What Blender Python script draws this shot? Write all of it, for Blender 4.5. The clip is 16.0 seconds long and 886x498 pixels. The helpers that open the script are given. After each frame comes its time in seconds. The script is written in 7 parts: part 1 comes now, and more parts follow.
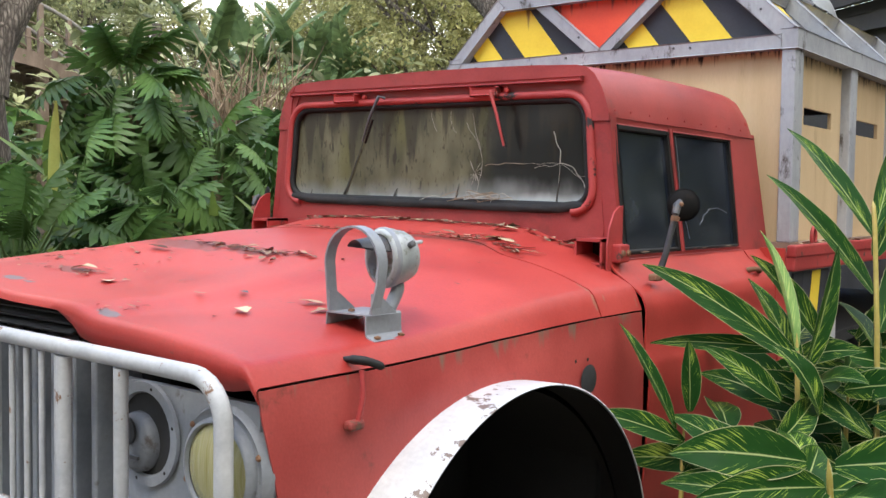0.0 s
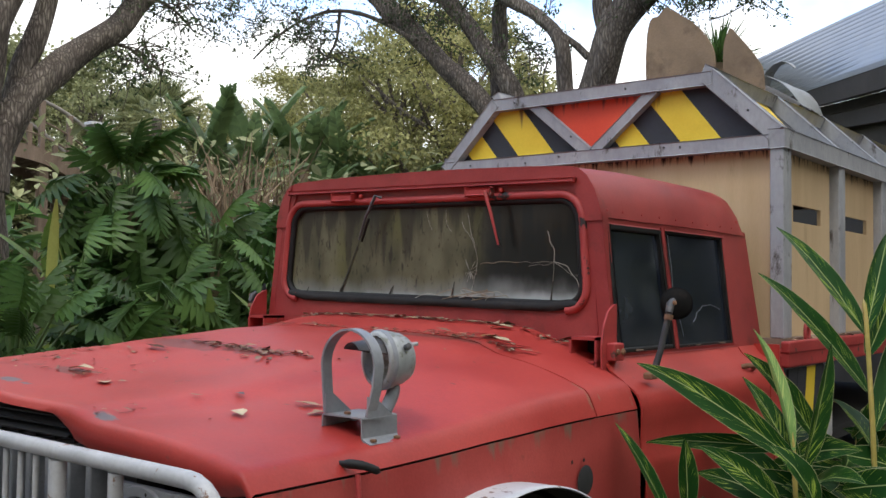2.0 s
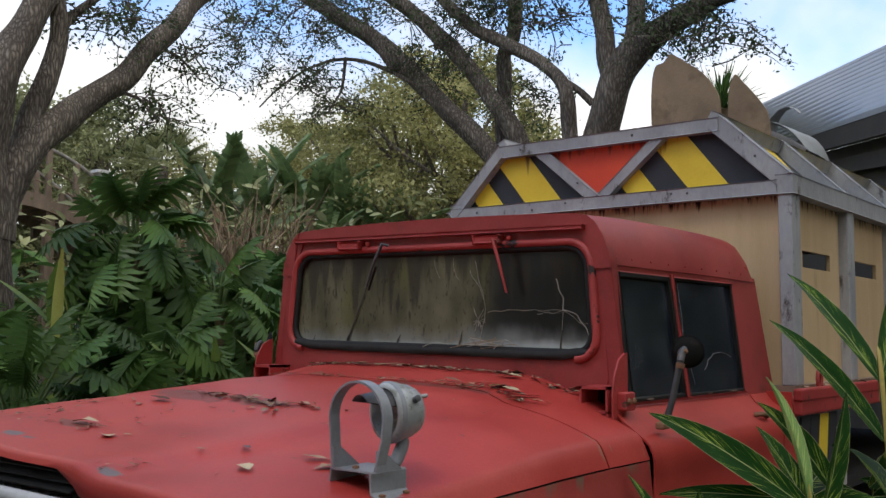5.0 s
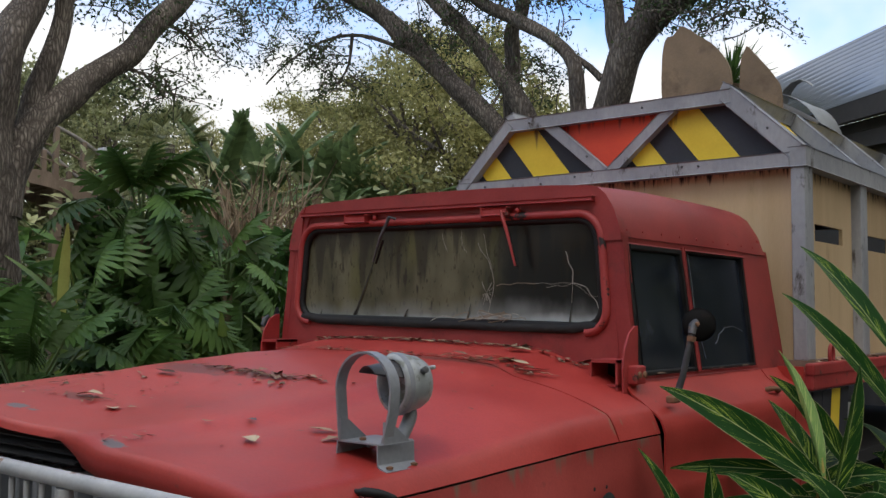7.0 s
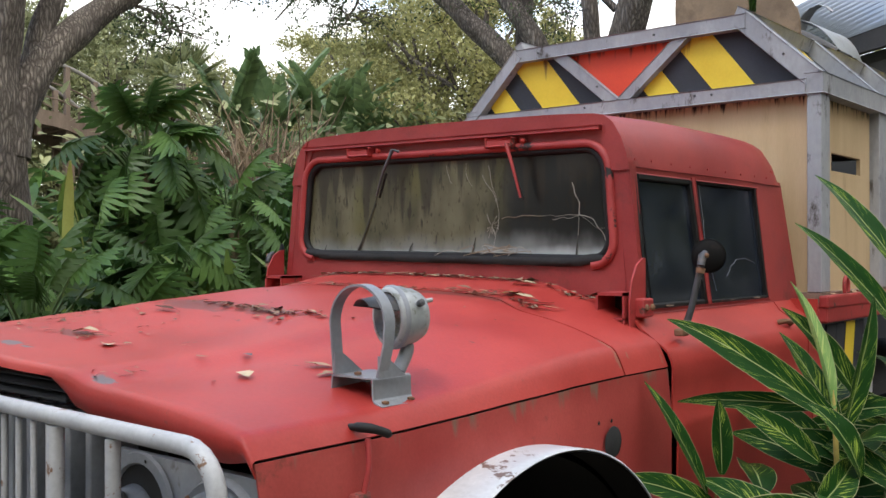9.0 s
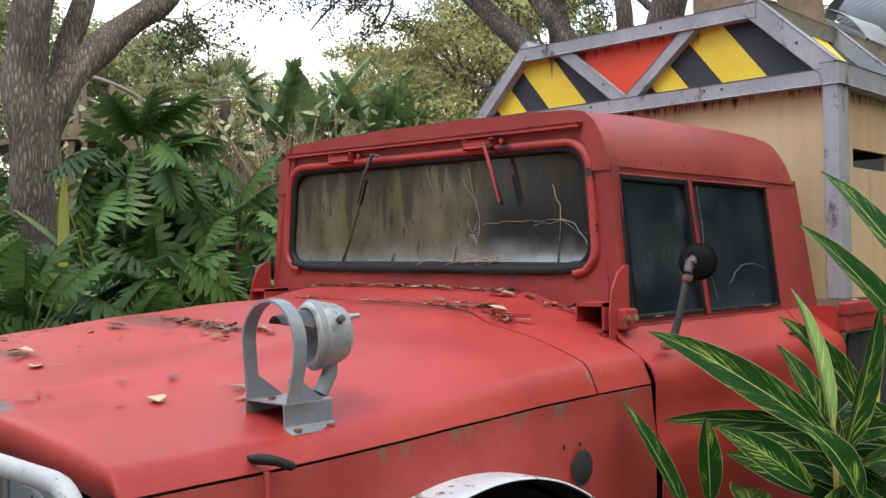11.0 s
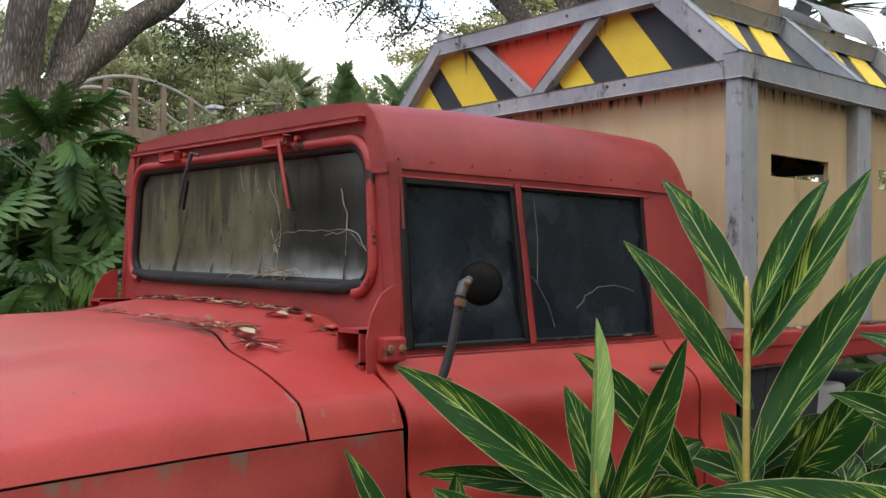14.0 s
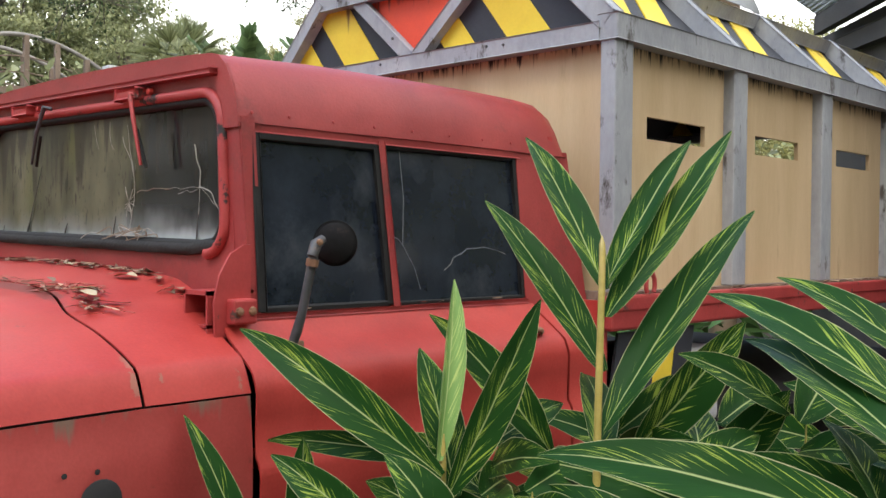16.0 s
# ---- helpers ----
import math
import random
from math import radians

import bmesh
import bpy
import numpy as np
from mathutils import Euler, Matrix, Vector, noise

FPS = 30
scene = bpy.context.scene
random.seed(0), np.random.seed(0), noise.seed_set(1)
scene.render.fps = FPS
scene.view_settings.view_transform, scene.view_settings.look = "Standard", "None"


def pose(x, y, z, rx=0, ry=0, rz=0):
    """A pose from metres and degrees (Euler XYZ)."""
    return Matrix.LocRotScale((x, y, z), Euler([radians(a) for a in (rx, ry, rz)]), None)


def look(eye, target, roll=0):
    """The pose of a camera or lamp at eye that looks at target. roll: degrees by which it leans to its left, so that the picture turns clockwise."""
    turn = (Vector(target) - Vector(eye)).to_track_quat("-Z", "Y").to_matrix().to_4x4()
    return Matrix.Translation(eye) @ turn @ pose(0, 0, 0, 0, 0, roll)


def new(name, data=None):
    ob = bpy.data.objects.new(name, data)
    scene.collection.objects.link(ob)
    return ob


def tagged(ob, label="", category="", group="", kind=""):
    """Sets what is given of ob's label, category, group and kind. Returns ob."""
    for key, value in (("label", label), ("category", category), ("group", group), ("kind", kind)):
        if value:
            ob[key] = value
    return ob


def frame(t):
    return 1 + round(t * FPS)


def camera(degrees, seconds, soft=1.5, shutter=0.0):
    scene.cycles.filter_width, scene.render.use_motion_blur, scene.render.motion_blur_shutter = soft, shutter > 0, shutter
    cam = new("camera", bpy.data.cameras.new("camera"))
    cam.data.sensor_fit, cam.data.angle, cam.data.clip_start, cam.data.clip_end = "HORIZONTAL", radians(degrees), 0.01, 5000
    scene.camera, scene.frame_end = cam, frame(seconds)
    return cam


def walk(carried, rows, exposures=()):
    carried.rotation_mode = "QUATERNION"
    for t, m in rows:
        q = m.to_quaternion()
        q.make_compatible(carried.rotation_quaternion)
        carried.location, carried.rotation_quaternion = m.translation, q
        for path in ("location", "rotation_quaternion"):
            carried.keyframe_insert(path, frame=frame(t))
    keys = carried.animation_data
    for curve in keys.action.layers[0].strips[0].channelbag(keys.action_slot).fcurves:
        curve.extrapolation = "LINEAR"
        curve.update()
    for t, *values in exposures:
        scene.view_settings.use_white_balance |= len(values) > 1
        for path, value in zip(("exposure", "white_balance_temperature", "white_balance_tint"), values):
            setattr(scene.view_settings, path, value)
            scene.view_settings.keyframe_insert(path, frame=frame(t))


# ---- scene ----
cam = camera(48.5, 16.0)
PATH = [
    (0, (2.216, -2.872, 1.686), (0.976, -1.307, 1.584), 0.8),
    (0.5, (2.221, -2.881, 1.691), (0.983, -1.312, 1.626), 0.9),
    (1, (2.224, -2.886, 1.699), (0.986, -1.315, 1.683), 0.9),
    (1.5, (2.228, -2.886, 1.708), (0.99, -1.316, 1.743), 0.8),
    (2, (2.234, -2.896, 1.715), (0.999, -1.326, 1.796), 0.7),
    (2.5, (2.234, -2.899, 1.721), (1.001, -1.329, 1.838), 0.7),
    (3, (2.239, -2.904, 1.726), (1.006, -1.335, 1.872), 0.7),
    (3.5, (2.232, -2.898, 1.729), (0.999, -1.332, 1.897), 0.6),
    (6, (2.199, -2.873, 1.721), (0.955, -1.317, 1.891), 0.5),
    (6.5, (2.191, -2.864, 1.715), (0.942, -1.309, 1.87), 0.5),
    (7, (2.183, -2.849, 1.708), (0.929, -1.297, 1.838), 0.4),
    (7.5, (2.175, -2.832, 1.699), (0.915, -1.281, 1.794), 0.4),
    (8, (2.169, -2.813, 1.69), (0.904, -1.265, 1.743), 0.3),
    (8.5, (2.166, -2.792, 1.691), (0.894, -1.248, 1.708), 0.1),
    (11, (2.244, -2.425, 1.692), (0.869, -0.973, 1.716), -1.0),
    (11.5, (2.272, -2.275, 1.696), (0.86, -0.859, 1.73), -0.8),
    (12, (2.341, -2.129, 1.708), (0.894, -0.749, 1.745), -0.8),
    (12.5, (2.418, -1.948, 1.709), (0.933, -0.608, 1.754), -0.5),
    (13, (2.501, -1.831, 1.715), (0.988, -0.523, 1.759), -0.3),
    (13.5, (2.538, -1.671, 1.709), (1.013, -0.377, 1.756), 0.2),
    (14, (2.559, -1.491, 1.711), (1.045, -0.185, 1.751), 0.4),
    (14.5, (2.566, -1.391, 1.708), (1.098, -0.034, 1.741), 0.7),
    (15, (2.594, -1.36, 1.699), (1.177, 0.051, 1.72), 0.4),
    (15.5, (2.606, -1.351, 1.695), (1.212, 0.083, 1.693), 0.4),
    (16, (2.599, -1.339, 1.692), (1.204, 0.094, 1.669), 0.6),
]
walk(cam, [(t, look(eye, target, roll)) for t, eye, target, roll in PATH],
     exposures=[(0, 0.64), (1, 0.45), (2, -0.16), (3, -0.48), (3.5, -0.56), (7, -0.70), (7.5, -0.62), (8, -0.38), (8.5, 0.0), (11, 0.27), (12, 0.19), (13.5, 0.05), (14.5, 0.0), (15, -0.04), (16, 0.46)])

# ---- light ----
world = bpy.data.worlds.new("sky")
scene.world = world
world.use_nodes = True
wt = world.node_tree
for n in list(wt.nodes):
    wt.nodes.remove(n)
w_out = wt.nodes.new("ShaderNodeOutputWorld")
w_bg = wt.nodes.new("ShaderNodeBackground")
w_sky = wt.nodes.new("ShaderNodeTexSky")
w_sky.sky_type, w_sky.sun_disc = "NISHITA", False
w_sky.sun_elevation, w_sky.sun_rotation = radians(59), radians(161)
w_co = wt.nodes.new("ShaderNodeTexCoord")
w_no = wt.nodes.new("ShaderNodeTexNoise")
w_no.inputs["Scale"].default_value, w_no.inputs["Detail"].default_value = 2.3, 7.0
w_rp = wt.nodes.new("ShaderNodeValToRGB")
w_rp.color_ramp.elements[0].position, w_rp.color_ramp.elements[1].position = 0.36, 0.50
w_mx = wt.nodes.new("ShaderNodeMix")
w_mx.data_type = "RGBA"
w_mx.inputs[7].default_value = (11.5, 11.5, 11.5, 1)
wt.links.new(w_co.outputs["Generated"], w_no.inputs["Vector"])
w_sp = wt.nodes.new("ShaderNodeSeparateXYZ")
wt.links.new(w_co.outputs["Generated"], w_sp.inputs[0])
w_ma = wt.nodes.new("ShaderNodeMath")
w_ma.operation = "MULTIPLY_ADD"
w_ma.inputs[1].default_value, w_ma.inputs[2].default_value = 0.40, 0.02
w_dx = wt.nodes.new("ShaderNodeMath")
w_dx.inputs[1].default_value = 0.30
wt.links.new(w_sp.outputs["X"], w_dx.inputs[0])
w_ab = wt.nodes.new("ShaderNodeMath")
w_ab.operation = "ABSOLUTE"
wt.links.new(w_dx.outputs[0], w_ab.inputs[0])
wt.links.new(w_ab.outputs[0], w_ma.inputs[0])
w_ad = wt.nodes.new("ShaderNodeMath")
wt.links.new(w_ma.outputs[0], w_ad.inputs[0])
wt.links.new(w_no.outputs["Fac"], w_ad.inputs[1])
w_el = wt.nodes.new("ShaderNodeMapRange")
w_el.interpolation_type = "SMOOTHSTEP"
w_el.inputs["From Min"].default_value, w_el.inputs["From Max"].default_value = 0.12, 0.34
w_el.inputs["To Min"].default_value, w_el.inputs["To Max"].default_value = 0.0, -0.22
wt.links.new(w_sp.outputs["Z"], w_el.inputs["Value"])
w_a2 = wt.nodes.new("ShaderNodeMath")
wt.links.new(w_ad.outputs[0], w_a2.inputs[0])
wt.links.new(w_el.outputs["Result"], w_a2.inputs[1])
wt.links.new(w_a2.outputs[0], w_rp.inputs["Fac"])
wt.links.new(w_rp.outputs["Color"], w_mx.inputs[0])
w_br = wt.nodes.new("ShaderNodeMix")
w_br.data_type, w_br.blend_type = "RGBA", "MULTIPLY"
w_br.inputs[0].default_value = 1.0
w_br.inputs[7].default_value = (2.2, 2.65, 3.1, 1)
wt.links.new(w_sky.outputs["Color"], w_br.inputs[6])
wt.links.new(w_br.outputs[2], w_mx.inputs[6])
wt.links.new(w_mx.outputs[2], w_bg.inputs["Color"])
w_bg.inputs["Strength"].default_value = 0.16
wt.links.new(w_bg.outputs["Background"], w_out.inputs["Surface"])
sun = new("sun", bpy.data.lights.new("sun", "SUN"))
sun.data.energy, sun.data.angle, sun.data.color = 1.1, radians(14), (1.0, 0.95, 0.87)
sun.matrix_world = look((0.7, -2.0, 3.6), (0, 0, 0))

# ---- helpers of this scene ----
def part(name, bm, mat, parent, label="", smooth=False):
    """One mesh object under a thing or a part."""
    me = bpy.data.meshes.new(name)
    if isinstance(bm, np.ndarray):
        n = len(bm) // 4
        me.vertices.add(4 * n)
        me.vertices.foreach_set("co", bm.astype(np.float32).ravel())
        me.loops.add(4 * n)
        me.loops.foreach_set("vertex_index", np.arange(4 * n, dtype=np.int32))
        me.polygons.add(n)
        me.polygons.foreach_set("loop_start", np.arange(0, 4 * n, 4, dtype=np.int32))
        me.update(calc_edges=True)
    elif isinstance(bm, bmesh.types.BMesh):
        bmesh.ops.recalc_face_normals(bm, faces=bm.faces)
        bm.to_mesh(me)
        bm.free()
    else:
        me.from_pydata(bm[0], [], bm[1])
        if len(bm) > 2:
            uv = me.uv_layers.new(name="UVMap")
            uv.data.foreach_set("uv", np.asarray(bm[2], dtype=np.float32).ravel())
    me.materials.append(mat)
    if smooth:
        me.polygons.foreach_set("use_smooth", [True] * len(me.polygons))
        if isinstance(bm, bmesh.types.BMesh):
            me.set_sharp_from_angle(angle=radians(62))
    ob = new(name, me)
    ob.parent = parent
    if label:
        tagged(ob, label)
    return ob


def thing(name, label, category, group="", kind=""):
    ob = new(name)
    ob.empty_display_size = 0.2
    return tagged(ob, label, category, group, kind)


def add_box(bm, x0, x1, y0, y1, z0, z1, bevel=0.0):
    r = bmesh.ops.create_cube(bm, size=1.0)
    for v in r["verts"]:
        v.co = Vector(((x0 + x1) / 2 + v.co.x * (x1 - x0), (y0 + y1) / 2 + v.co.y * (y1 - y0), (z0 + z1) / 2 + v.co.z * (z1 - z0)))
    if bevel:
        es = list({e for v in r["verts"] for e in v.link_edges})
        bmesh.ops.bevel(bm, geom=es, offset=bevel, segments=2, affect="EDGES", profile=0.5)
    return bm


def boxed(x0, x1, y0, y1, z0, z1, bevel=0.0):
    return add_box(bmesh.new(), x0, x1, y0, y1, z0, z1, bevel)


def add_beam(bm, a, b, w, h, up=(0, 0, 1), bevel=0.004):
    """A squared timber from a to b, w wide and h high (h along up)."""
    a, b = Vector(a), Vector(b)
    d = (b - a).normalized()
    s = d.cross(Vector(up)).normalized()
    u = s.cross(d).normalized()
    r = bmesh.ops.create_cube(bm, size=1.0)
    n = (b - a).length
    m = (a + b) / 2
    for v in r["verts"]:
        v.co = m + d * (v.co.x * n) + s * (v.co.y * w) + u * (v.co.z * h)
    if bevel:
        es = list({e for v in r["verts"] for e in v.link_edges})
        bmesh.ops.bevel(bm, geom=es, offset=bevel, segments=1, affect="EDGES")
    return bm


def add_tube(bm, pts, radii, n=10, cap=True, rough=0.0, seed=0):
    """A round tube through points, with a radius each."""
    pts = [Vector(p) for p in pts]
    if not isinstance(radii, (list, tuple)):
        radii = [radii] * len(pts)
    rings = []
    ref = None
    for i, p in enumerate(pts):
        d = (pts[min(i + 1, len(pts) - 1)] - pts[max(i - 1, 0)]).normalized()
        if ref is None:
            ref = d.orthogonal().normalized()
        s = (ref - d * ref.dot(d)).normalized()
        ref = s
        t = d.cross(s)
        ring = []
        for k in range(n):
            a = 2 * math.pi * k / n
            r = radii[i]
            if rough:
                r *= 1 + rough * noise.noise(Vector((p.x * 1.7 + math.cos(a) * 1.3 + seed, p.y * 1.7 + math.sin(a) * 1.3, p.z * 1.7)))
            ring.append(bm.verts.new(p + (s * math.cos(a) + t * math.sin(a)) * r))
        rings.append(ring)
    for r0, r1 in zip(rings, rings[1:]):
        for k in range(n):
            bm.faces.new((r0[k], r0[(k + 1) % n], r1[(k + 1) % n], r1[k]))
    if cap:
        bm.faces.new(rings[0][::-1])
        bm.faces.new(rings[-1])
    return bm


def curve_pts(pts, k=6, closed=False):
    """Points of a smooth curve through pts."""
    P = [Vector(p) for p in pts]
    n = len(P)
    out = []
    for i in range(n if closed else n - 1):
        p0 = P[(i - 1) % n] if closed or i > 0 else P[i]
        p1, p2 = P[i], P[(i + 1) % n]
        p3 = P[(i + 2) % n] if closed or i + 2 < n else p2
        for j in range(k):
            t = j / k
            out.append(0.5 * ((2 * p1) + (p2 - p0) * t + (2 * p0 - 5 * p1 + 4 * p2 - p3) * t * t + (3 * p1 - p0 - 3 * p2 + p3) * t ** 3))
    if not closed:
        out.append(P[-1])
    return out


def grid(rows, close=False):
    """A sheet through rows of points, as (verts, faces)."""
    n = len(rows[0])
    v = [tuple(p) for r in rows for p in r]
    f = []
    for i in range(len(rows) - 1):
        for j in range(n - (0 if close else 1)):
            k = (j + 1) % n
            f.append((i * n + j, i * n + k, (i + 1) * n + k, (i + 1) * n + j))
    return v, f


def sheet(rows, thick=0.0):
    """A bmesh sheet through rows of points, given a thickness."""
    bm = bmesh.new()
    v, f = grid(rows)
    vs = [bm.verts.new(p) for p in v]
    for q in f:
        ids = []
        for i in q:
            if all((Vector(v[i]) - Vector(v[k])).length > 1e-6 for k in ids):
                ids.append(i)
        if len(ids) > 2:
            bm.faces.new([vs[i] for i in ids])
    if thick:
        thicken(bm, thick)
    return bm


def rounded(x0, x1, z0, z1, r, k=6, taper=0.0):
    """A rounded rectangle as a list of (x, z); its top is narrower by taper on each side."""
    out = []
    for cx, cz, a0 in ((x1 - r, z0 + r, -90), (x1 - r, z1 - r, 0), (x0 + r, z1 - r, 90), (x0 + r, z0 + r, 180)):
        for j in range(k + 1):
            a = radians(a0 + 90 * j / k)
            x, z = cx + r * math.cos(a), cz + r * math.sin(a)
            t = (z - z0) / (z1 - z0)
            m = (x0 + x1) / 2
            out.append((m + (x - m) * (1 - taper * 2 / (x1 - x0) * t), z))
    return out


def plate_with_hole(outer, inner, put, depth):
    """A plate between two loops with the same number of points; put(x, z, d) gives the place at depth d."""
    n = len(outer)
    bm = bmesh.new()
    rings = [[bm.verts.new(put(x, z, d)) for x, z in loop] for loop, d in ((inner, depth), (inner, 0), (outer, 0), (outer, depth))]
    for r0, r1 in zip(rings, rings[1:] + rings[:1]):
        for k in range(n):
            bm.faces.new((r0[k], r0[(k + 1) % n], r1[(k + 1) % n], r1[k]))
    return bm


def scatter(template, mats):
    """Copies of a template (verts, faces, uvs) joined into one sheet of geometry."""
    tv = np.asarray(template[0], dtype=np.float64)
    tf = template[1]
    tv4 = np.c_[tv, np.ones(len(tv))]
    verts, faces = [], []
    n = len(tv)
    for i, m in enumerate(mats):
        verts.append((tv4 @ np.asarray(m).T)[:, :3])
        faces.extend([tuple(a + i * n for a in f) for f in tf])
    allv = np.concatenate(verts)
    res = [[tuple(p) for p in allv], faces]
    if len(template) > 2:
        res.append(np.tile(np.asarray(template[2], dtype=np.float32), (len(mats), 1)))
    return res


def leaf_cloud(p, size, r, slim=0.26, hang=0.0):
    """One small kite-shaped leaf at each place of p, turned at random; four corners a leaf."""
    n = len(p)
    d = r.normal(0, 1, (n, 3)) - np.array((0, 0, hang))
    d /= np.linalg.norm(d, axis=1)[:, None] + 1e-9
    w = np.cross(d, r.normal(0, 1, (n, 3)))
    w /= np.linalg.norm(w, axis=1)[:, None] + 1e-9
    u = np.cross(w, d)
    k = size[:, None]
    v = np.empty((n, 4, 3))
    v[:, 0] = p
    v[:, 1] = p + (d * 0.48 + w * slim + u * 0.07) * k
    v[:, 2] = p + (d - u * 0.05) * k
    v[:, 3] = p + (d * 0.48 - w * slim + u * 0.07) * k
    return v.reshape(-1, 3)


def smooth01(a, b, x):
    t = max(0.0, min(1.0, (x - a) / (b - a)))
    return t * t * (3 - 2 * t)


def blade(n=6, width=0.12, droop=0.25, fold=0.15):
    """A pointed leaf, 1 long along x, its tip drooping, with a fold along the middle; verts, faces, uvs."""
    v, f, uv = [], [], []
    for i in range(n + 1):
        t = i / n
        w = width * (math.sin(math.pi * min(1, t * 0.94 + 0.03)) ** 0.75)
        z = -droop * t * t
        for k, s in ((0, -1), (1, 0), (2, 1)):
            v.append((t, s * w, z + abs(s) * w * fold))
    for i in range(n):
        for k in range(2):
            a = i * 3 + k
            f.append((a, a + 1, a + 4, a + 3))
    for q in f:
        for i in q:
            uv.append(((i // 3) / n, (i % 3) / 2))
    return v, f, uv


def oriented(p, d, up_roll, size):
    d = Vector(d).normalized()
    s = d.cross(Vector((0, 0, 1)))
    s = s.normalized() if s.length > 1e-3 else Vector((1, 0, 0))
    u = s.cross(d)
    m = Matrix(((d.x, -s.x, u.x, p[0]), (d.y, -s.y, u.y, p[1]), (d.z, -s.z, u.z, p[2]), (0, 0, 0, 1)))
    return np.array(m @ Matrix.Rotation(up_roll, 4, "X") @ Matrix.Diagonal((size, size, size, 1)))


def thicken(bm, t):
    """Gives the faces of bm a thickness."""
    bmesh.ops.recalc_face_normals(bm, faces=bm.faces)
    bm.normal_update()
    bmesh.ops.solidify(bm, geom=bm.faces[:], thickness=t)
    return bm

# ---- materials ----
def surface(name, c1, c2, scale=6.0, rough=0.6, metal=0.0, bump=0.15, fine=90.0, stain=None, stain_scale=2.5, stain_at=(0.58, 0.66), stretch=(1, 1, 1), vary=0.0, spec=0.5, island=False, speck=0.06):
    """A procedural surface: two colours mixed by a coarse noise, grain in fine relief, and stains or chips of a third colour."""
    m = bpy.data.materials.new(name)
    m.use_nodes = True
    t = m.node_tree
    b = t.nodes["Principled BSDF"]
    co = t.nodes.new("ShaderNodeTexCoord")
    mp = t.nodes.new("ShaderNodeMapping")
    mp.inputs["Scale"].default_value = stretch
    t.links.new(co.outputs["Object"], mp.inputs["Vector"])
    n1 = t.nodes.new("ShaderNodeTexNoise")
    n1.inputs["Scale"].default_value, n1.inputs["Detail"].default_value, n1.inputs["Roughness"].default_value = scale, 8, 0.62
    t.links.new(mp.outputs["Vector"], n1.inputs["Vector"])
    r1 = t.nodes.new("ShaderNodeValToRGB")
    r1.color_ramp.elements[0].position, r1.color_ramp.elements[1].position = 0.33, 0.68
    r1.color_ramp.elements[0].color, r1.color_ramp.elements[1].color = (*c1, 1), (*c2, 1)
    t.links.new(n1.outputs["Fac"], r1.inputs["Fac"])
    col = r1.outputs["Color"]
    n2 = t.nodes.new("ShaderNodeTexNoise")
    n2.inputs["Scale"].default_value, n2.inputs["Detail"].default_value = fine, 4
    t.links.new(mp.outputs["Vector"], n2.inputs["Vector"])
    if vary:
        hs = t.nodes.new("ShaderNodeHueSaturation")
        src = t.nodes.new("ShaderNodeNewGeometry" if island else "ShaderNodeObjectInfo")
        ma = t.nodes.new("ShaderNodeMapRange")
        ma.inputs["To Min"].default_value, ma.inputs["To Max"].default_value = 1 - vary, 1 + vary
        t.links.new(src.outputs["Random Per Island" if island else "Random"], ma.inputs["Value"])
        t.links.new(ma.outputs["Result"], hs.inputs["Value"])
        t.links.new(col, hs.inputs["Color"])
        col = hs.outputs["Color"]
    if speck:
        sv = t.nodes.new("ShaderNodeMapRange")
        sv.inputs["From Min"].default_value, sv.inputs["From Max"].default_value = 0.30, 0.70
        sv.inputs["To Min"].default_value, sv.inputs["To Max"].default_value = 1 - speck, 1 + speck
        t.links.new(n2.outputs["Fac"], sv.inputs["Value"])
        hv = t.nodes.new("ShaderNodeHueSaturation")
        t.links.new(sv.outputs["Result"], hv.inputs["Value"])
        t.links.new(col, hv.inputs["Color"])
        col = hv.outputs["Color"]
    rg = t.nodes.new("ShaderNodeMapRange")
    rg.inputs["To Min"].default_value, rg.inputs["To Max"].default_value = max(0.02, rough - 0.12), min(1.0, rough + 0.12)
    t.links.new(n1.outputs["Fac"], rg.inputs["Value"])
    ro = rg.outputs["Result"]
    if stain:
        n3 = t.nodes.new("ShaderNodeTexNoise")
        n3.inputs["Scale"].default_value, n3.inputs["Detail"].default_value, n3.inputs["Roughness"].default_value = stain_scale, 10, 0.7
        t.links.new(mp.outputs["Vector"], n3.inputs["Vector"])
        r3 = t.nodes.new("ShaderNodeValToRGB")
        r3.color_ramp.elements[0].position, r3.color_ramp.elements[1].position = stain_at
        t.links.new(n3.outputs["Fac"], r3.inputs["Fac"])
        mx = t.nodes.new("ShaderNodeMix")
        mx.data_type = "RGBA"
        mx.inputs[7].default_value = (*stain, 1)
        t.links.new(r3.outputs["Color"], mx.inputs[0])
        t.links.new(col, mx.inputs[6])
        col = mx.outputs[2]
    t.links.new(col, b.inputs["Base Color"])
    t.links.new(ro, b.inputs["Roughness"])
    b.inputs["Metallic"].default_value = metal
    b.inputs["Specular IOR Level"].default_value = spec
    if bump:
        bp = t.nodes.new("ShaderNodeBump")
        bp.inputs["Strength"].default_value, bp.inputs["Distance"].default_value = bump, 0.01
        ad = t.nodes.new("ShaderNodeMath")
        t.links.new(n1.outputs["Fac"], ad.inputs[0])
        t.links.new(n2.outputs["Fac"], ad.inputs[1])
        t.links.new(ad.outputs[0], bp.inputs["Height"])
        t.links.new(bp.outputs["Normal"], b.inputs["Normal"])
    return m


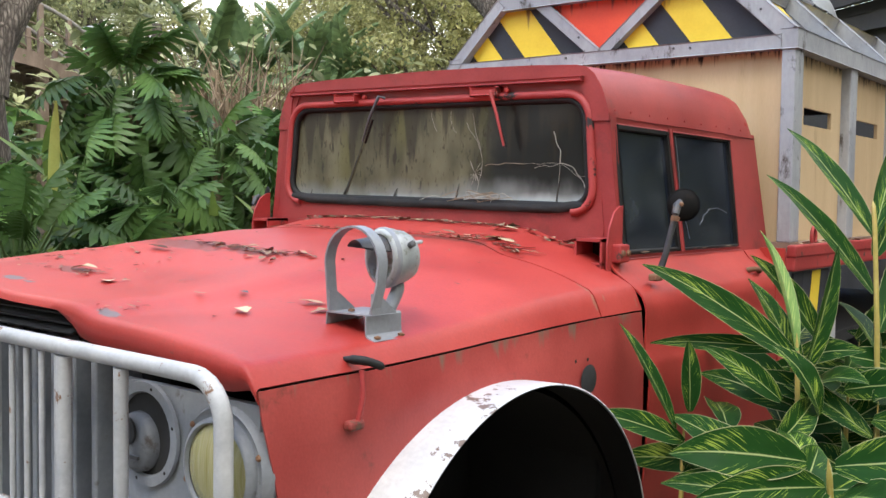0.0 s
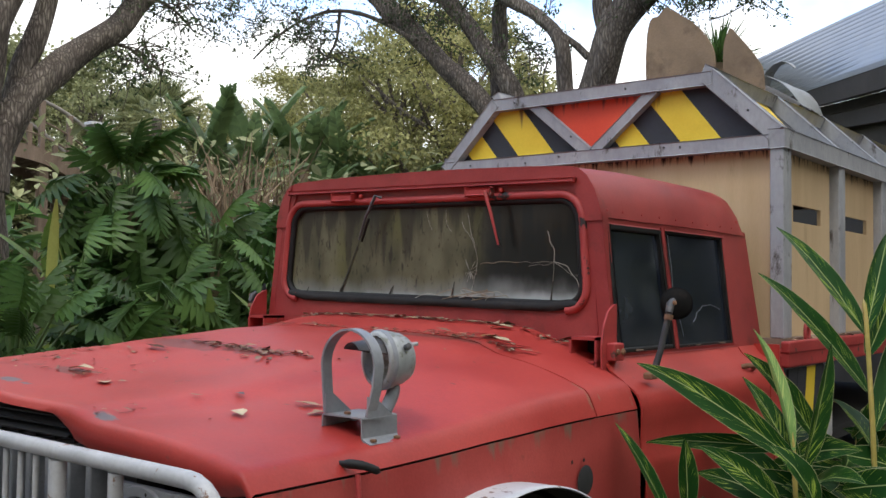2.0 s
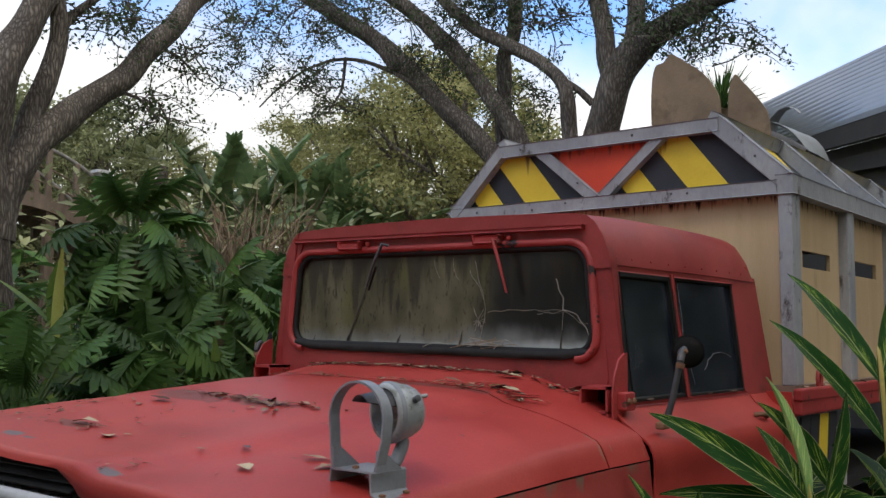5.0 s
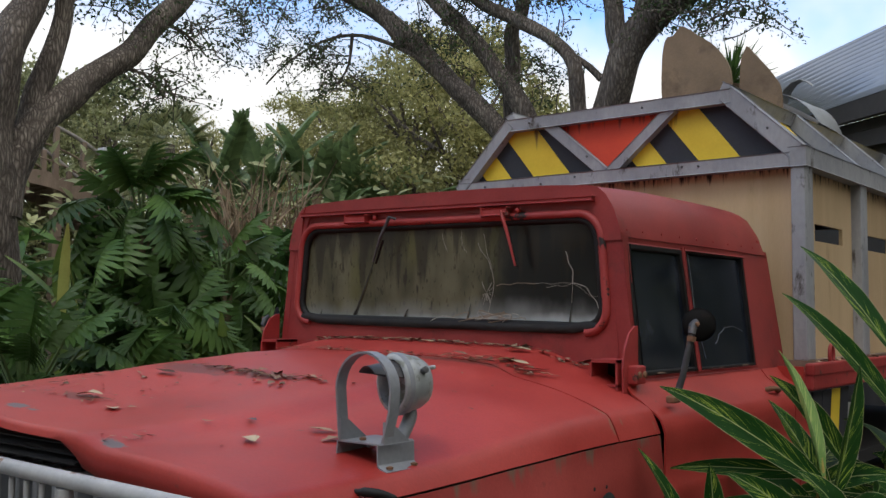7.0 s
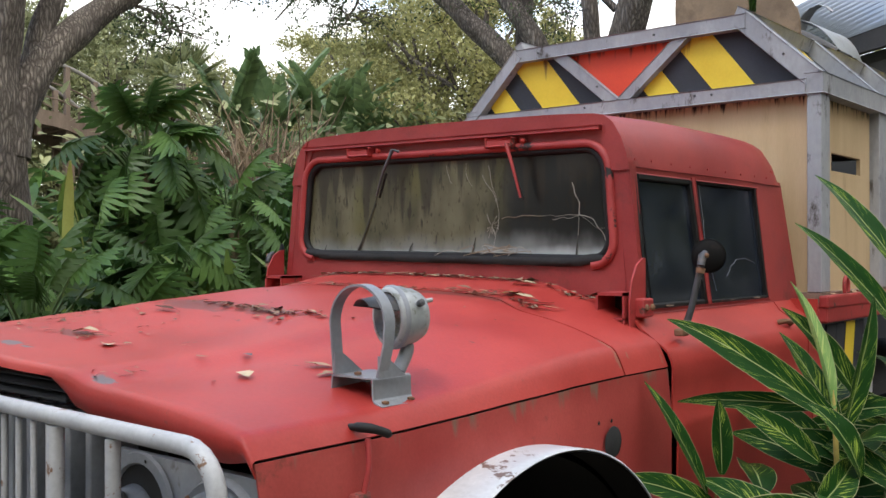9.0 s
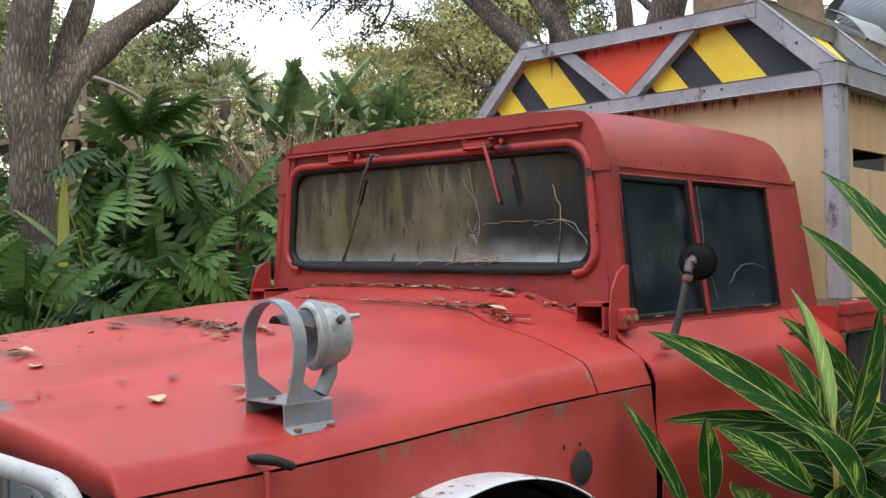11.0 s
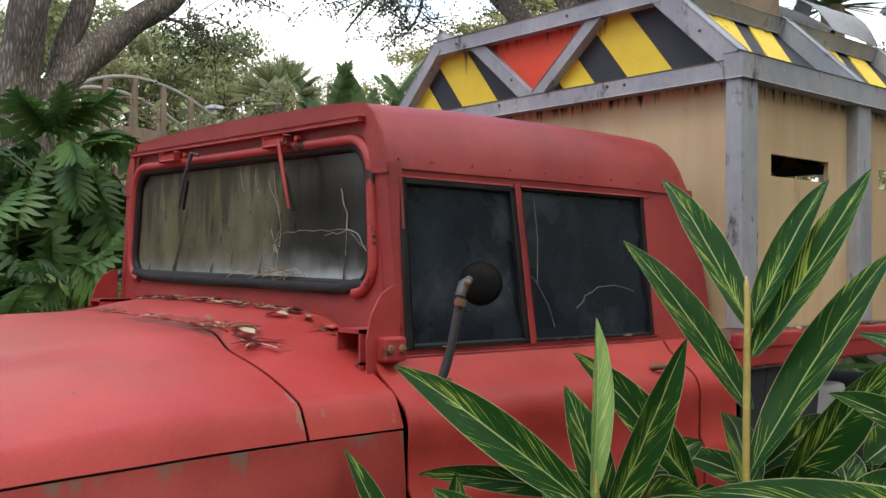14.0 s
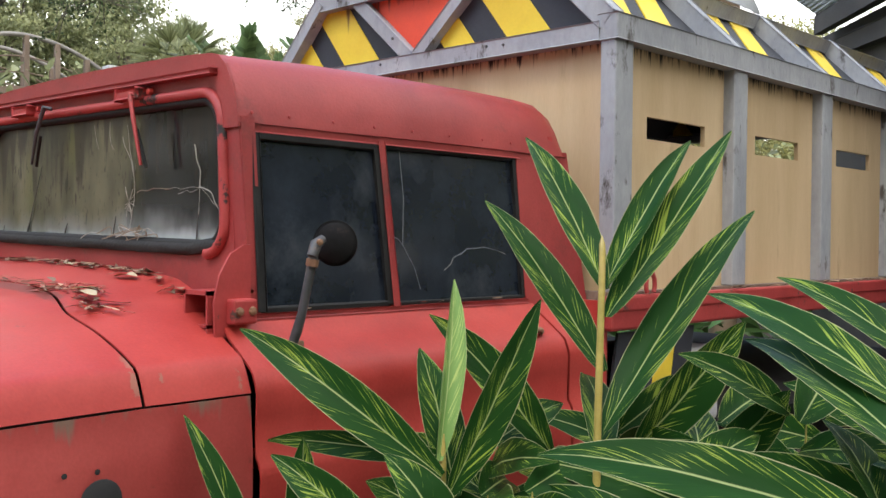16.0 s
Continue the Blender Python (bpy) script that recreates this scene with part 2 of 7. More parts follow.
M_RED = surface("faded red paint", (0.34, 0.032, 0.026), (0.46, 0.058, 0.047), 3.2, 0.46, bump=0.05, fine=140, stain=(0.17, 0.060, 0.045), stain_scale=11, stain_at=(0.64, 0.69), spec=0.30)
M_ROOF = surface("dull red paint", (0.23, 0.024, 0.025), (0.37, 0.055, 0.050), 2.5, 0.48, bump=0.08, fine=140, stain=(0.12, 0.030, 0.026), stain_scale=3.5, stain_at=(0.56, 0.74), spec=0.4)
M_BEAD = surface("flaking red bead", (0.30, 0.030, 0.030), (0.42, 0.055, 0.05), 4.0, 0.55, bump=0.12, stain=(0.02, 0.017, 0.016), stain_scale=9, stain_at=(0.60, 0.62))
M_REDOLD = surface("worn red paint", (0.30, 0.030, 0.029), (0.43, 0.052, 0.05), 4.0, 0.55, bump=0.08, stain=(0.07, 0.045, 0.035), stain_scale=9, stain_at=(0.60, 0.64))
M_GREY = surface("grey painted timber", (0.26, 0.27, 0.295), (0.37, 0.38, 0.40), 7.0, 0.7, bump=0.25, fine=60, stain=(0.075, 0.066, 0.058), stain_scale=11, stain_at=(0.575, 0.66), stretch=(1, 1, 0.45))
M_METALGREY = surface("grey painted steel", (0.17, 0.185, 0.21), (0.29, 0.305, 0.33), 5.0, 0.45, bump=0.06, stain=(0.10, 0.085, 0.07), stain_scale=10, stain_at=(0.60, 0.70))
M_PALE = surface("chipped pale grey tube", (0.35, 0.36, 0.375), (0.50, 0.505, 0.51), 9.0, 0.45, bump=0.08, stain=(0.20, 0.11, 0.065), stain_scale=11, stain_at=(0.60, 0.615))
M_WHITE = surface("chipped white paint", (0.50, 0.515, 0.54), (0.64, 0.645, 0.65), 6.0, 0.4, bump=0.06, stain=(0.17, 0.12, 0.10), stain_scale=10, stain_at=(0.585, 0.60))
M_MIRROR = surface("sooty black shell", (0.004, 0.004, 0.004), (0.011, 0.010, 0.010), 9.0, 0.7, bump=0.1, stain=(0.04, 0.025, 0.02), stain_scale=14, stain_at=(0.6, 0.7), spec=0.15)
M_BLACK = surface("black rubber", (0.007, 0.007, 0.0075), (0.018, 0.018, 0.018), 12.0, 0.6, bump=0.1, spec=0.3)
M_RUBBER = surface("perished black rubber", (0.008, 0.008, 0.008), (0.022, 0.020, 0.019), 12.0, 0.65, bump=0.2, stain=(0.22, 0.035, 0.03), stain_scale=7, stain_at=(0.66, 0.67), spec=0.3)
# near-black that also stands in for shade in holes, gaps and hollows
M_DARK = surface("near-black steel and hollow shade", (0.012, 0.012, 0.013), (0.022, 0.022, 0.023), 5.0, 0.85, bump=0.1)
M_TAN = surface("tan painted board", (0.50, 0.355, 0.20), (0.61, 0.455, 0.275), 2.0, 0.75, bump=0.06, stretch=(3, 3, 0.4), stain=(0.30, 0.20, 0.11), stain_scale=3.5, stain_at=(0.62, 0.80), speck=0.03)
M_YELLOW = surface("yellow painted board", (0.72, 0.50, 0.03), (0.82, 0.60, 0.05), 4.0, 0.6, bump=0.08, stain=(0.28, 0.17, 0.05), stain_scale=12, stain_at=(0.68, 0.74), speck=0.025)
M_NAVY = surface("black painted board", (0.022, 0.024, 0.032), (0.035, 0.038, 0.05), 4.0, 0.65, bump=0.08)
M_ORANGE = surface("bright red painted board", (0.66, 0.055, 0.02), (0.76, 0.08, 0.03), 4.0, 0.6, bump=0.06, speck=0.025)
M_LATCHRUST = surface("red paint rusted through", (0.20, 0.035, 0.03), (0.34, 0.06, 0.05), 18.0, 0.7, bump=0.3, stain=(0.10, 0.05, 0.03), stain_scale=30, stain_at=(0.5, 0.56))
M_RUST = surface("rusty steel", (0.16, 0.075, 0.04), (0.26, 0.14, 0.08), 15.0, 0.8, bump=0.3)


def bark():
    """Furrowed bark: plates parted by dark cracks that run along the limb, over a coarser change of tone."""
    m = bpy.data.materials.new("oak bark")
    m.use_nodes = True
    t = m.node_tree
    b = t.nodes["Principled BSDF"]
    co = t.nodes.new("ShaderNodeTexCoord")
    wn = t.nodes.new("ShaderNodeTexNoise")
    wn.inputs["Scale"].default_value, wn.inputs["Detail"].default_value = 6.0, 4
    t.links.new(co.outputs["Object"], wn.inputs["Vector"])
    ad = t.nodes.new("ShaderNodeVectorMath")
    ad.operation = "MULTIPLY_ADD"
    ad.inputs[1].default_value = (0.055, 0.055, 0.12)
    t.links.new(wn.outputs["Color"], ad.inputs[0])
    t.links.new(co.outputs["Object"], ad.inputs[2])
    mp = t.nodes.new("ShaderNodeMapping")
    mp.inputs["Scale"].default_value = (38, 38, 5.5)
    t.links.new(ad.outputs[0], mp.inputs["Vector"])
    vo = t.nodes.new("ShaderNodeTexVoronoi")
    vo.feature = "DISTANCE_TO_EDGE"
    vo.inputs["Scale"].default_value = 1.0
    t.links.new(mp.outputs["Vector"], vo.inputs["Vector"])
    r = t.nodes.new("ShaderNodeValToRGB")
    r.color_ramp.elements[0].position, r.color_ramp.elements[1].position = 0.0, 0.42
    r.color_ramp.elements[0].color, r.color_ramp.elements[1].color = (0.085, 0.071, 0.062, 1), (0.36, 0.32, 0.285, 1)
    t.links.new(vo.outputs["Distance"], r.inputs["Fac"])
    n2 = t.nodes.new("ShaderNodeTexNoise")
    n2.inputs["Scale"].default_value, n2.inputs["Detail"].default_value = 2.0, 6
    t.links.new(co.outputs["Object"], n2.inputs["Vector"])
    r2 = t.nodes.new("ShaderNodeValToRGB")
    r2.color_ramp.elements[0].position, r2.color_ramp.elements[1].position = 0.35, 0.70
    r2.color_ramp.elements[0].color, r2.color_ramp.elements[1].color = (0.55, 0.52, 0.50, 1), (1.15, 1.12, 1.05, 1)
    t.links.new(n2.outputs["Fac"], r2.inputs["Fac"])
    mx = t.nodes.new("ShaderNodeMix")
    mx.data_type, mx.blend_type = "RGBA", "MULTIPLY"
    mx.inputs[0].default_value = 1.0
    t.links.new(r.outputs["Color"], mx.inputs[6])
    t.links.new(r2.outputs["Color"], mx.inputs[7])
    t.links.new(mx.outputs[2], b.inputs["Base Color"])
    b.inputs["Roughness"].default_value = 0.95
    bp = t.nodes.new("ShaderNodeBump")
    bp.inputs["Strength"].default_value, bp.inputs["Distance"].default_value = 1.0, 0.03
    t.links.new(vo.outputs["Distance"], bp.inputs["Height"])
    t.links.new(bp.outputs["Normal"], b.inputs["Normal"])
    return m


M_BARK = bark()
M_GROUND = surface("leaf litter ground", (0.06, 0.045, 0.03), (0.14, 0.105, 0.07), 5.0, 0.95, bump=0.6, stain=(0.03, 0.05, 0.02), stain_scale=1.3)
# blue tint paints in the reflected sky; the pale patches are dust
M_SIDEGLASS = surface("dusty dark glass with sky tint", (0.007, 0.010, 0.017), (0.020, 0.026, 0.038), 5.0, 0.13, bump=0.008, stain=(0.085, 0.095, 0.11), stain_scale=3.2, stain_at=(0.52, 0.92), spec=0.5)
M_LEAF = surface("green leaf", (0.036, 0.088, 0.025), (0.122, 0.215, 0.055), 2.0, 0.34, bump=0.05, spec=0.27, vary=0.45, island=True)
M_OAKLEAF = surface("small oak leaf", (0.035, 0.06, 0.025), (0.09, 0.13, 0.05), 1.0, 0.6, bump=0, vary=0.4, island=True)
# colour lifted to stand in for sunlight and haze on distant leaves
M_FARLEAF = surface("olive foliage with sun and haze", (0.22, 0.225, 0.085), (0.48, 0.45, 0.19), 0.6, 0.7, bump=0, vary=0.4, island=True)
M_TIN = surface("ribbed metal roofing", (0.25, 0.285, 0.345), (0.33, 0.365, 0.425), 1.5, 0.40, metal=0.35, bump=0.03)
M_TIMBER = surface("weathered timber", (0.15, 0.105, 0.078), (0.26, 0.195, 0.15), 6.0, 0.85, bump=0.3, stretch=(1, 1, 0.3))
M_BROWN = surface("brown painted plywood", (0.17, 0.112, 0.065), (0.28, 0.19, 0.115), 3.0, 0.7, bump=0.12, stain=(0.10, 0.06, 0.035), stain_scale=3.5, stain_at=(0.52, 0.70))
M_LENS = surface("yellowed lamp glass", (0.50, 0.45, 0.16), (0.72, 0.68, 0.40), 30.0, 0.12, bump=0.2, stretch=(6, 1, 0.3))
M_LENS.node_tree.nodes["Principled BSDF"].inputs["Transmission Weight"].default_value = 0.5
M_REFLECTOR = surface("dull reflector", (0.5, 0.47, 0.35), (0.7, 0.67, 0.55), 12.0, 0.25, metal=0.9, bump=0.05)
M_LAMPSHADE = surface("dull grey lamp body", (0.09, 0.098, 0.112), (0.15, 0.16, 0.175), 8.0, 0.55, bump=0.06, stain=(0.06, 0.05, 0.045), stain_scale=9)
M_LAMPGREY = surface("bleached lamp paint", (0.26, 0.28, 0.29), (0.44, 0.46, 0.46), 14.0, 0.5, bump=0.1, stain=(0.22, 0.23, 0.20), stain_scale=16, stain_at=(0.56, 0.60))
M_DARKGREY = surface("dark grey steel", (0.035, 0.035, 0.038), (0.075, 0.075, 0.08), 12.0, 0.5, bump=0.1, stain=(0.16, 0.10, 0.07), stain_scale=14)
M_DEADLEAF = surface("dry leaf", (0.14, 0.08, 0.050), (0.40, 0.27, 0.18), 9.0, 0.85, bump=0.15, vary=0.55, island=True)
M_DARKLEAF = surface("dark dry leaf", (0.045, 0.022, 0.014), (0.10, 0.05, 0.03), 14.0, 0.85, bump=0.2)
M_OCHRELEAF = surface("ochre dry leaf", (0.16, 0.085, 0.025), (0.27, 0.15, 0.05), 14.0, 0.8, bump=0.2)
M_PALELEAF = surface("pale fallen leaf", (0.42, 0.33, 0.20), (0.58, 0.48, 0.32), 9.0, 0.7, bump=0.1, vary=0.2, island=True)
M_CANE = surface("ginger cane", (0.36, 0.29, 0.07), (0.50, 0.38, 0.11), 20.0, 0.4, bump=0.05, stain=(0.40, 0.20, 0.10), stain_scale=5)
M_ROCK = surface("pale rock", (0.34, 0.30, 0.25), (0.50, 0.45, 0.40), 6.0, 0.85, bump=0.5, stain=(0.30, 0.17, 0.11), stain_scale=4)


def striped_leaf(name, dark, light, stripe, at=(0.55, 0.62)):
    """Leaf green with pale stripes that run obliquely from the midrib, by the leaf's own coordinates."""
    m = bpy.data.materials.new(name)
    m.use_nodes = True
    t = m.node_tree
    b = t.nodes["Principled BSDF"]
    uv = t.nodes.new("ShaderNodeUVMap")
    sp = t.nodes.new("ShaderNodeSeparateXYZ")
    t.links.new(uv.outputs["UV"], sp.inputs[0])

    def mathn(op, a, c, val=None):
        n = t.nodes.new("ShaderNodeMath")
        n.operation = op
        for i, s in enumerate((a, c)):
            if isinstance(s, (int, float)):
                n.inputs[i].default_value = s
            elif s is not None:
                t.links.new(s, n.inputs[i])
        return n.outputs[0]
    across = mathn("ABSOLUTE", mathn("SUBTRACT", sp.outputs["Y"], 0.5), None)
    along = mathn("SUBTRACT", sp.outputs["X"], mathn("MULTIPLY", across, 0.55))
    info = t.nodes.new("ShaderNodeObjectInfo")
    cx = t.nodes.new("ShaderNodeCombineXYZ")
    t.links.new(mathn("MULTIPLY", along, 58.0), cx.inputs[0])
    t.links.new(mathn("MULTIPLY", sp.outputs["Y"], 2.2), cx.inputs[1])
    t.links.new(mathn("MULTIPLY", info.outputs["Random"], 40.0), cx.inputs[2])
    nz = t.nodes.new("ShaderNodeTexNoise")
    nz.inputs["Scale"].default_value, nz.inputs["Detail"].default_value = 1.0, 5.0
    t.links.new(cx.outputs[0], nz.inputs["Vector"])
    # broad patches decide where a leaf is striped
    c2 = t.nodes.new("ShaderNodeCombineXYZ")
    t.links.new(mathn("MULTIPLY", sp.outputs["X"], 2.0), c2.inputs[0])
    t.links.new(mathn("MULTIPLY", sp.outputs["Y"], 1.6), c2.inputs[1])
    t.links.new(mathn("MULTIPLY", info.outputs["Random"], 90.0), c2.inputs[2])
    n2 = t.nodes.new("ShaderNodeTexNoise")
    n2.inputs["Scale"].default_value = 1.3
    t.links.new(c2.outputs[0], n2.inputs["Vector"])
    f = mathn("ADD", nz.outputs["Fac"], mathn("MULTIPLY", mathn("SUBTRACT", n2.outputs["Fac"], 0.5), 0.55))
    r = t.nodes.new("ShaderNodeValToRGB")
    r.color_ramp.elements[0].position, r.color_ramp.elements[1].position = at
    t.links.new(f, r.inputs["Fac"])
    rib = t.nodes.new("ShaderNodeValToRGB")
    rib.color_ramp.elements[0].position, rib.color_ramp.elements[1].position = 0.008, 0.026
    rib.color_ramp.elements[0].color, rib.color_ramp.elements[1].color = (1, 1, 1, 1), (0, 0, 0, 1)
    t.links.new(across, rib.inputs["Fac"])
    edge = t.nodes.new("ShaderNodeValToRGB")
    edge.color_ramp.elements[0].position, edge.color_ramp.elements[1].position = 0.478, 0.494
    t.links.new(across, edge.inputs["Fac"])
    g = t.nodes.new("ShaderNodeMix")
    g.data_type = "RGBA"
    g.inputs[6].default_value, g.inputs[7].default_value = (*dark, 1), (*light, 1)
    t.links.new(n2.outputs["Fac"], g.inputs[0])
    col = g.outputs[2]
    for fac, c, k in ((r.outputs["Color"], stripe, 0.9), (rib.outputs["Color"], (0.42, 0.50, 0.20), 0.8), (edge.outputs["Color"], (0.55, 0.55, 0.28), 0.8)):
        mx = t.nodes.new("ShaderNodeMix")
        mx.data_type = "RGBA"
        t.links.new(mathn("MULTIPLY", fac, k), mx.inputs[0])
        t.links.new(col, mx.inputs[6])
        mx.inputs[7].default_value = (*c, 1)
        col = mx.outputs[2]
    t.links.new(col, b.inputs["Base Color"])
    b.inputs["Roughness"].default_value = 0.38
    b.inputs["Specular IOR Level"].default_value = 0.07
    bp = t.nodes.new("ShaderNodeBump")
    bp.inputs["Strength"].default_value, bp.inputs["Distance"].default_value = 0.25, 0.002
    t.links.new(nz.outputs["Fac"], bp.inputs["Height"])
    t.links.new(bp.outputs["Normal"], b.inputs["Normal"])
    return m


M_GINGER = striped_leaf("variegated ginger leaf", (0.008, 0.036, 0.008), (0.024, 0.082, 0.014), (0.33, 0.44, 0.07), (0.605, 0.675))
M_GINGERPALE = striped_leaf("pale rolled ginger leaf", (0.13, 0.24, 0.06), (0.24, 0.38, 0.12), (0.42, 0.50, 0.16), (0.56, 0.64))
# distance haze is put into this paler green
M_MIDLEAF = surface("mid green foliage paled for haze", (0.20, 0.225, 0.11), (0.43, 0.44, 0.225), 0.5, 0.7, bump=0, vary=0.4, island=True)
M_BANANA = surface("banana leaf", (0.10, 0.17, 0.065), (0.22, 0.30, 0.13), 1.2, 0.45, bump=0.1, vary=0.35, island=True)
M_DRY = surface("dry brown stems", (0.16, 0.11, 0.07), (0.30, 0.22, 0.14), 2.0, 0.9, bump=0.1, vary=0.3, island=True)
M_STALK = surface("green leaf stalk", (0.07, 0.12, 0.04), (0.13, 0.19, 0.07), 6.0, 0.4, bump=0.05)
# dark timber, with the shade under the pavilion's roof in its colour
M_DARKWOOD = surface("dark boards with roof shade", (0.03, 0.026, 0.024), (0.06, 0.052, 0.048), 3.0, 0.8, bump=0.15)
M_GREYWOOD = surface("silvered timber", (0.22, 0.20, 0.18), (0.33, 0.31, 0.285), 6.0, 0.85, bump=0.2)
M_SHEET = surface("weathered sheet metal", (0.22, 0.23, 0.225), (0.33, 0.34, 0.33), 5.0, 0.5, metal=0.3, bump=0.1, stain=(0.16, 0.11, 0.08), stain_scale=6)


def leafy(m, share=0.35):
    """Lets light through a leaf material."""
    t = m.node_tree
    b = t.nodes["Principled BSDF"]
    tr = t.nodes.new("ShaderNodeBsdfTranslucent")
    for l in list(t.links):
        if l.to_node == b and l.to_socket.name == "Base Color":
            t.links.new(l.from_socket, tr.inputs["Color"])
    mx = t.nodes.new("ShaderNodeMixShader")
    mx.inputs[0].default_value = share
    t.links.new(b.outputs[0], mx.inputs[1])
    t.links.new(tr.outputs[0], mx.inputs[2])
    t.links.new(mx.outputs[0], t.nodes["Material Output"].inputs["Surface"])


for m in (M_LEAF, M_OAKLEAF, M_FARLEAF, M_MIDLEAF, M_BANANA):
    leafy(m)
for m in (M_GINGER, M_GINGERPALE):
    leafy(m, 0.2)
M_YELLEAF = surface("yellow-green leaf", (0.09, 0.16, 0.03), (0.20, 0.27, 0.06), 3.0, 0.4, bump=0.05, vary=0.2, island=True)
leafy(M_YELLEAF)
M_PALESTRAP = surface("yellowed leaf", (0.26, 0.30, 0.07), (0.40, 0.42, 0.12), 3.0, 0.4, bump=0.05)
M_CRACK = surface("pale crack", (0.26, 0.25, 0.21), (0.46, 0.44, 0.38), 20.0, 0.7, bump=0.1)
M_OLDTAPE = surface("browned tape", (0.16, 0.13, 0.09), (0.28, 0.23, 0.16), 20.0, 0.7, bump=0.1)
# colour of the dirt runs and of the wiper's painted shadow
M_GRIMESHADOW = surface("black grime and wiper shadow", (0.020, 0.019, 0.014), (0.045, 0.040, 0.028), 20.0, 0.7, bump=0.1)
M_HAIRCRACK = surface("hair crack", (0.10, 0.11, 0.12), (0.19, 0.20, 0.21), 20.0, 0.5, bump=0.05)


def clouded_glass():
    """Windshield whose inner film has yellowed, run in streaks and turned milky along its lower edge."""
    m = bpy.data.materials.new("clouded windshield")
    m.use_nodes = True
    t = m.node_tree
    b = t.nodes["Principled BSDF"]
    co = t.nodes.new("ShaderNodeTexCoord")
    sp = t.nodes.new("ShaderNodeSeparateXYZ")
    t.links.new(co.outputs["Object"], sp.inputs[0])

    def noise_tex(scale, stretch, detail=6):
        mp = t.nodes.new("ShaderNodeMapping")
        mp.inputs["Scale"].default_value = stretch
        t.links.new(co.outputs["Object"], mp.inputs["Vector"])
        n = t.nodes.new("ShaderNodeTexNoise")
        n.inputs["Scale"].default_value, n.inputs["Detail"].default_value = scale, detail
        t.links.new(mp.outputs["Vector"], n.inputs["Vector"])
        return n.outputs["Fac"]

    def ranged(s, a, c, lo=0.0, hi=1.0):
        n = t.nodes.new("ShaderNodeMapRange")
        n.interpolation_type = "SMOOTHSTEP"
        for k, v in (("From Min", a), ("From Max", c), ("To Min", lo), ("To Max", hi)):
            n.inputs[k].default_value = v
        t.links.new(s, n.inputs["Value"])
        return n.outputs["Result"]

    def mixed(f, c1, c2):
        n = t.nodes.new("ShaderNodeMix")
        n.data_type = "RGBA"
        for i, c in ((6, c1), (7, c2)):
            if isinstance(c, tuple):
                n.inputs[i].default_value = (*c, 1)
            else:
                t.links.new(c, n.inputs[i])
        t.links.new(f, n.inputs[0])
        return n.outputs[2]

    def op(kind, a, c):
        n = t.nodes.new("ShaderNodeMath")
        n.operation = kind
        for i, s in enumerate((a, c)):
            if isinstance(s, float):
                n.inputs[i].default_value = s
            else:
                t.links.new(s, n.inputs[i])
        return n.outputs[0]
    film = mixed(ranged(noise_tex(4.0, (1.3, 1, 0.7)), 0.34, 0.66), (0.062, 0.062, 0.036), (0.150, 0.145, 0.088))
    film = mixed(ranged(noise_tex(3.2, (1, 1, 0.5)), 0.48, 0.64), film, (0.105, 0.108, 0.034))
    film = mixed(ranged(noise_tex(38.0, (1, 1, 0.22)), 0.60, 0.72), film, (0.035, 0.032, 0.022))
    # the film is gone on the driver's side, dark streaks run down from the top
    wob = noise_tex(5.0, (1, 1, 1))
    bare = ranged(op("ADD", sp.outputs["X"], op("MULTIPLY", wob, 0.22)), 0.17, 0.30)
    col = mixed(bare, film, (0.016, 0.017, 0.016))
    runs = ranged(op("ADD", noise_tex(16.0, (1, 1, 0.10)), op("MULTIPLY", sp.outputs["Z"], 0.9)), 2.20, 2.32)
    col = mixed(op("MULTIPLY", runs, 0.75), col, (0.028, 0.024, 0.018))
    col = mixed(op("MULTIPLY", ranged(noise_tex(75.0, (1, 1, 0.45)), 0.60, 0.68), 0.6), col, (0.022, 0.018, 0.012))
    milky = ranged(op("ADD", sp.outputs["Z"], op("MULTIPLY", noise_tex(7.0, (1, 1, 0.6)), 0.12)), 1.83, 1.735)
    col = mixed(op("MULTIPLY", milky, 0.75), col, (0.26, 0.28, 0.27))
    lip = ranged(op("ADD", sp.outputs["Z"], op("MULTIPLY", noise_tex(9.0, (1, 1, 0.3)), 0.07)), 1.745, 1.705)
    col = mixed(op("MULTIPLY", lip, 0.7), col, (0.52, 0.56, 0.56))
    t.links.new(col, b.inputs["Base Color"])
    t.links.new(ranged(bare, 0.0, 1.0, 0.34, 0.12), b.inputs["Roughness"])
    b.inputs["Specular IOR Level"].default_value = 0.22
    return m


M_WINDSHIELD = clouded_glass()


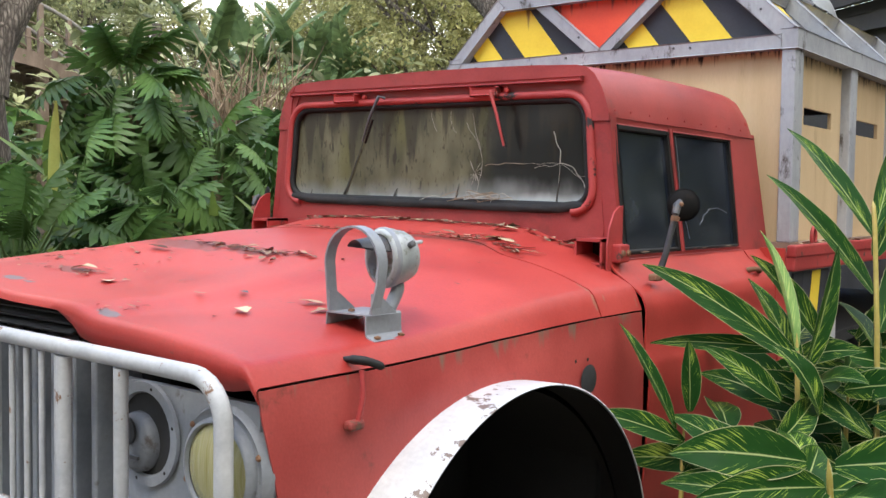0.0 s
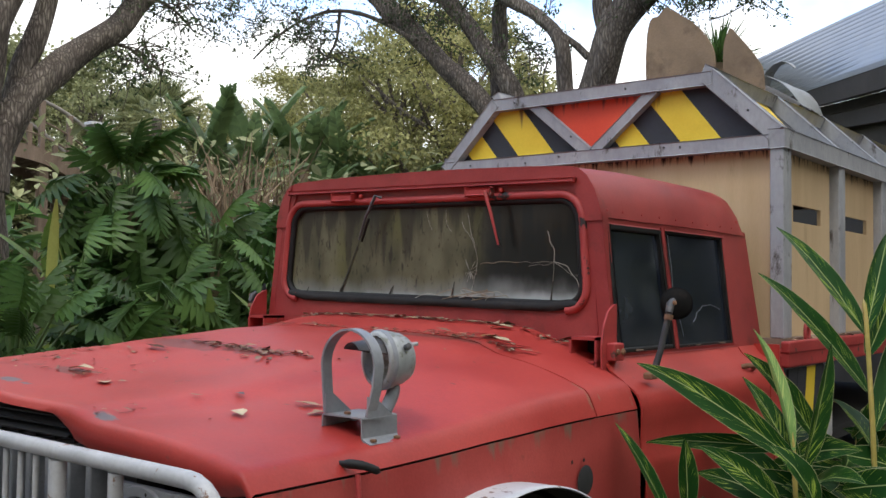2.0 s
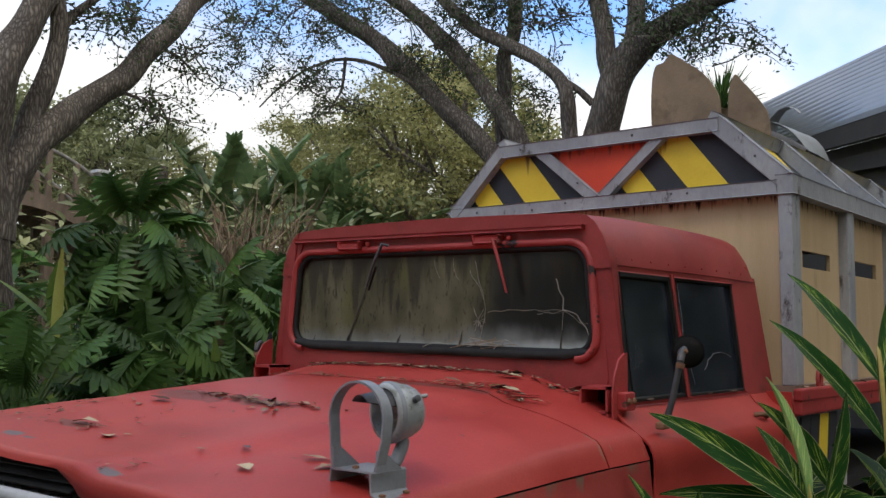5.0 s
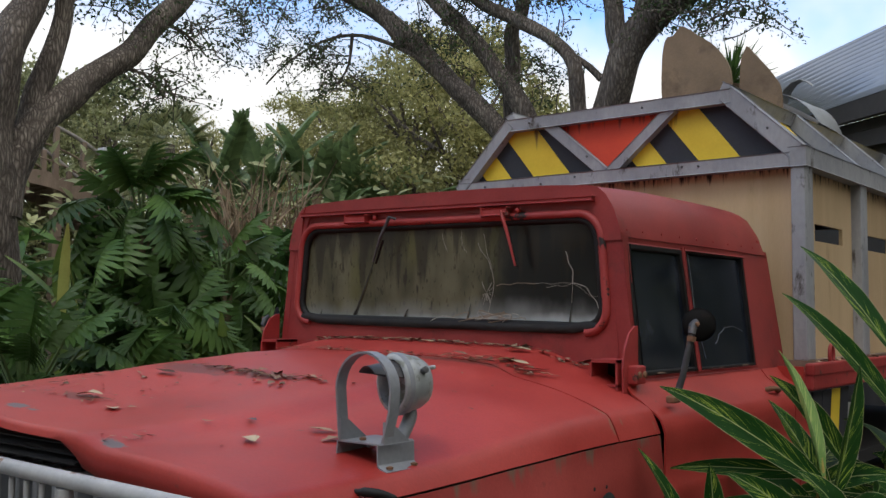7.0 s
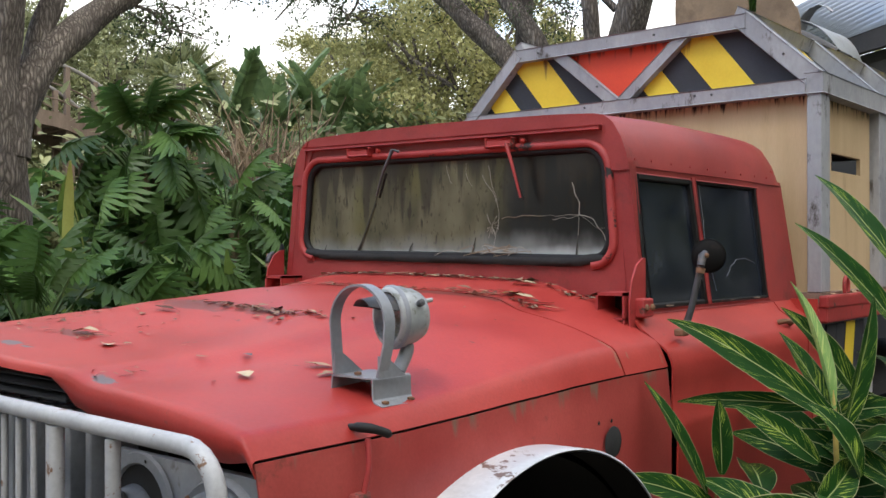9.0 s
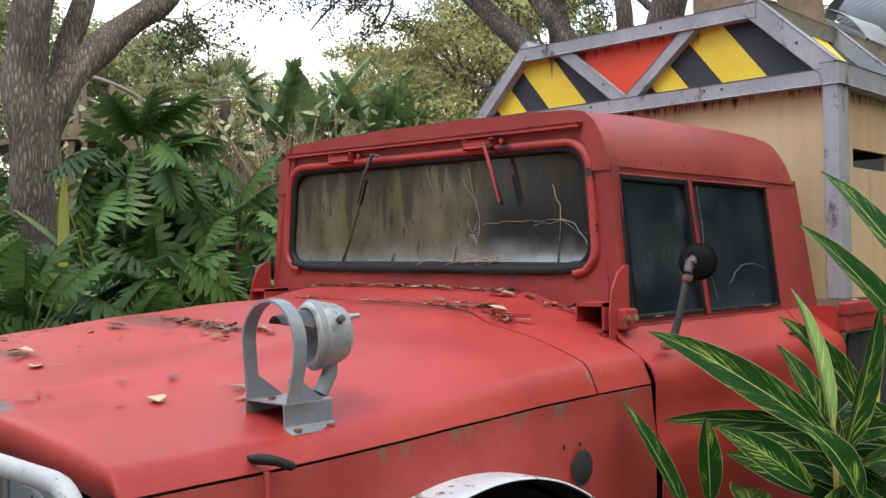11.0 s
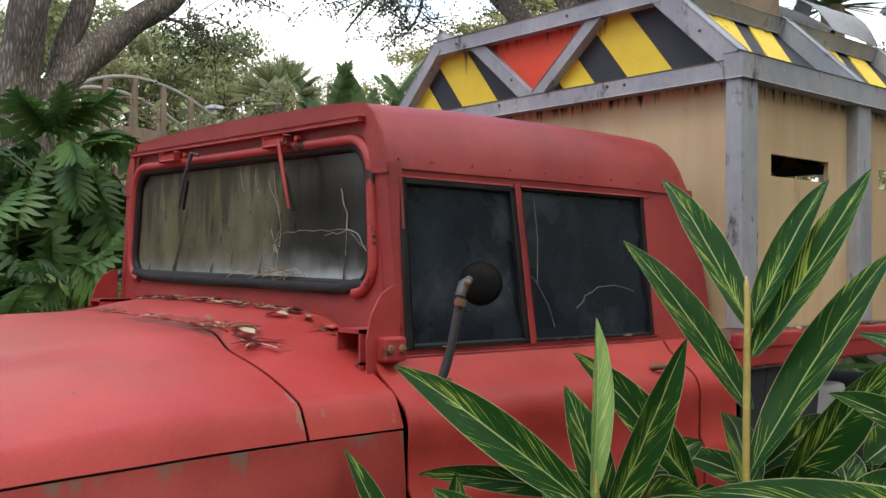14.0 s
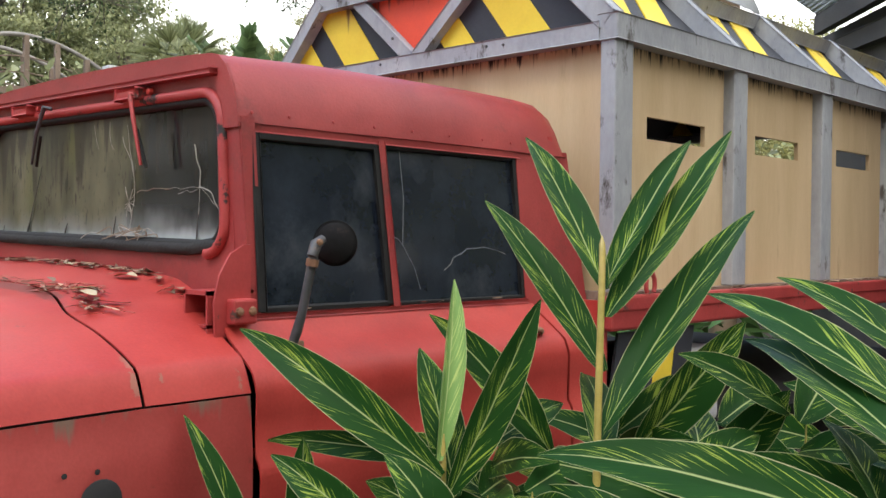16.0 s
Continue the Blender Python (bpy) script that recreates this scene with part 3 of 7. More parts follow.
def drips(m, top, length, colour=(0.035, 0.028, 0.022), side_scale=26.0, peak=0.13):
    """Dark runs of dirt below a rail at height top, of uneven length."""
    t = m.node_tree
    b = t.nodes["Principled BSDF"]
    src = [l.from_socket for l in t.links if l.to_node == b and l.to_socket.name == "Base Color"][0]
    co = t.nodes.new("ShaderNodeTexCoord")
    mp = t.nodes.new("ShaderNodeMapping")
    mp.inputs["Scale"].default_value = (1, 1, 0.06)
    t.links.new(co.outputs["Object"], mp.inputs["Vector"])
    n = t.nodes.new("ShaderNodeTexNoise")
    n.inputs["Scale"].default_value, n.inputs["Detail"].default_value = side_scale, 5
    t.links.new(mp.outputs["Vector"], n.inputs["Vector"])
    sp = t.nodes.new("ShaderNodeSeparateXYZ")
    t.links.new(co.outputs["Object"], sp.inputs[0])
    h = t.nodes.new("ShaderNodeMapRange")
    h.inputs["From Min"].default_value, h.inputs["From Max"].default_value = top - length, top
    h.inputs["To Min"].default_value, h.inputs["To Max"].default_value = -0.42, peak
    t.links.new(sp.outputs["Z"], h.inputs["Value"])
    a = t.nodes.new("ShaderNodeMath")
    t.links.new(n.outputs["Fac"], a.inputs[0])
    t.links.new(h.outputs["Result"], a.inputs[1])
    r = t.nodes.new("ShaderNodeValToRGB")
    r.color_ramp.elements[0].position, r.color_ramp.elements[1].position = 0.50, 0.66
    t.links.new(a.outputs[0], r.inputs["Fac"])
    x = t.nodes.new("ShaderNodeMix")
    x.data_type = "RGBA"
    x.inputs[7].default_value = (*colour, 1)
    t.links.new(r.outputs["Color"], x.inputs[0])
    t.links.new(src, x.inputs[6])
    t.links.new(x.outputs[2], b.inputs["Base Color"])


def worn(m, spots, colour, scale=38.0, depth=0.9):
    """Irregular rubbed or dirty patches of another colour round given places (x, y, z, half sizes)."""
    t = m.node_tree
    b = t.nodes["Principled BSDF"]
    src = [l.from_socket for l in t.links if l.to_node == b and l.to_socket.name == "Base Color"][0]
    co = t.nodes.new("ShaderNodeTexCoord")
    n = t.nodes.new("ShaderNodeTexNoise")
    n.inputs["Scale"].default_value, n.inputs["Detail"].default_value, n.inputs["Roughness"].default_value = scale, 6, 0.65
    t.links.new(co.outputs["Object"], n.inputs["Vector"])
    total = None
    for p, half in spots:
        mp = t.nodes.new("ShaderNodeMapping")
        mp.vector_type = "TEXTURE"
        mp.inputs["Location"].default_value, mp.inputs["Scale"].default_value = p, half
        t.links.new(co.outputs["Object"], mp.inputs["Vector"])
        g = t.nodes.new("ShaderNodeTexGradient")
        g.gradient_type = "SPHERICAL"
        t.links.new(mp.outputs["Vector"], g.inputs["Vector"])
        if total is None:
            total = g.outputs["Fac"]
        else:
            mx = t.nodes.new("ShaderNodeMath")
            mx.operation = "MAXIMUM"
            t.links.new(total, mx.inputs[0])
            t.links.new(g.outputs["Fac"], mx.inputs[1])
            total = mx.outputs[0]
    ad = t.nodes.new("ShaderNodeMath")
    ad.operation = "MULTIPLY_ADD"
    ad.inputs[1].default_value = 0.75
    t.links.new(total, ad.inputs[0])
    t.links.new(n.outputs["Fac"], ad.inputs[2])
    r = t.nodes.new("ShaderNodeMapRange")
    r.inputs["From Min"].default_value, r.inputs["From Max"].default_value = 0.70, 0.84
    r.inputs["To Max"].default_value = depth
    t.links.new(ad.outputs[0], r.inputs["Value"])
    x = t.nodes.new("ShaderNodeMix")
    x.data_type = "RGBA"
    x.inputs[7].default_value = (*colour, 1)
    t.links.new(r.outputs["Result"], x.inputs[0])
    t.links.new(src, x.inputs[6])
    t.links.new(x.outputs[2], b.inputs["Base Color"])


# paint rubbed through along the seams, dirt where leaves have lain
worn(M_RED, (((0.825, -0.118, 1.40), (0.05, 0.013, 0.09)), ((0.83, -0.116, 1.28), (0.05, 0.011, 0.12)), ((0.765, -0.358, 1.44), (0.06, 0.015, 0.035)), ((0.80, -0.360, 1.395), (0.05, 0.016, 0.04)), ((0.81, -0.300, 1.40), (0.05, 0.010, 0.020))), (0.26, 0.15, 0.10), 95.0, 0.60)
worn(M_RED, (((-0.38, -0.91, 1.53), (0.24, 0.10, 0.10)), ((-0.10, -0.87, 1.52), (0.22, 0.06, 0.10)), ((0.15, -0.33, 1.55), (0.45, 0.05, 0.10)), ((-0.30, -1.36, 1.47), (0.10, 0.05, 0.10))), (0.085, 0.045, 0.035), 22.0, 0.6)
worn(M_RED, (((-0.265, -1.556, 1.471), (0.05, 0.04, 0.06)), ((0.275, -1.62, 1.42), (0.05, 0.035, 0.05)), ((-0.20, -1.545, 1.47), (0.03, 0.02, 0.05))), (0.11, 0.13, 0.135), 60.0, 0.85)
drips(M_TAN, 2.350, 0.12, (0.010, 0.009, 0.008), 75.0, 0.12)
M_FENDER = surface("red paint with green grime", (0.31, 0.037, 0.034), (0.43, 0.074, 0.064), 2.6, 0.46, bump=0.05, fine=140, stain=(0.16, 0.045, 0.035), stain_scale=7, stain_at=(0.60, 0.70), spec=0.4)
drips(M_ORANGE, 2.665, 0.16, (0.10, 0.020, 0.012), 40.0, 0.02)
drips(M_YELLOW, 2.665, 0.20, (0.20, 0.11, 0.02), 34.0, 0.0)
drips(M_FENDER, 1.345, 0.12, (0.21, 0.125, 0.095), 30.0, 0.05)

# ---- ground ----
bm = bmesh.new()
bmesh.ops.create_grid(bm, x_segments=60, y_segments=60, size=1.0)
for v in bm.verts:
    x, y = v.co.x, v.co.y
    v.co = Vector((math.copysign(abs(x) ** 2.2, x) * 400, math.copysign(abs(y) ** 2.2, y) * 400, 0))
    v.co.z = -0.02 + 0.03 * noise.noise(v.co * 0.5) + 1.6 * smooth01(6, 15, math.hypot(v.co.x - 1, v.co.y + 1)) * smooth01(-2.0, -5.5, v.co.x)
ground = part("ground", bm, M_GROUND, None, smooth=True)
tagged(ground, "dark earth covered with leaf litter", "ground", kind="structure")
XC = -0.155

# ---- the truck ----
truck = thing("truck", "faded red derelict utility truck with hard cab, parked among plants", "truck")
HW = 0.965          # half width of the body
LEAN = 0.018        # the body leans a little


def hood_edge(y):
    """Height of the hood's side edge over the fender."""
    return 1.325 + 0.024 * smooth01(-1.4, -0.35, y)


def hood_z(X, y):
    """Height of hood and cowl at X from the truck's centre line: a flat crown, folded down along its sides."""
    a = min(abs(X), HW)
    fold = 0.034 + 0.020 * smooth01(-1.2, -0.4, y)
    z = hood_edge(y) + LEAN * (HW - X)
    z += fold * (1 - max(0.0, (a - (HW - 0.036)) / 0.036) ** 1.35)
    z += (0.050 + 0.072 * smooth01(-1.5, -0.5, y) + 0.012 * smooth01(-0.40, -0.10, y)) * (1 - (a / HW) ** 4)
    w = 0.40 + 0.16 * smooth01(-1.5, -0.2, y)
    z += 0.020 * (1 - smooth01(w - 0.06, w + 0.06, a))
    z += 0.042 * (1 - smooth01(-1.15, -0.60, y)) * (1 - smooth01(-0.45, 0.15, X))
    z += 0.028 * smooth01(-0.34, -0.05, y) * (1 - smooth01(0.66, 0.92, a))
    return z + 0.0015 * noise.noise(Vector((X * 5, y * 5, 1.0)))


def rear_seam(X):
    return -0.290 - 0.060 * smooth01(0.25, 0.70, abs(X))


def hood_front(X):
    return -1.66 + 0.012 * (X / HW) ** 2


def sheet_rows(y0, y1, ny, lo=-1.0, hi=1.0, nx=73):
    rows = []
    for j in range(ny + 1):
        r = []
        for i in range(nx):
            u = lo + (hi - lo) * i / (nx - 1)
            X = HW * math.copysign(1 - (1 - abs(u)) ** 1.6, u)
            a, b = y0(X), y1(X)
            y = a + (b - a) * j / ny
            r.append((XC + X, y, hood_z(X, y)))
        rows.append(r)
    return rows


hood_rows = sheet_rows(hood_front, lambda X: rear_seam(X) - 0.0050, 60)
nose = []
for drop, fwd in ((0.075, 0.012), (0.05, -0.004), (0.024, -0.010), (0.008, -0.007)):
    r = []
    for i, p in enumerate(hood_rows[0]):
        X = p[0] - XC
        open_ = 1 - smooth01(0.30, 0.34, abs(X))
        d = min(drop, drop + (0.020 - drop) * open_)
        r.append((p[0], p[1] + fwd, p[2] - d * (1 - 0.4 * smooth01(0.85, 0.965, abs(X)))))
    nose.append(r)
part("hood", sheet(nose + hood_rows, 0.004), M_RED, truck, "faded red hood dotted with dead leaves", True)
part("cowl", sheet(sheet_rows(lambda X: rear_seam(X) + 0.0030, lambda X: 0.03 if abs(X) < 0.84 else -0.096, 24), 0.004), M_RED, truck, "red cowl under the windshield", True)


def side_x(z, s, out=0.0):
    """The body's side, drawn in a little towards the sill."""
    return XC + s * (HW + out - 0.012 * smooth01(1.22, 1.34, z) + 0.012 - 0.03 * smooth01(0.95, 0.55, z))


ARCH = (-0.875, 0.490, 0.735)
for s in (1, -1):
    # front fender panel with its wheel opening
    rows = []
    for j in range(61):
        y = -1.655 + j * 1.557 / 60
        d = ARCH[2] ** 2 - (y - ARCH[0]) ** 2
        lo = max(0.62, ARCH[1] + math.sqrt(d)) if d > 0 else 0.62
        hi = hood_z(s * HW, y) - (0.006 if y < rear_seam(HW) - 0.02 else 0.005)
        row = []
        for i in range(13):
            z = lo + (hi - lo) * i / 12
            front = (0.004 + 0.24 * max(0.0, 1.28 - z)) * max(0.0, 1 - j / 16)
            row.append((side_x(z, s), y + front, z))
        rows.append(row)
    part("fender", sheet(rows, 0.004), M_FENDER, truck, "red fender streaked with green grime", True)
    # flare round the wheel opening
    rows = []
    for x in (0.0, 0.02, 0.25, 0.5, 0.75, 0.97, 1.0):
        r, zc = 0.741 - 0.134 * x - (0.004 if x == 1.0 else 0.0), 0.490 + 0.141 * x
        rows.append([(XC + s * (0.974 + 0.120 * x), -0.878 + r * math.cos(radians(a)), zc + LEAN * (HW - s * HW) + r * math.sin(radians(a))) for a in range(180, -1, -3)])
    part("wheel_flare", sheet(rows, 0.003), M_WHITE, truck, "chipped white wheel arch flare", True)
    # sheet under the flare, coloured near-black in place of shade
    rows = []
    for x in (-0.2, 0.0, 0.5, 0.975):
        r, zc = 0.732 - 0.134 * max(0.0, x), 0.490 + 0.141 * max(0.0, x)
        rows.append([(XC + s * (0.974 + 0.120 * x), -0.878 + r * math.cos(radians(a)), zc + LEAN * (HW - s * HW) + r * math.sin(radians(a))) for a in range(180, -1, -3)])
    part("flare_lining", sheet(rows), M_DARK, truck, "near-black sheet for the shade under the flare", True)
    # near-black lining, the well's shade in its colour, and the tyre behind
    rows = []
    for x, r in ((0.955, ARCH[2] - 0.02), (0.45, ARCH[2] - 0.02), (0.44, 0.02)):
        rows.append([(XC + s * x, ARCH[0] + r * math.cos(radians(a)), ARCH[1] + r * math.sin(radians(a))) for a in range(180, -1, -6)])
    part("wheel_well", sheet(rows), M_DARK, truck, "wheel well with its shade put in as near-black", True)


def wheel(y, s):
    w = part("wheel", sheet([[(XC + s * x, y + r * math.cos(radians(a)), 0.43 + r * math.sin(radians(a))) for a in range(0, 361, 10)]
                             for x, r in ((0.56, 0.22), (0.55, 0.36), (0.58, 0.42), (0.66, 0.43), (0.77, 0.42), (0.80, 0.36), (0.78, 0.22), (0.70, 0.20), (0.56, 0.22))]), M_BLACK, truck, "worn black tyre", True)
    part("rim", sheet([[(XC + s * x, y + r * math.cos(radians(a)), 0.43 + r * math.sin(radians(a))) for a in range(0, 361, 15)]
                       for x, r in ((0.77, 0.215), (0.74, 0.20), (0.70, 0.10), (0.76, 0.08), (0.77, 0.01))]), M_RUST, w, "rusty rim", True)


for y in (-0.90, 2.30):
    for s in (1, -1):
        wheel(y, s)

# doors and lower cab
Y_D0, Y_D1, Y_CAB = -0.097, 1.03, 1.222


def belt_row(y, s, z0):
    """Section of the side from the sill over the shoulder to the window's foot."""
    dz = LEAN * (HW - s * HW)
    pts = [(0.965, z0), (0.988, 0.9), (0.994, 1.05), (0.998, 1.165), (0.992, 1.192), (0.977, 1.214), (0.979, 1.30), (0.980, 1.345), (0.975, 1.365), (0.964, 1.390), (0.950, 1.404), (0.900, 1.440), (0.868, 1.462), (0.842, 1.496)]
    return [(XC + s * x, y, z + dz) for x, z in pts]


for s in (1, -1):
    rows = [belt_row(Y_D0 + 0.0075 + (Y_D1 - Y_D0 - 0.0145) * i / 16, s, 0.60) for i in range(17)]
    door = part("door", sheet(rows, 0.006), M_RED, truck, "red cab door under the side window", True)
    part("quarter_panel", sheet([belt_row(Y_D1 + 0.004 + (Y_CAB - Y_D1 - 0.004) * i / 4, s, 0.60) for i in range(5)], 0.006), M_RED, truck, smooth=True)
    h = bmesh.new()
    add_tube(h, curve_pts([(XC + s * 0.925, 0.86, 1.425), (XC + s * 0.950, 0.875, 1.430), (XC + s * 0.955, 0.92, 1.424), (XC + s * 0.935, 0.945, 1.415)], 4), 0.010, 8)
    part("door_handle", h, M_RUST, door, "small rusty latch handle", True)
    sl = bmesh.new()
    add_box(sl, XC + s * 0.93 - 0.03, XC + s * 0.93 + 0.03, -0.35, Y_CAB, 0.52, 0.60, 0.01)
    part("sill", sl, M_REDOLD, truck)
back = [(XC - 0.85, 1.195, 1.52), (XC + 0.85, 1.195, 1.50)]
part("cab_back", boxed(XC - 0.95, XC + 0.95, Y_CAB - 0.012, Y_CAB, 0.6, 1.50), M_RED, truck)
part("cab_floor", boxed(XC - 0.93, XC + 0.93, -0.35, Y_CAB - 0.02, 0.60, 0.66), M_DARK, truck)
part("firewall", boxed(XC - 0.93, XC + 0.93, -0.30, -0.27, 0.6, 1.36), M_DARK, truck)
part("dashboard", boxed(XC - 0.80, XC + 0.80, 0.05, 0.28, 1.30, 1.50, 0.03), M_DARK, truck)
part("seat", boxed(XC - 0.75, XC + 0.75, 0.62, 1.10, 0.95, 1.12, 0.04), M_DARK, truck)
part("seat_back", boxed(XC - 0.75, XC + 0.75, 1.02, 1.14, 1.10, 1.62, 0.05), M_DARK, truck)


# windshield frame
def ws(x, z, d):
    """A point of the windshield's plane, set back by d; the plane leans with the cab."""
    return (XC + x, -0.012 + d + 0.05 * (z - 1.6) * 0.3, z + LEAN * (0.6 - x) * 0.9)


outer = rounded(-0.782, 0.782, 1.545, 2.125, 0.05, 7, 0.058)
inner = rounded(-0.722, 0.722, 1.668, 2.028, 0.075, 7, 0.032)
part("windshield_frame", plate_with_hole(outer, inner, ws, 0.045), M_ROOF, truck, "red windshield frame with chipped paint")
bead = bmesh.new()
loop = rounded(-0.742, 0.742, 1.648, 2.045, 0.085, 8, 0.033)
add_tube(bead, [ws(x, z, -0.004) for x, z in loop], 0.0145, 8)
part("frame_bead", bead, M_BEAD, truck, "raised bead with flaking paint", True)
seal = bmesh.new()
loop = rounded(-0.722, 0.722, 1.668, 2.028, 0.075, 8, 0.032)
add_tube(seal, [ws(x, z, 0.006) for x, z in loop + loop[:2]], 0.014, 8, cap=False)
part("windshield_seal", seal, M_BLACK, truck, "black rubber seal", True)
part("lower_seal", sheet([[ws(-0.70 + 0.0467 * i, z + 0.003 * noise.noise(Vector((i * 0.7, k, 0))) + 0.012 * smooth01(12, 15, abs(i - 15)), d) for i in range(31)] for k, (z, d) in enumerate(((1.641, 0.0), (1.643, -0.012), (1.655, -0.016), (1.668, -0.012), (1.676, 0.002)))], 0.003), M_RUBBER, truck, "sagging black rubber strip with red paint remains", True)
rail = bmesh.new()
add_beam(rail, ws(-0.705, 2.092, -0.014), ws(0.690, 2.092, -0.014), 0.022, 0.013, bevel=0.004)
part("drip_rail", rail, M_ROOF, truck)

# roof
prof = [(0.790, 1.962), (0.781, 2.005), (0.762, 2.058), (0.732, 2.106), (0.700, 2.130), (0.66, 2.138), (0.5, 2.146), (0.25, 2.151), (0, 2.153)]
prof = prof + [(-x, z) for x, z in prof[-2::-1]]


def roof_pt(x, y, z):
    return (XC + x, y, z + LEAN * (0.7 - x) * 0.7)


rows = []
for y, sx, dz in ((-0.012, 1.0, 0.0), (0.03, 1.0, 0.0), (0.3, 1.0, 0.010), (0.6, 1.0, 0.013), (0.9, 1.0, 0.012), (1.10, 1.0, 0.010), (1.185, 1.0, 0.002), (1.230, 0.998, -0.020), (1.258, 0.994, -0.058), (1.272, 0.985, -0.12)):
    rows.append([roof_pt(x * sx, y, max(z + dz * (1 if z > 2.0 else 0), 1.962) + (0.004 * noise.noise(Vector((x * 4, y * 4, 0))) if y > 0.1 else 0)) for x, z in prof])
# flat front band of the hard top
band = [[roof_pt(x, -0.0115, z) for x, z in prof if z > 2.0], [roof_pt(x * 0.955, -0.0115, min(2.092, z - 0.02)) if abs(x) < 0.73 else roof_pt(math.copysign(0.725, x), -0.0115, 1.966) for x, z in prof if z > 2.0]]
part("roof_band", sheet(band, 0.004), M_ROOF, truck, "flat red band over the windshield")
part("roof", sheet(rows, 0.005), M_ROOF, truck, "rounded red hard top with a riveted edge", True)

# caps closing the roof's front corners over the windshield posts
for s in (1, -1):
    cap = bmesh.new()
    edge = [(x, z) for x, z in prof if x > 0.69]
    cap.faces.new([cap.verts.new(roof_pt(s * x, -0.0105, z)) for x, z in edge + [(0.715, 2.03), (0.722, 1.950), (0.790, 1.950)]])
    thicken(cap, 0.006)
    part("roof_corner", cap, M_ROOF, truck, "red riveted corner of the hard top")

# sides of the cab, window openings and panes
for s in (1, -1):
    def sp(y, z, d, s=s):
        t = (z - 1.505) / 0.46
        return (XC + s * (0.842 - 0.060 * t - d), y, z + LEAN * (0.8 - s * 0.8))
    for y0b, y1b, y0t, y1t in ((-0.0105, 0.012, -0.0105, 0.028), (0.99, 1.300, 1.005, 1.266)):
        bm = bmesh.new()
        vs = [bm.verts.new(sp(y, z, d)) for d in (0, 0.03) for y, z in ((y0b, 1.49), (y1b, 1.49), (y1t, 1.975), (y0t, 1.975))]
        for q in ((0, 1, 2, 3), (7, 6, 5, 4), (0, 4, 5, 1), (1, 5, 6, 2), (2, 6, 7, 3), (3, 7, 4, 0)):
            bm.faces.new([vs[i] for i in q])
        part("cab_pillar", bm, M_ROOF, truck)
    part("window_header", add_beam(bmesh.new(), sp(0.0, 1.952, 0.012), sp(1.02, 1.952, 0.012), 0.028, 0.024, bevel=0.004), M_ROOF, truck)
    part("window_ledge", add_beam(bmesh.new(), sp(-0.02, 1.503, 0.014), sp(1.0, 1.503, 0.014), 0.03, 0.014, bevel=0.003), M_ROOF, truck)
    bm = bmesh.new()
    add_beam(bm, sp(0.448, 1.51, 0.006), sp(0.438, 1.945, 0.006), 0.018, 0.026, up=(1, 0, 0), bevel=0.003)
    part("window_divider", bm, M_ROOF, truck)
    bm = bmesh.new()
    for a, b in (((0.02, 1.515), (0.032, 1.935)), ((0.032, 1.932), (0.425, 1.932)), ((0.425, 1.932), (0.433, 1.515)), ((0.433, 1.515), (0.02, 1.515))):
        add_beam(bm, sp(*a, 0.008), sp(*b, 0.008), 0.020, 0.022, up=(1, 0, 0), bevel=0.004)
    part("sliding_window_frame", bm, M_BLACK, truck, "black rubber-edged sliding window frame")
    bm = bmesh.new()
    for a, b in (((0.455, 1.937), (0.985, 1.937)), ((0.995, 1.937), (0.985, 1.515)), ((0.985, 1.514), (0.455, 1.514))):
        add_beam(bm, sp(*a, 0.010), sp(*b, 0.010), 0.012, 0.016, up=(1, 0, 0), bevel=0.002)
    part("rear_window_seal", bm, M_BLACK, truck)
    for y0, y1, d in ((0.03, 0.43, 0.012), (0.455, 0.99, 0.016)):
        bm = bmesh.new()
        vs = [bm.verts.new(sp(y, z, dd)) for dd in (d, d + 0.005) for y, z in ((y0, 1.515), (y1, 1.515), (y1, 1.94), (y0, 1.94))]
        for q in ((0, 1, 2, 3), (7, 6, 5, 4), (0, 4, 5, 1), (1, 5, 6, 2), (2, 6, 7, 3), (3, 7, 4, 0)):
            bm.faces.new([vs[i] for i in q])
        part("side_window_pane", bm, M_SIDEGLASS, truck, "dark dusty side glass with sky reflection in its colour")
bm = bmesh.new()
loop = rounded(-0.720, 0.720, 1.67, 2.026, 0.075, 8, 0.032)
bm.faces.new([bm.verts.new(ws(x, z, 0.014)) for x, z in loop])
thicken(bm, 0.005)
part("windshield_pane", bm, M_WINDSHIELD, truck, "clouded delaminating windshield glass with cracks")
part("cab_rear_wall", boxed(XC - 0.78, XC + 0.78, 1.17, 1.19, 1.48, 2.02), M_REDOLD, truck)

for s in (1, -1):
    # dark strip set behind the seam in place of the gap's shade
    part("hood_gap_shade", add_beam(bmesh.new(), (XC + s * 0.945, -1.62, 1.312 + LEAN * (HW - s * HW)), (XC + s * 0.945, -0.36, 1.334 + LEAN * (HW - s * HW)), 0.02, 0.03), M_DARK, truck)
    bm = bmesh.new()
    dz = LEAN * (0.8 - s * 0.8)
    vs = [bm.verts.new((XC + s * x, y, z + dz)) for y in (-0.009, 0.03) for x, z in ((0.74, 1.48), (0.838, 1.48), (0.789, 1.975), (0.70, 1.975))]
    for q in ((0, 1, 2, 3), (7, 6, 5, 4), (0, 4, 5, 1), (1, 5, 6, 2), (2, 6, 7, 3), (3, 7, 4, 0)):
        bm.faces.new([vs[i] for i in q])
    part("a_pillar_filler", bm, M_ROOF, truck)

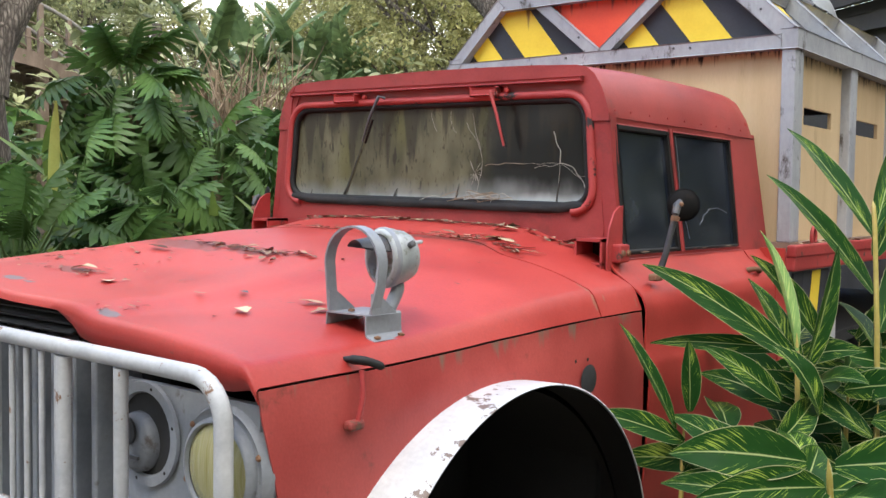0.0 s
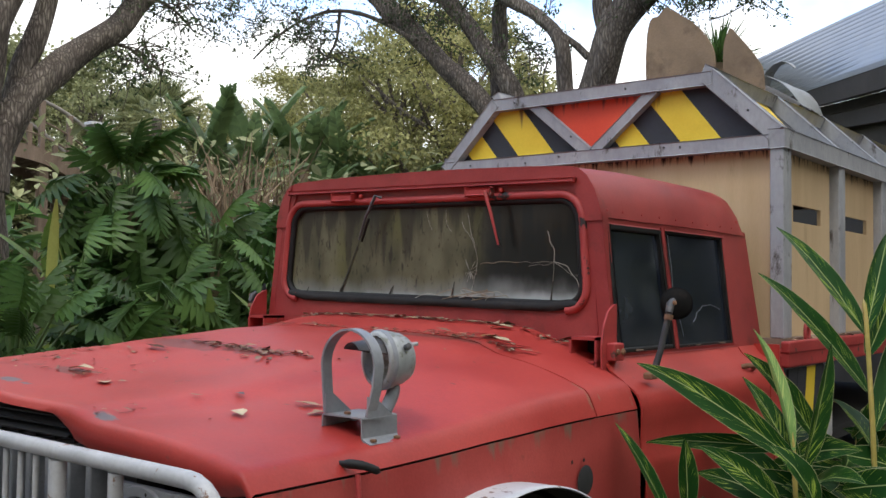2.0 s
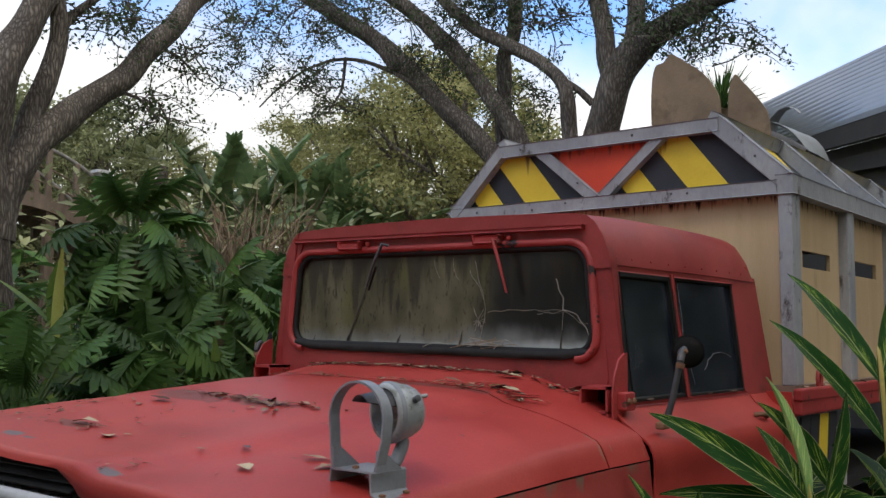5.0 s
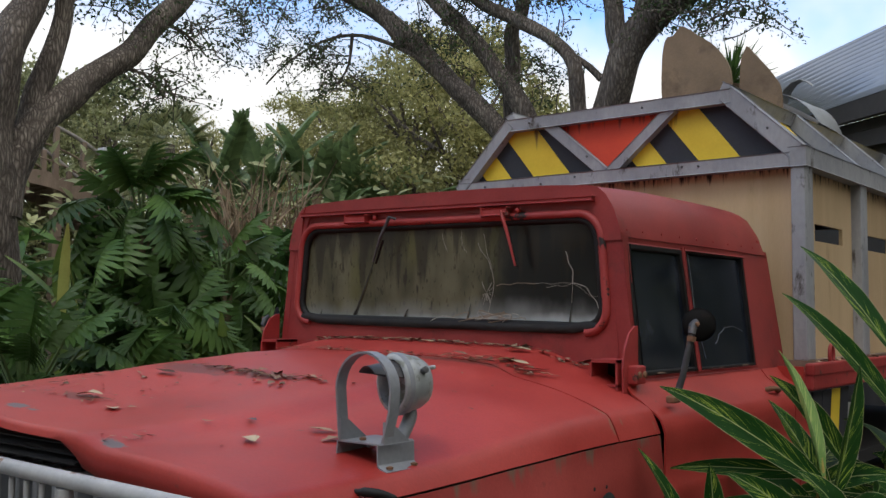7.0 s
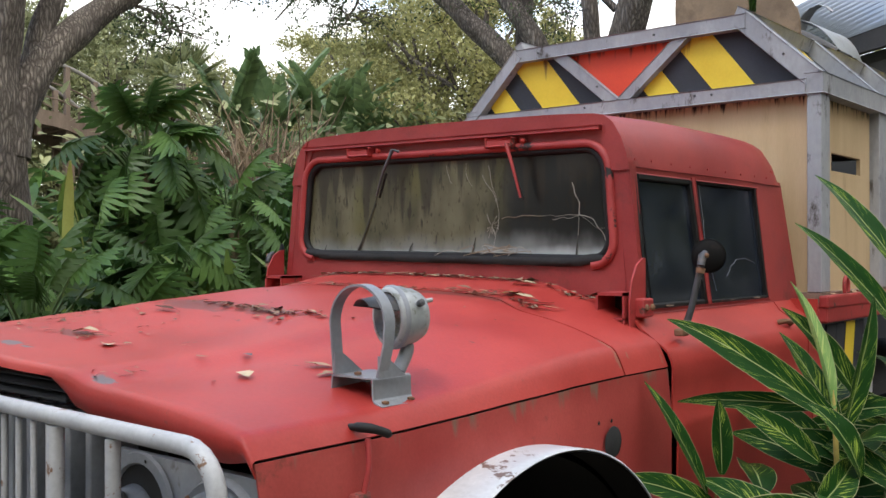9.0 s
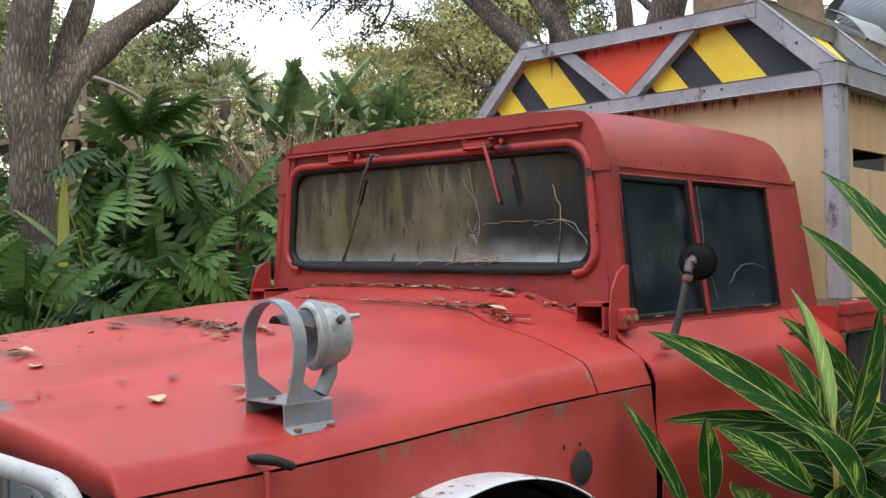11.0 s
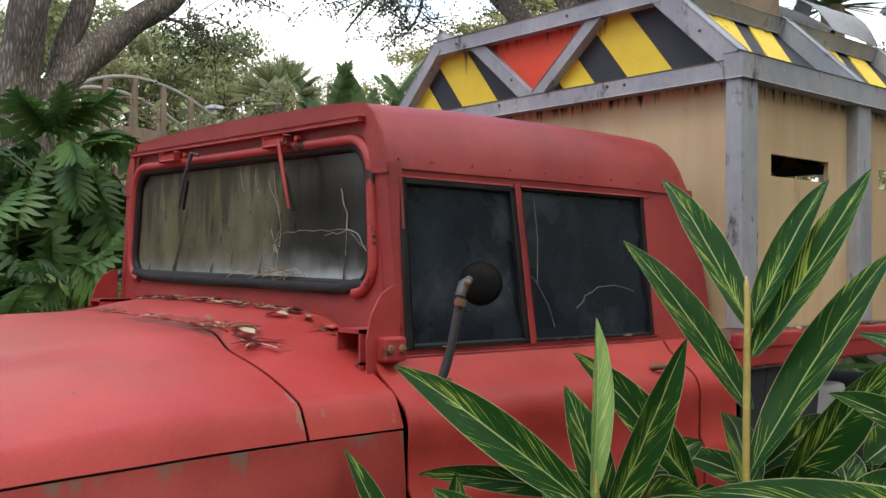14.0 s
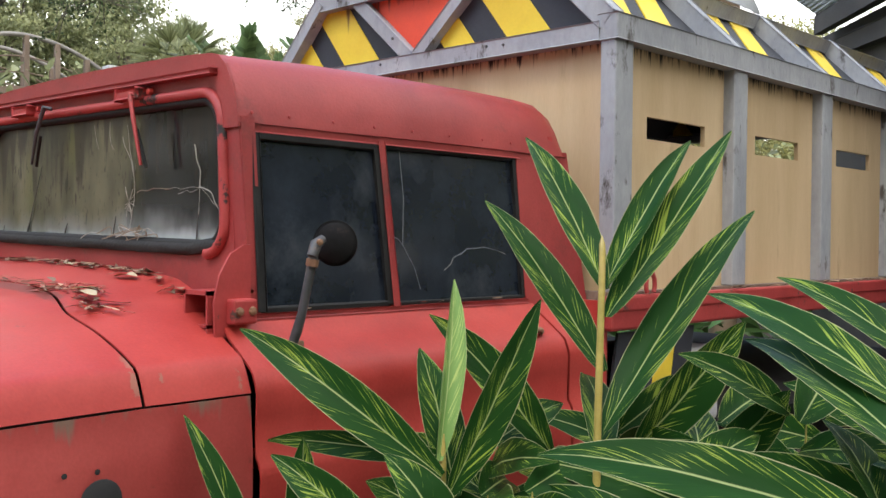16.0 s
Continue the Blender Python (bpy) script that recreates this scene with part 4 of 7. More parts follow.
# ---- truck: front end ----
def disc_rows(c, axis, prof, n=32):
    """Rings of a turned shape: prof holds (distance along the axis, radius)."""
    a = Vector(axis).normalized()
    u = a.orthogonal().normalized()
    v = a.cross(u)
    return [[tuple(Vector(c) + a * d + (u * math.cos(2 * math.pi * k / n) + v * math.sin(2 * math.pi * k / n)) * r) for k in range(n + 1)] for d, r in prof]


FY = -1.628
panel = bmesh.new()
for x0, x1, z0, z1 in ((-0.962, -0.49, 0.80, 1.315), (0.49, 0.945, 0.80, 1.285), (-0.49, 0.49, 0.72, 0.84)):
    add_box(panel, XC + x0, XC + x1, FY, FY + 0.02, z0, z1)
part("grille_panel", panel, M_METALGREY, truck, "grey front panel round the lamps")
for i in range(12):
    x = XC - 0.47 + i * 0.0855
    part("grille_bar", boxed(x - 0.011, x + 0.011, FY - 0.004, FY + 0.06, 0.82, 1.345, 0.004), M_METALGREY, truck)
part("radiator", boxed(XC - 0.5, XC + 0.5, FY + 0.12, FY + 0.15, 0.75, 1.36), M_DARK, truck)
for z in (1.375, 1.397, 1.419):
    part("vent_fin", add_beam(bmesh.new(), (XC - 0.31, FY + 0.01, z), (XC + 0.31, FY + 0.01, z), 0.05, 0.004, up=(0, -0.5, 1), bevel=0), M_DARK, truck)
for s in (1, -1):
    c = Vector((XC + s * 0.850, FY, 1.150 + LEAN * (HW - s * HW)))
    lamp = part("headlight", sheet(disc_rows(c, (0, -1, 0), ((-0.03, 0.122), (-0.008, 0.128), (0.006, 0.126), (0.016, 0.120), (0.010, 0.110), (0.012, 0.104), (0.030, 0.102), (0.034, 0.094), (0.026, 0.090)))), M_METALGREY, truck, "round headlight in a grey bezel", True)
    part("lens", sheet(disc_rows(c, (0, -1, 0), ((0.024, 0.090), (0.036, 0.073), (0.044, 0.045), (0.047, 0.001)))), M_LENS, lamp, "yellowed fluted glass lens", True)
    part("reflector", sheet(disc_rows(c, (0, -1, 0), ((0.018, 0.093), (-0.015, 0.07), (-0.04, 0.03), (-0.045, 0.001)))), M_REFLECTOR, lamp, smooth=True)
    c2 = c + Vector((-s * 0.260, 0, 0.027))
    # disc on the uncut panel, near-black in place of the opening's shade
    bl = part("blackout_lamp", sheet(disc_rows(c2, (0, -1, 0), ((0.002, 0.112), (0.004, 0.108), (0.003, 0.086), (0.0025, 0.0)))), M_DARK, truck, "near-black disc for the shade in an empty lamp opening", True)
    part("lamp_flange", sheet(disc_rows(c2, (0, -1, 0), ((0.004, 0.114), (0.012, 0.112), (0.013, 0.092), (0.006, 0.088)))), M_METALGREY, bl, "grey flange with screw holes", True)
    part("lamp_body", sheet(disc_rows(c2 + Vector((-s * 0.022, 0, -0.020)), (s * 0.10, -1, 0.05), ((-0.003, 0.066), (0.014, 0.064), (0.026, 0.056), (0.030, 0.050), (0.030, 0.0)))), M_LAMPSHADE, bl, "loose grey lamp housing", True)
    part("lamp_socket", sheet(disc_rows(c2 + Vector((-s * 0.030, -0.031, 0.006)), (0, -1, 0), ((0, 0.030), (0.004, 0.028), (0.003, 0.0)), 16)), M_DARK, bl, smooth=True)
    part("lamp_slot", boxed(c2.x - s * 0.02 - 0.028, c2.x - s * 0.02 + 0.028, FY - 0.035, FY - 0.029, c2.z - 0.052, c2.z - 0.044, 0.001), M_DARKGREY, bl)
    # small near-black discs stand in for shaded screw holes
    for a in range(15, 375, 60):
        part("screw_hole", sheet(disc_rows(c2 + Vector((0.102 * math.cos(radians(a)), -0.0135, 0.102 * math.sin(radians(a)))), (0, -1, 0), ((0, 0.004), (0.001, 0.0)), 8)), M_DARK, bl)
    for a in range(20, 380, 60):
        part("screw", sheet(disc_rows(c + Vector((0.117 * math.cos(radians(a)), -0.016, 0.117 * math.sin(radians(a)))), (0, -1, 0), ((0, 0.007), (0.004, 0.005), (0.005, 0.0)), 8)), M_RUST, lamp)
for s in (1, -1):
    # the front panel's side, closing against the fender
    part("panel_return", sheet([[(XC + s * 0.9615, FY + 0.004, z), (XC + s * 0.958, FY + 0.012 + 0.24 * max(0.0, 1.28 - z), z)] for z in [0.80 + 0.048 * i for i in range(11)]], 0.004), M_METALGREY, truck)
# tube guard before the grille
guard = part("grille_guard", add_tube(bmesh.new(), [(XC + x, -1.705, z) for x, z in ((-0.932, 0.72), (-0.932, 1.22))] + [(XC - 0.932 + 0.09 * (1 - math.cos(radians(a))), -1.705, 1.255 + 0.09 * math.sin(radians(a)) + LEAN) for a in range(10, 91, 16)]
             + [(XC + 0.842 + 0.09 * math.sin(radians(a)), -1.705, 1.255 + 0.09 * math.cos(radians(a))) for a in range(0, 91, 15)] + [(XC + 0.932, -1.705, 0.72)], 0.0185, 14), M_PALE, truck, "pale grey tube guard with rust chips", True)
for x, r in ((0.388, 0.0180), (0.603, 0.0155), (-0.388, 0.0180), (-0.603, 0.0155)):
    part("upright", add_tube(bmesh.new(), [(XC + x, -1.705, 0.75), (XC + x, -1.705, 1.325 + LEAN * (0.9 - x) * 0.5)], r, 12), M_PALE, guard, smooth=True)
for i in range(12):
    x = -0.36 + i * 0.0655
    part("rod", add_tube(bmesh.new(), [(XC + x, -1.705, 0.96), (XC + x, -1.705, 1.325 + LEAN * (0.9 - x) * 0.5)], 0.0075, 8), M_PALE, guard, smooth=True)
part("cross_tube", add_tube(bmesh.new(), [(XC - 0.93, -1.705, 0.955), (XC + 0.93, -1.705, 0.94)], 0.02, 12), M_PALE, guard, smooth=True)
part("bumper", boxed(XC - 0.98, XC + 0.98, -1.86, -1.68, 0.55, 0.72, 0.012), M_WHITE, truck, "white front bumper")

# work lamp in its hoop on the hood
zb = hood_z(0.91, -1.24)
SX0, SX1, ZT = 0.622, 0.746, 1.428
rows = []
for y in (-1.286, -1.168):
    rows.append([(x, y, z) for x, z in ((SX1 + 0.026, zb - 0.004), (SX1 + 0.005, zb + 0.004), (SX1 + 0.001, zb + 0.008), (SX1, ZT - 0.004), (SX1 - 0.004, ZT), (SX0 + 0.004, ZT), (SX0, ZT - 0.004), (SX0 - 0.002, ZT - 0.03))])
spot = part("spotlight", sheet(rows, 0.004), M_METALGREY, truck, "grey work lamp in a steel hoop bolted to the hood")
part("foot_post", boxed(SX0 - 0.008, SX0 + 0.012, -1.194, -1.174, hood_z(0.80, -1.2) - 0.004, ZT - 0.004, 0.003), M_METALGREY, spot)
for x, y, z in ((SX1 + 0.017, -1.267, zb), (SX1 + 0.017, -1.187, zb), (0.685, -1.269, ZT + 0.002), (0.715, -1.199, ZT + 0.002)):
    part("bolt", sheet(disc_rows((x, y, z), (0, 0, 1), ((0, 0.008), (0.005, 0.0075), (0.007, 0.0)), 6)), M_RUST, spot, "rusty bolt")
HC = Vector((0.703, -1.276, 1.536))
rows = []
pts = [(-0.072, -0.106), (-0.079, -0.04)] + [(-0.083 * math.cos(radians(a)), 0.004 + 0.084 * math.sin(radians(a))) for a in range(0, 181, 10)] + [(0.079, -0.04), (0.060, -0.106)]
for y in (-0.015, 0.015):
    rows.append([tuple(HC + Vector((x, y, z))) for x, z in pts])
part("hoop", sheet(rows, 0.005), M_METALGREY, spot, smooth=True)
for sx in (-0.070, 0.060):
    g = bmesh.new()
    f = g.faces.new([g.verts.new(HC + Vector((sx, y, z))) for y, z in ((-0.014, -0.107), (0.070, -0.107), (0.012, -0.064), (-0.014, -0.06))])
    thicken(g, 0.004)
    part("gusset", g, M_METALGREY, spot)
lc = Vector((0.707, -1.164, 1.549))
ax = Vector((-0.26, -0.965, -0.03)).normalized()
part("lamp_shell", sheet(disc_rows(lc, ax, ((-0.058, 0.0), (-0.057, 0.036), (-0.048, 0.052), (-0.030, 0.061), (-0.004, 0.065), (-0.002, 0.068), (0.024, 0.067), (0.030, 0.063), (0.030, 0.056), (0.012, 0.052), (-0.01, 0.04), (-0.02, 0.0)))), M_LAMPGREY, spot, "bleached grey lamp shell with peeling paint", True)
part("lamp_ring", sheet(disc_rows(lc, ax, ((0.010, 0.0675), (0.013, 0.071), (0.020, 0.071), (0.023, 0.0675)))), M_METALGREY, spot, smooth=True)
up = Vector((0, 0, 1)) - ax * ax.z
up.normalize()
sd = ax.cross(up)
rows = []
for d in (0.015, 0.05, 0.095):
    w = 80 - d * 330
    rows.append([tuple(lc + ax * d + (sd * math.sin(radians(a * w / 6)) + up * math.cos(radians(a * w / 6))) * (0.056 - d * 0.12)) for a in range(-6, 7)])
part("visor", sheet(rows, 0.003), M_DARKGREY, spot, "dark lamp visor", True)
part("lamp_neck", add_tube(bmesh.new(), curve_pts([tuple(lc + Vector((0.0, 0.02, -0.055))), (lc.x + 0.01, lc.y + 0.015, ZT + 0.045), (lc.x + 0.01, lc.y - 0.012, ZT + 0.004)], 4), 0.016, 10), M_METALGREY, spot, smooth=True)
part("terminal", sheet(disc_rows(lc - ax * 0.045 + Vector((0.01, 0.0, 0.03)), (-ax.x, -ax.y, 0.1), ((0, 0.007), (0.016, 0.007), (0.018, 0.005), (0.034, 0.005), (0.036, 0)), 10)), M_PALE, spot, smooth=True)
part("clamp_bolt", sheet(disc_rows(lc + ax * 0.0 + Vector((0.060, 0, 0.03)), (1, -0.2, 0.4), ((0, 0.008), (0.012, 0.008), (0.014, 0)), 8)), M_DARKGREY, spot, smooth=True)

# hood latch, and near-black discs for the shade in side hole and small holes
for s in (1, -1):
    z0 = hood_z(s * HW, -1.38)
    latch = part("hood_latch", add_tube(bmesh.new(), curve_pts([(XC + s * 0.925, -1.40, z0 + 0.020), (XC + s * 0.965, -1.395, z0 + 0.024), (XC + s * 0.995, -1.375, z0 + 0.020), (XC + s * 1.008, -1.345, z0 + 0.006)], 4), [0.007] * 4 + [0.010] * 4 + [0.009] * 4 + [0.004], 8), M_BLACK, truck, "black rubber hood latch", True)
    part("latch_rod", add_tube(bmesh.new(), curve_pts([(XC + s * 0.992, -1.395, z0 + 0.005), (XC + s * 0.998, -1.398, z0 - 0.05), (XC + s * 0.992, -1.408, z0 - 0.105)], 3), 0.006, 6), M_REDOLD, latch, smooth=True)
    part("latch_foot", boxed(XC + s * 0.988 - 0.012, XC + s * 0.988 + 0.012, -1.435, -1.39, z0 - 0.118, z0 - 0.096, 0.007), M_LATCHRUST, latch, "rusty bracket")
    part("side_hole", sheet(disc_rows((XC + s * 0.984, -0.449, 1.181), (s, 0, 0), ((0.0, 0.043), (0.002, 0.041), (0.001, 0.0)), 24)), M_DARK, truck, "near-black disc for the shade in a round fender hole", True)
    for y, z in ((-0.522, 1.241), (-0.457, 1.239)):
        part("screw_hole", sheet(disc_rows((XC + s * 0.984, y, z), (s, 0, 0), ((0, 0.006), (0.001, 0.0)), 8)), M_DARK, truck)

# cowl boxes, flanges and hinges beside the windshield
for s in (1, -1):
    dz = LEAN * (0.8 - s * 0.8)
    bm = bmesh.new()
    x0, x1 = sorted((XC + s * 0.735, XC + s * 0.835))
    for a, b, c, d in ((x0, x1, 1.556, 1.566), (x0, x0 + 0.007, 1.45, 1.566), (x1 - 0.007, x1, 1.43, 1.566), (x0, x1, 1.482, 1.489)):
        add_box(bm, a, b, -0.125, 0.0, c + dz, d + dz)
    vb = part("vent_box", bm, M_REDOLD, truck, "open red steel box at the cowl")
    # near-black slab in place of the shade inside the open box
    part("vent_shade", boxed(x0 + 0.008, x1 - 0.008, -0.02, -0.005, 1.49 + dz, 1.555 + dz), M_DARK, vb)
    f = bmesh.new()
    pts = [(-0.115, 1.46), (-0.118, 1.54), (-0.105, 1.60), (-0.075, 1.65), (-0.04, 1.67), (-0.02, 1.672), (-0.02, 1.46)]
    fc = f.faces.new([f.verts.new((XC + s * 0.845, y, z + dz)) for y, z in pts])
    thicken(f, 0.006)
    part("flange", f, M_REDOLD, truck, "rounded red flange beside the windshield")
    hg = part("windshield_hinge", boxed(XC + s * 0.86 - 0.02, XC + s * 0.86 + 0.02, -0.085, -0.02, 1.49 + dz, 1.548 + dz, 0.006), M_REDOLD, truck, "worn hinge block")
    for y in (-0.07, -0.035):
        part("hinge_bolt", sheet(disc_rows((XC + s * 0.881, y, 1.52 + dz), (s, 0, 0), ((0, 0.011), (0.006, 0.009), (0.008, 0)), 8)), M_RUST, hg)

# wipers
for x0, x1, blade_, box in ((-0.19, -0.27, 0.17, -0.38), (0.335, 0.40, 0.19, 0.30)):
    m = part("wiper_motor", add_beam(bmesh.new(), ws(box - 0.055, 2.062, -0.018), ws(box + 0.055, 2.062, -0.018), 0.04, 0.026, bevel=0.005), M_REDOLD, truck, "red wiper motor box")
    part("wiper_arm", add_tube(bmesh.new(), [ws(x0 + 0.02, 2.055, -0.03), ws(x0, 2.062, -0.045), ws((x0 + x1) / 2, 1.985, -0.05), ws(x1, 2.06 - blade_, -0.045)], [0.006, 0.007, 0.006, 0.004], 8), M_REDOLD if x0 > 0 else M_DARKGREY, m, smooth=True)
    part("wiper_blade", add_tube(bmesh.new(), [ws(x1 + (x0 - x1) * 0.55, 2.06 - blade_ * 0.5, -0.038), ws(x1, 2.055 - blade_, -0.030)], 0.005, 6), M_BLACK, m, smooth=True)
    part("wiper_knob", sheet(disc_rows(ws(box + 0.09, 2.065, -0.012), (0, -1, 0), ((0, 0.009), (0.012, 0.008), (0.014, 0)), 10)), M_RED, m, smooth=True)

# rivets along the roof's edge and the windshield post
rv = disc_rows((0, 0, 0), (1, 0, 0), ((0, 0.0048), (0.002, 0.004), (0.003, 0.0)), 8)
rv_me = part("rivet", sheet(rv), M_REDOLD, truck)
rv_me.matrix_basis = pose(XC + 0.792, 0.02, 1.985)
for y in (0.13, 0.27, 0.41, 0.55, 0.70, 0.84, 0.97, 1.09):
    o = rv_me.copy()
    scene.collection.objects.link(o)
    o.matrix_basis = pose(XC + 0.792, y, 1.985)
for z in (1.98, 2.02, 2.06):
    o = rv_me.copy()
    scene.collection.objects.link(o)
    o.matrix_basis = pose(*ws(0.735 - (z - 1.6) * 0.04, z, -0.001), 0, 0, -90)

# door mirror
for s in (1, -1):
    e = Vector((XC + s * 1.008, 0.046, 1.675))
    arm = part("door_mirror", add_tube(bmesh.new(), [(XC + s * 0.958, 0.022, 1.452), (XC + s * 0.968, 0.025, 1.478), (XC + s * 0.980, 0.030, 1.52), tuple(e + Vector((0, -0.006, -0.02)))], [0.011, 0.012, 0.0105, 0.0105], 10), M_DARKGREY, truck, "round mirror on a rusty arm", True)
    part("mirror_joint", add_tube(bmesh.new(), [tuple(e + Vector((0, -0.012, -0.028))), tuple(e), tuple(e + Vector((0, 0.02, 0.012)))], [0.012, 0.014, 0.010], 10), M_DARKGREY, arm, smooth=True)
    hd = part("mirror_head", sheet(disc_rows(e + Vector((-s * 0.004, 0.055, 0.002)), (-s * 0.62, 1, 0.0), ((-0.006, 0.0), (-0.007, 0.012), (-0.003, 0.030), (0.002, 0.044), (0.006, 0.0515), (0.010, 0.052), (0.009, 0.048), (0.008, 0.0)))), M_MIRROR, arm, "dark round mirror shell", True)
    part("mirror_rim", sheet(disc_rows(e + Vector((-s * 0.004, 0.055, 0.002)), (-s * 0.62, 1, 0.0), ((0.004, 0.0515), (0.005, 0.0535), (0.010, 0.0535), (0.011, 0.0510)))), M_MIRROR, hd, smooth=True)
    part("arm_clamp", add_tube(bmesh.new(), [tuple(e + Vector((-s * 0.003, -0.010, -0.050))), tuple(e + Vector((-s * 0.001, -0.008, -0.034)))], 0.0145, 10), M_RUST, arm, smooth=True)
    part("joint_bolt", sheet(disc_rows(e + Vector((s * 0.012, 0.0, 0.004)), (s, -0.3, 0), ((0, 0.008), (0.006, 0.007), (0.008, 0.0)), 8)), M_RUST, arm)
    part("mirror_foot", boxed(XC + s * 0.950 - 0.016, XC + s * 0.950 + 0.016, 0.0, 0.05, 1.432, 1.455, 0.006), M_RUST, arm, "rusty clamp")

# steering wheel seen through the glass
part("steering_wheel", add_tube(bmesh.new(), [(XC + 0.42 + 0.2 * math.cos(radians(a)), 0.42 + 0.09 * math.sin(radians(a)), 1.50 + 0.17 * math.sin(radians(a))) for a in range(0, 361, 15)], 0.011, 8, cap=False), M_BLACK, truck, smooth=True)

# lashing ring on the bed
part("lashing_ring", add_tube(bmesh.new(), [(XC + 0.985, 1.46 + 0.026 * math.cos(radians(a)), 1.545 + 0.04 * math.sin(radians(a))) for a in range(-40, 221, 20)], 0.008, 8), M_REDOLD, truck, "red lashing ring", True)
# battered panel under the bed
for i, (y, m) in enumerate(((1.33, M_NAVY), (1.45, M_NAVY), (1.57, M_YELLOW), (1.69, M_NAVY))):
    bm = bmesh.new()
    vs = [bm.verts.new((XC + 0.94, a, b)) for a, b in ((y, 1.39), (y + 0.115, 1.39), (y + 0.03, 0.95), (y - 0.085, 0.95))]
    f = bm.faces.new(vs)
    thicken(bm, 0.01)
    part("hazard_strip", bm, m, truck)
part("tool_locker", boxed(XC + 0.55, XC + 0.92, 1.75, 2.05, 1.02, 1.30, 0.02), M_PALE, truck, "white steel locker under the bed")

# dead leaves on hood and cowl
def dry_leaf(seed, slim):
    """A curled dry leaf with a torn, wavy edge and a stalk, 1 long along x; verts, faces."""
    q = np.random.default_rng(seed)
    v, f = [], []
    n = 7
    bend = q.uniform(-0.5, 0.5)
    for i in range(n + 1):
        t = i / n
        w = slim * max(0.02, math.sin(math.pi * min(1, t * 0.95 + 0.02)) ** 0.8)
        mid = bend * 0.25 * math.sin(math.pi * t)
        for k in (-1, -0.5, 0, 0.5, 1):
            e = w * k * (1 + (q.uniform(-0.35, 0.2) if abs(k) == 1 else 0))
            v.append((t, mid + e, 0.06 * math.sin(2.6 * t + seed) + 0.22 * e * e / slim + q.uniform(-0.010, 0.010)))
    for i in range(n):
        for k in range(4):
            c = i * 5 + k
            f.append((c, c + 1, c + 6, c + 5))
    low = min(p[2] for p in v)
    return [(a, b, c - low) for a, b, c in v], f


LITTER = [dry_leaf(k, w) for k, w in enumerate((0.24, 0.30, 0.20, 0.16))]
SLIVER = [dry_leaf(20, 0.05), dry_leaf(21, 0.09)]
lrng = np.random.default_rng(11)


def strew(count, where, big, small, kinds, lift=0.0025):
    """Leaves at chance places round a rule where(), sorted by template."""
    out = [[] for _ in kinds]
    for i in range(count):
        X, y = where()
        a = lrng.uniform(0, 6.28)
        size = small + (big - small) * lrng.uniform(0, 1) ** 1.8
        out[i % len(kinds)].append(oriented((XC + X, y, hood_z(X, y) + lift), (math.cos(a), math.sin(a), abs(lrng.normal(0.0, 0.05))), lrng.normal(0, 0.12), size))
    return out


def heap(label, mat, layers):
    v, f = [], []
    for kinds, lots in layers:
        for k, m in zip(kinds, lots):
            if m:
                g = scatter(k, m)
                o = len(v)
                v.extend(g[0])
                f.extend([tuple(i + o for i in q) for q in g[1]])
    tagged(part("dead_leaves", [v, f], mat, None, smooth=True), label, "leaves", kind="stuff")


G = lrng.normal
heap("dry brown leaves and slivers heaped along the windshield's foot", M_DEADLEAF, (
    (LITTER, strew(210, lambda: (0.72 - 1.42 * lrng.uniform(0, 1) ** 0.75, lrng.uniform(-0.085, -0.025)), 0.062, 0.016, LITTER)),
    (SLIVER, strew(110, lambda: (lrng.uniform(-0.72, 0.72), lrng.uniform(-0.10, -0.025)), 0.075, 0.02, SLIVER))))
heap("dry leaf crumbs and needles caught in the hood's rear seam", M_DEADLEAF, (
    (SLIVER, strew(150, lambda: (lrng.uniform(-0.75, 0.62), G(-0.285, 0.012)), 0.05, 0.015, SLIVER)),
    (LITTER, strew(90, lambda: (lrng.uniform(-0.75, 0.66), G(-0.290, 0.010)), 0.030, 0.010, LITTER)),
    (SLIVER, strew(60, lambda: (G(0.47, 0.10), G(-0.27, 0.022)), 0.085, 0.03, SLIVER))))
heap("patch of brown leaves and needles on the hood", M_DEADLEAF, (
    (SLIVER, strew(70, lambda: (G(0.02, 0.14), G(-0.87, 0.016)), 0.075, 0.02, SLIVER)),
    (LITTER, strew(44, lambda: (G(-0.02, 0.13), G(-0.86, 0.018)), 0.050, 0.014, LITTER)),
    (LITTER, strew(5, lambda: (G(0.2, 0.05), G(-0.90, 0.03)), 0.05, 0.03, LITTER))))
heap("scattered dry leaf crumbs on the hood", M_DEADLEAF, (
    (LITTER, strew(70, lambda: (G(-0.24, 0.18), G(-1.25, 0.13)), 0.036, 0.008, LITTER)),
    (SLIVER, strew(16, lambda: (lrng.uniform(-0.5, 0.85), lrng.uniform(-1.5, -0.4)), 0.05, 0.02, SLIVER)),
    (SLIVER, strew(14, lambda: (G(0.41, 0.015), lrng.uniform(-1.64, -1.50)), 0.05, 0.02, SLIVER)),
    (SLIVER, strew(8, lambda: (G(-0.10, 0.03), G(-1.36, 0.02)), 0.06, 0.03, SLIVER))))
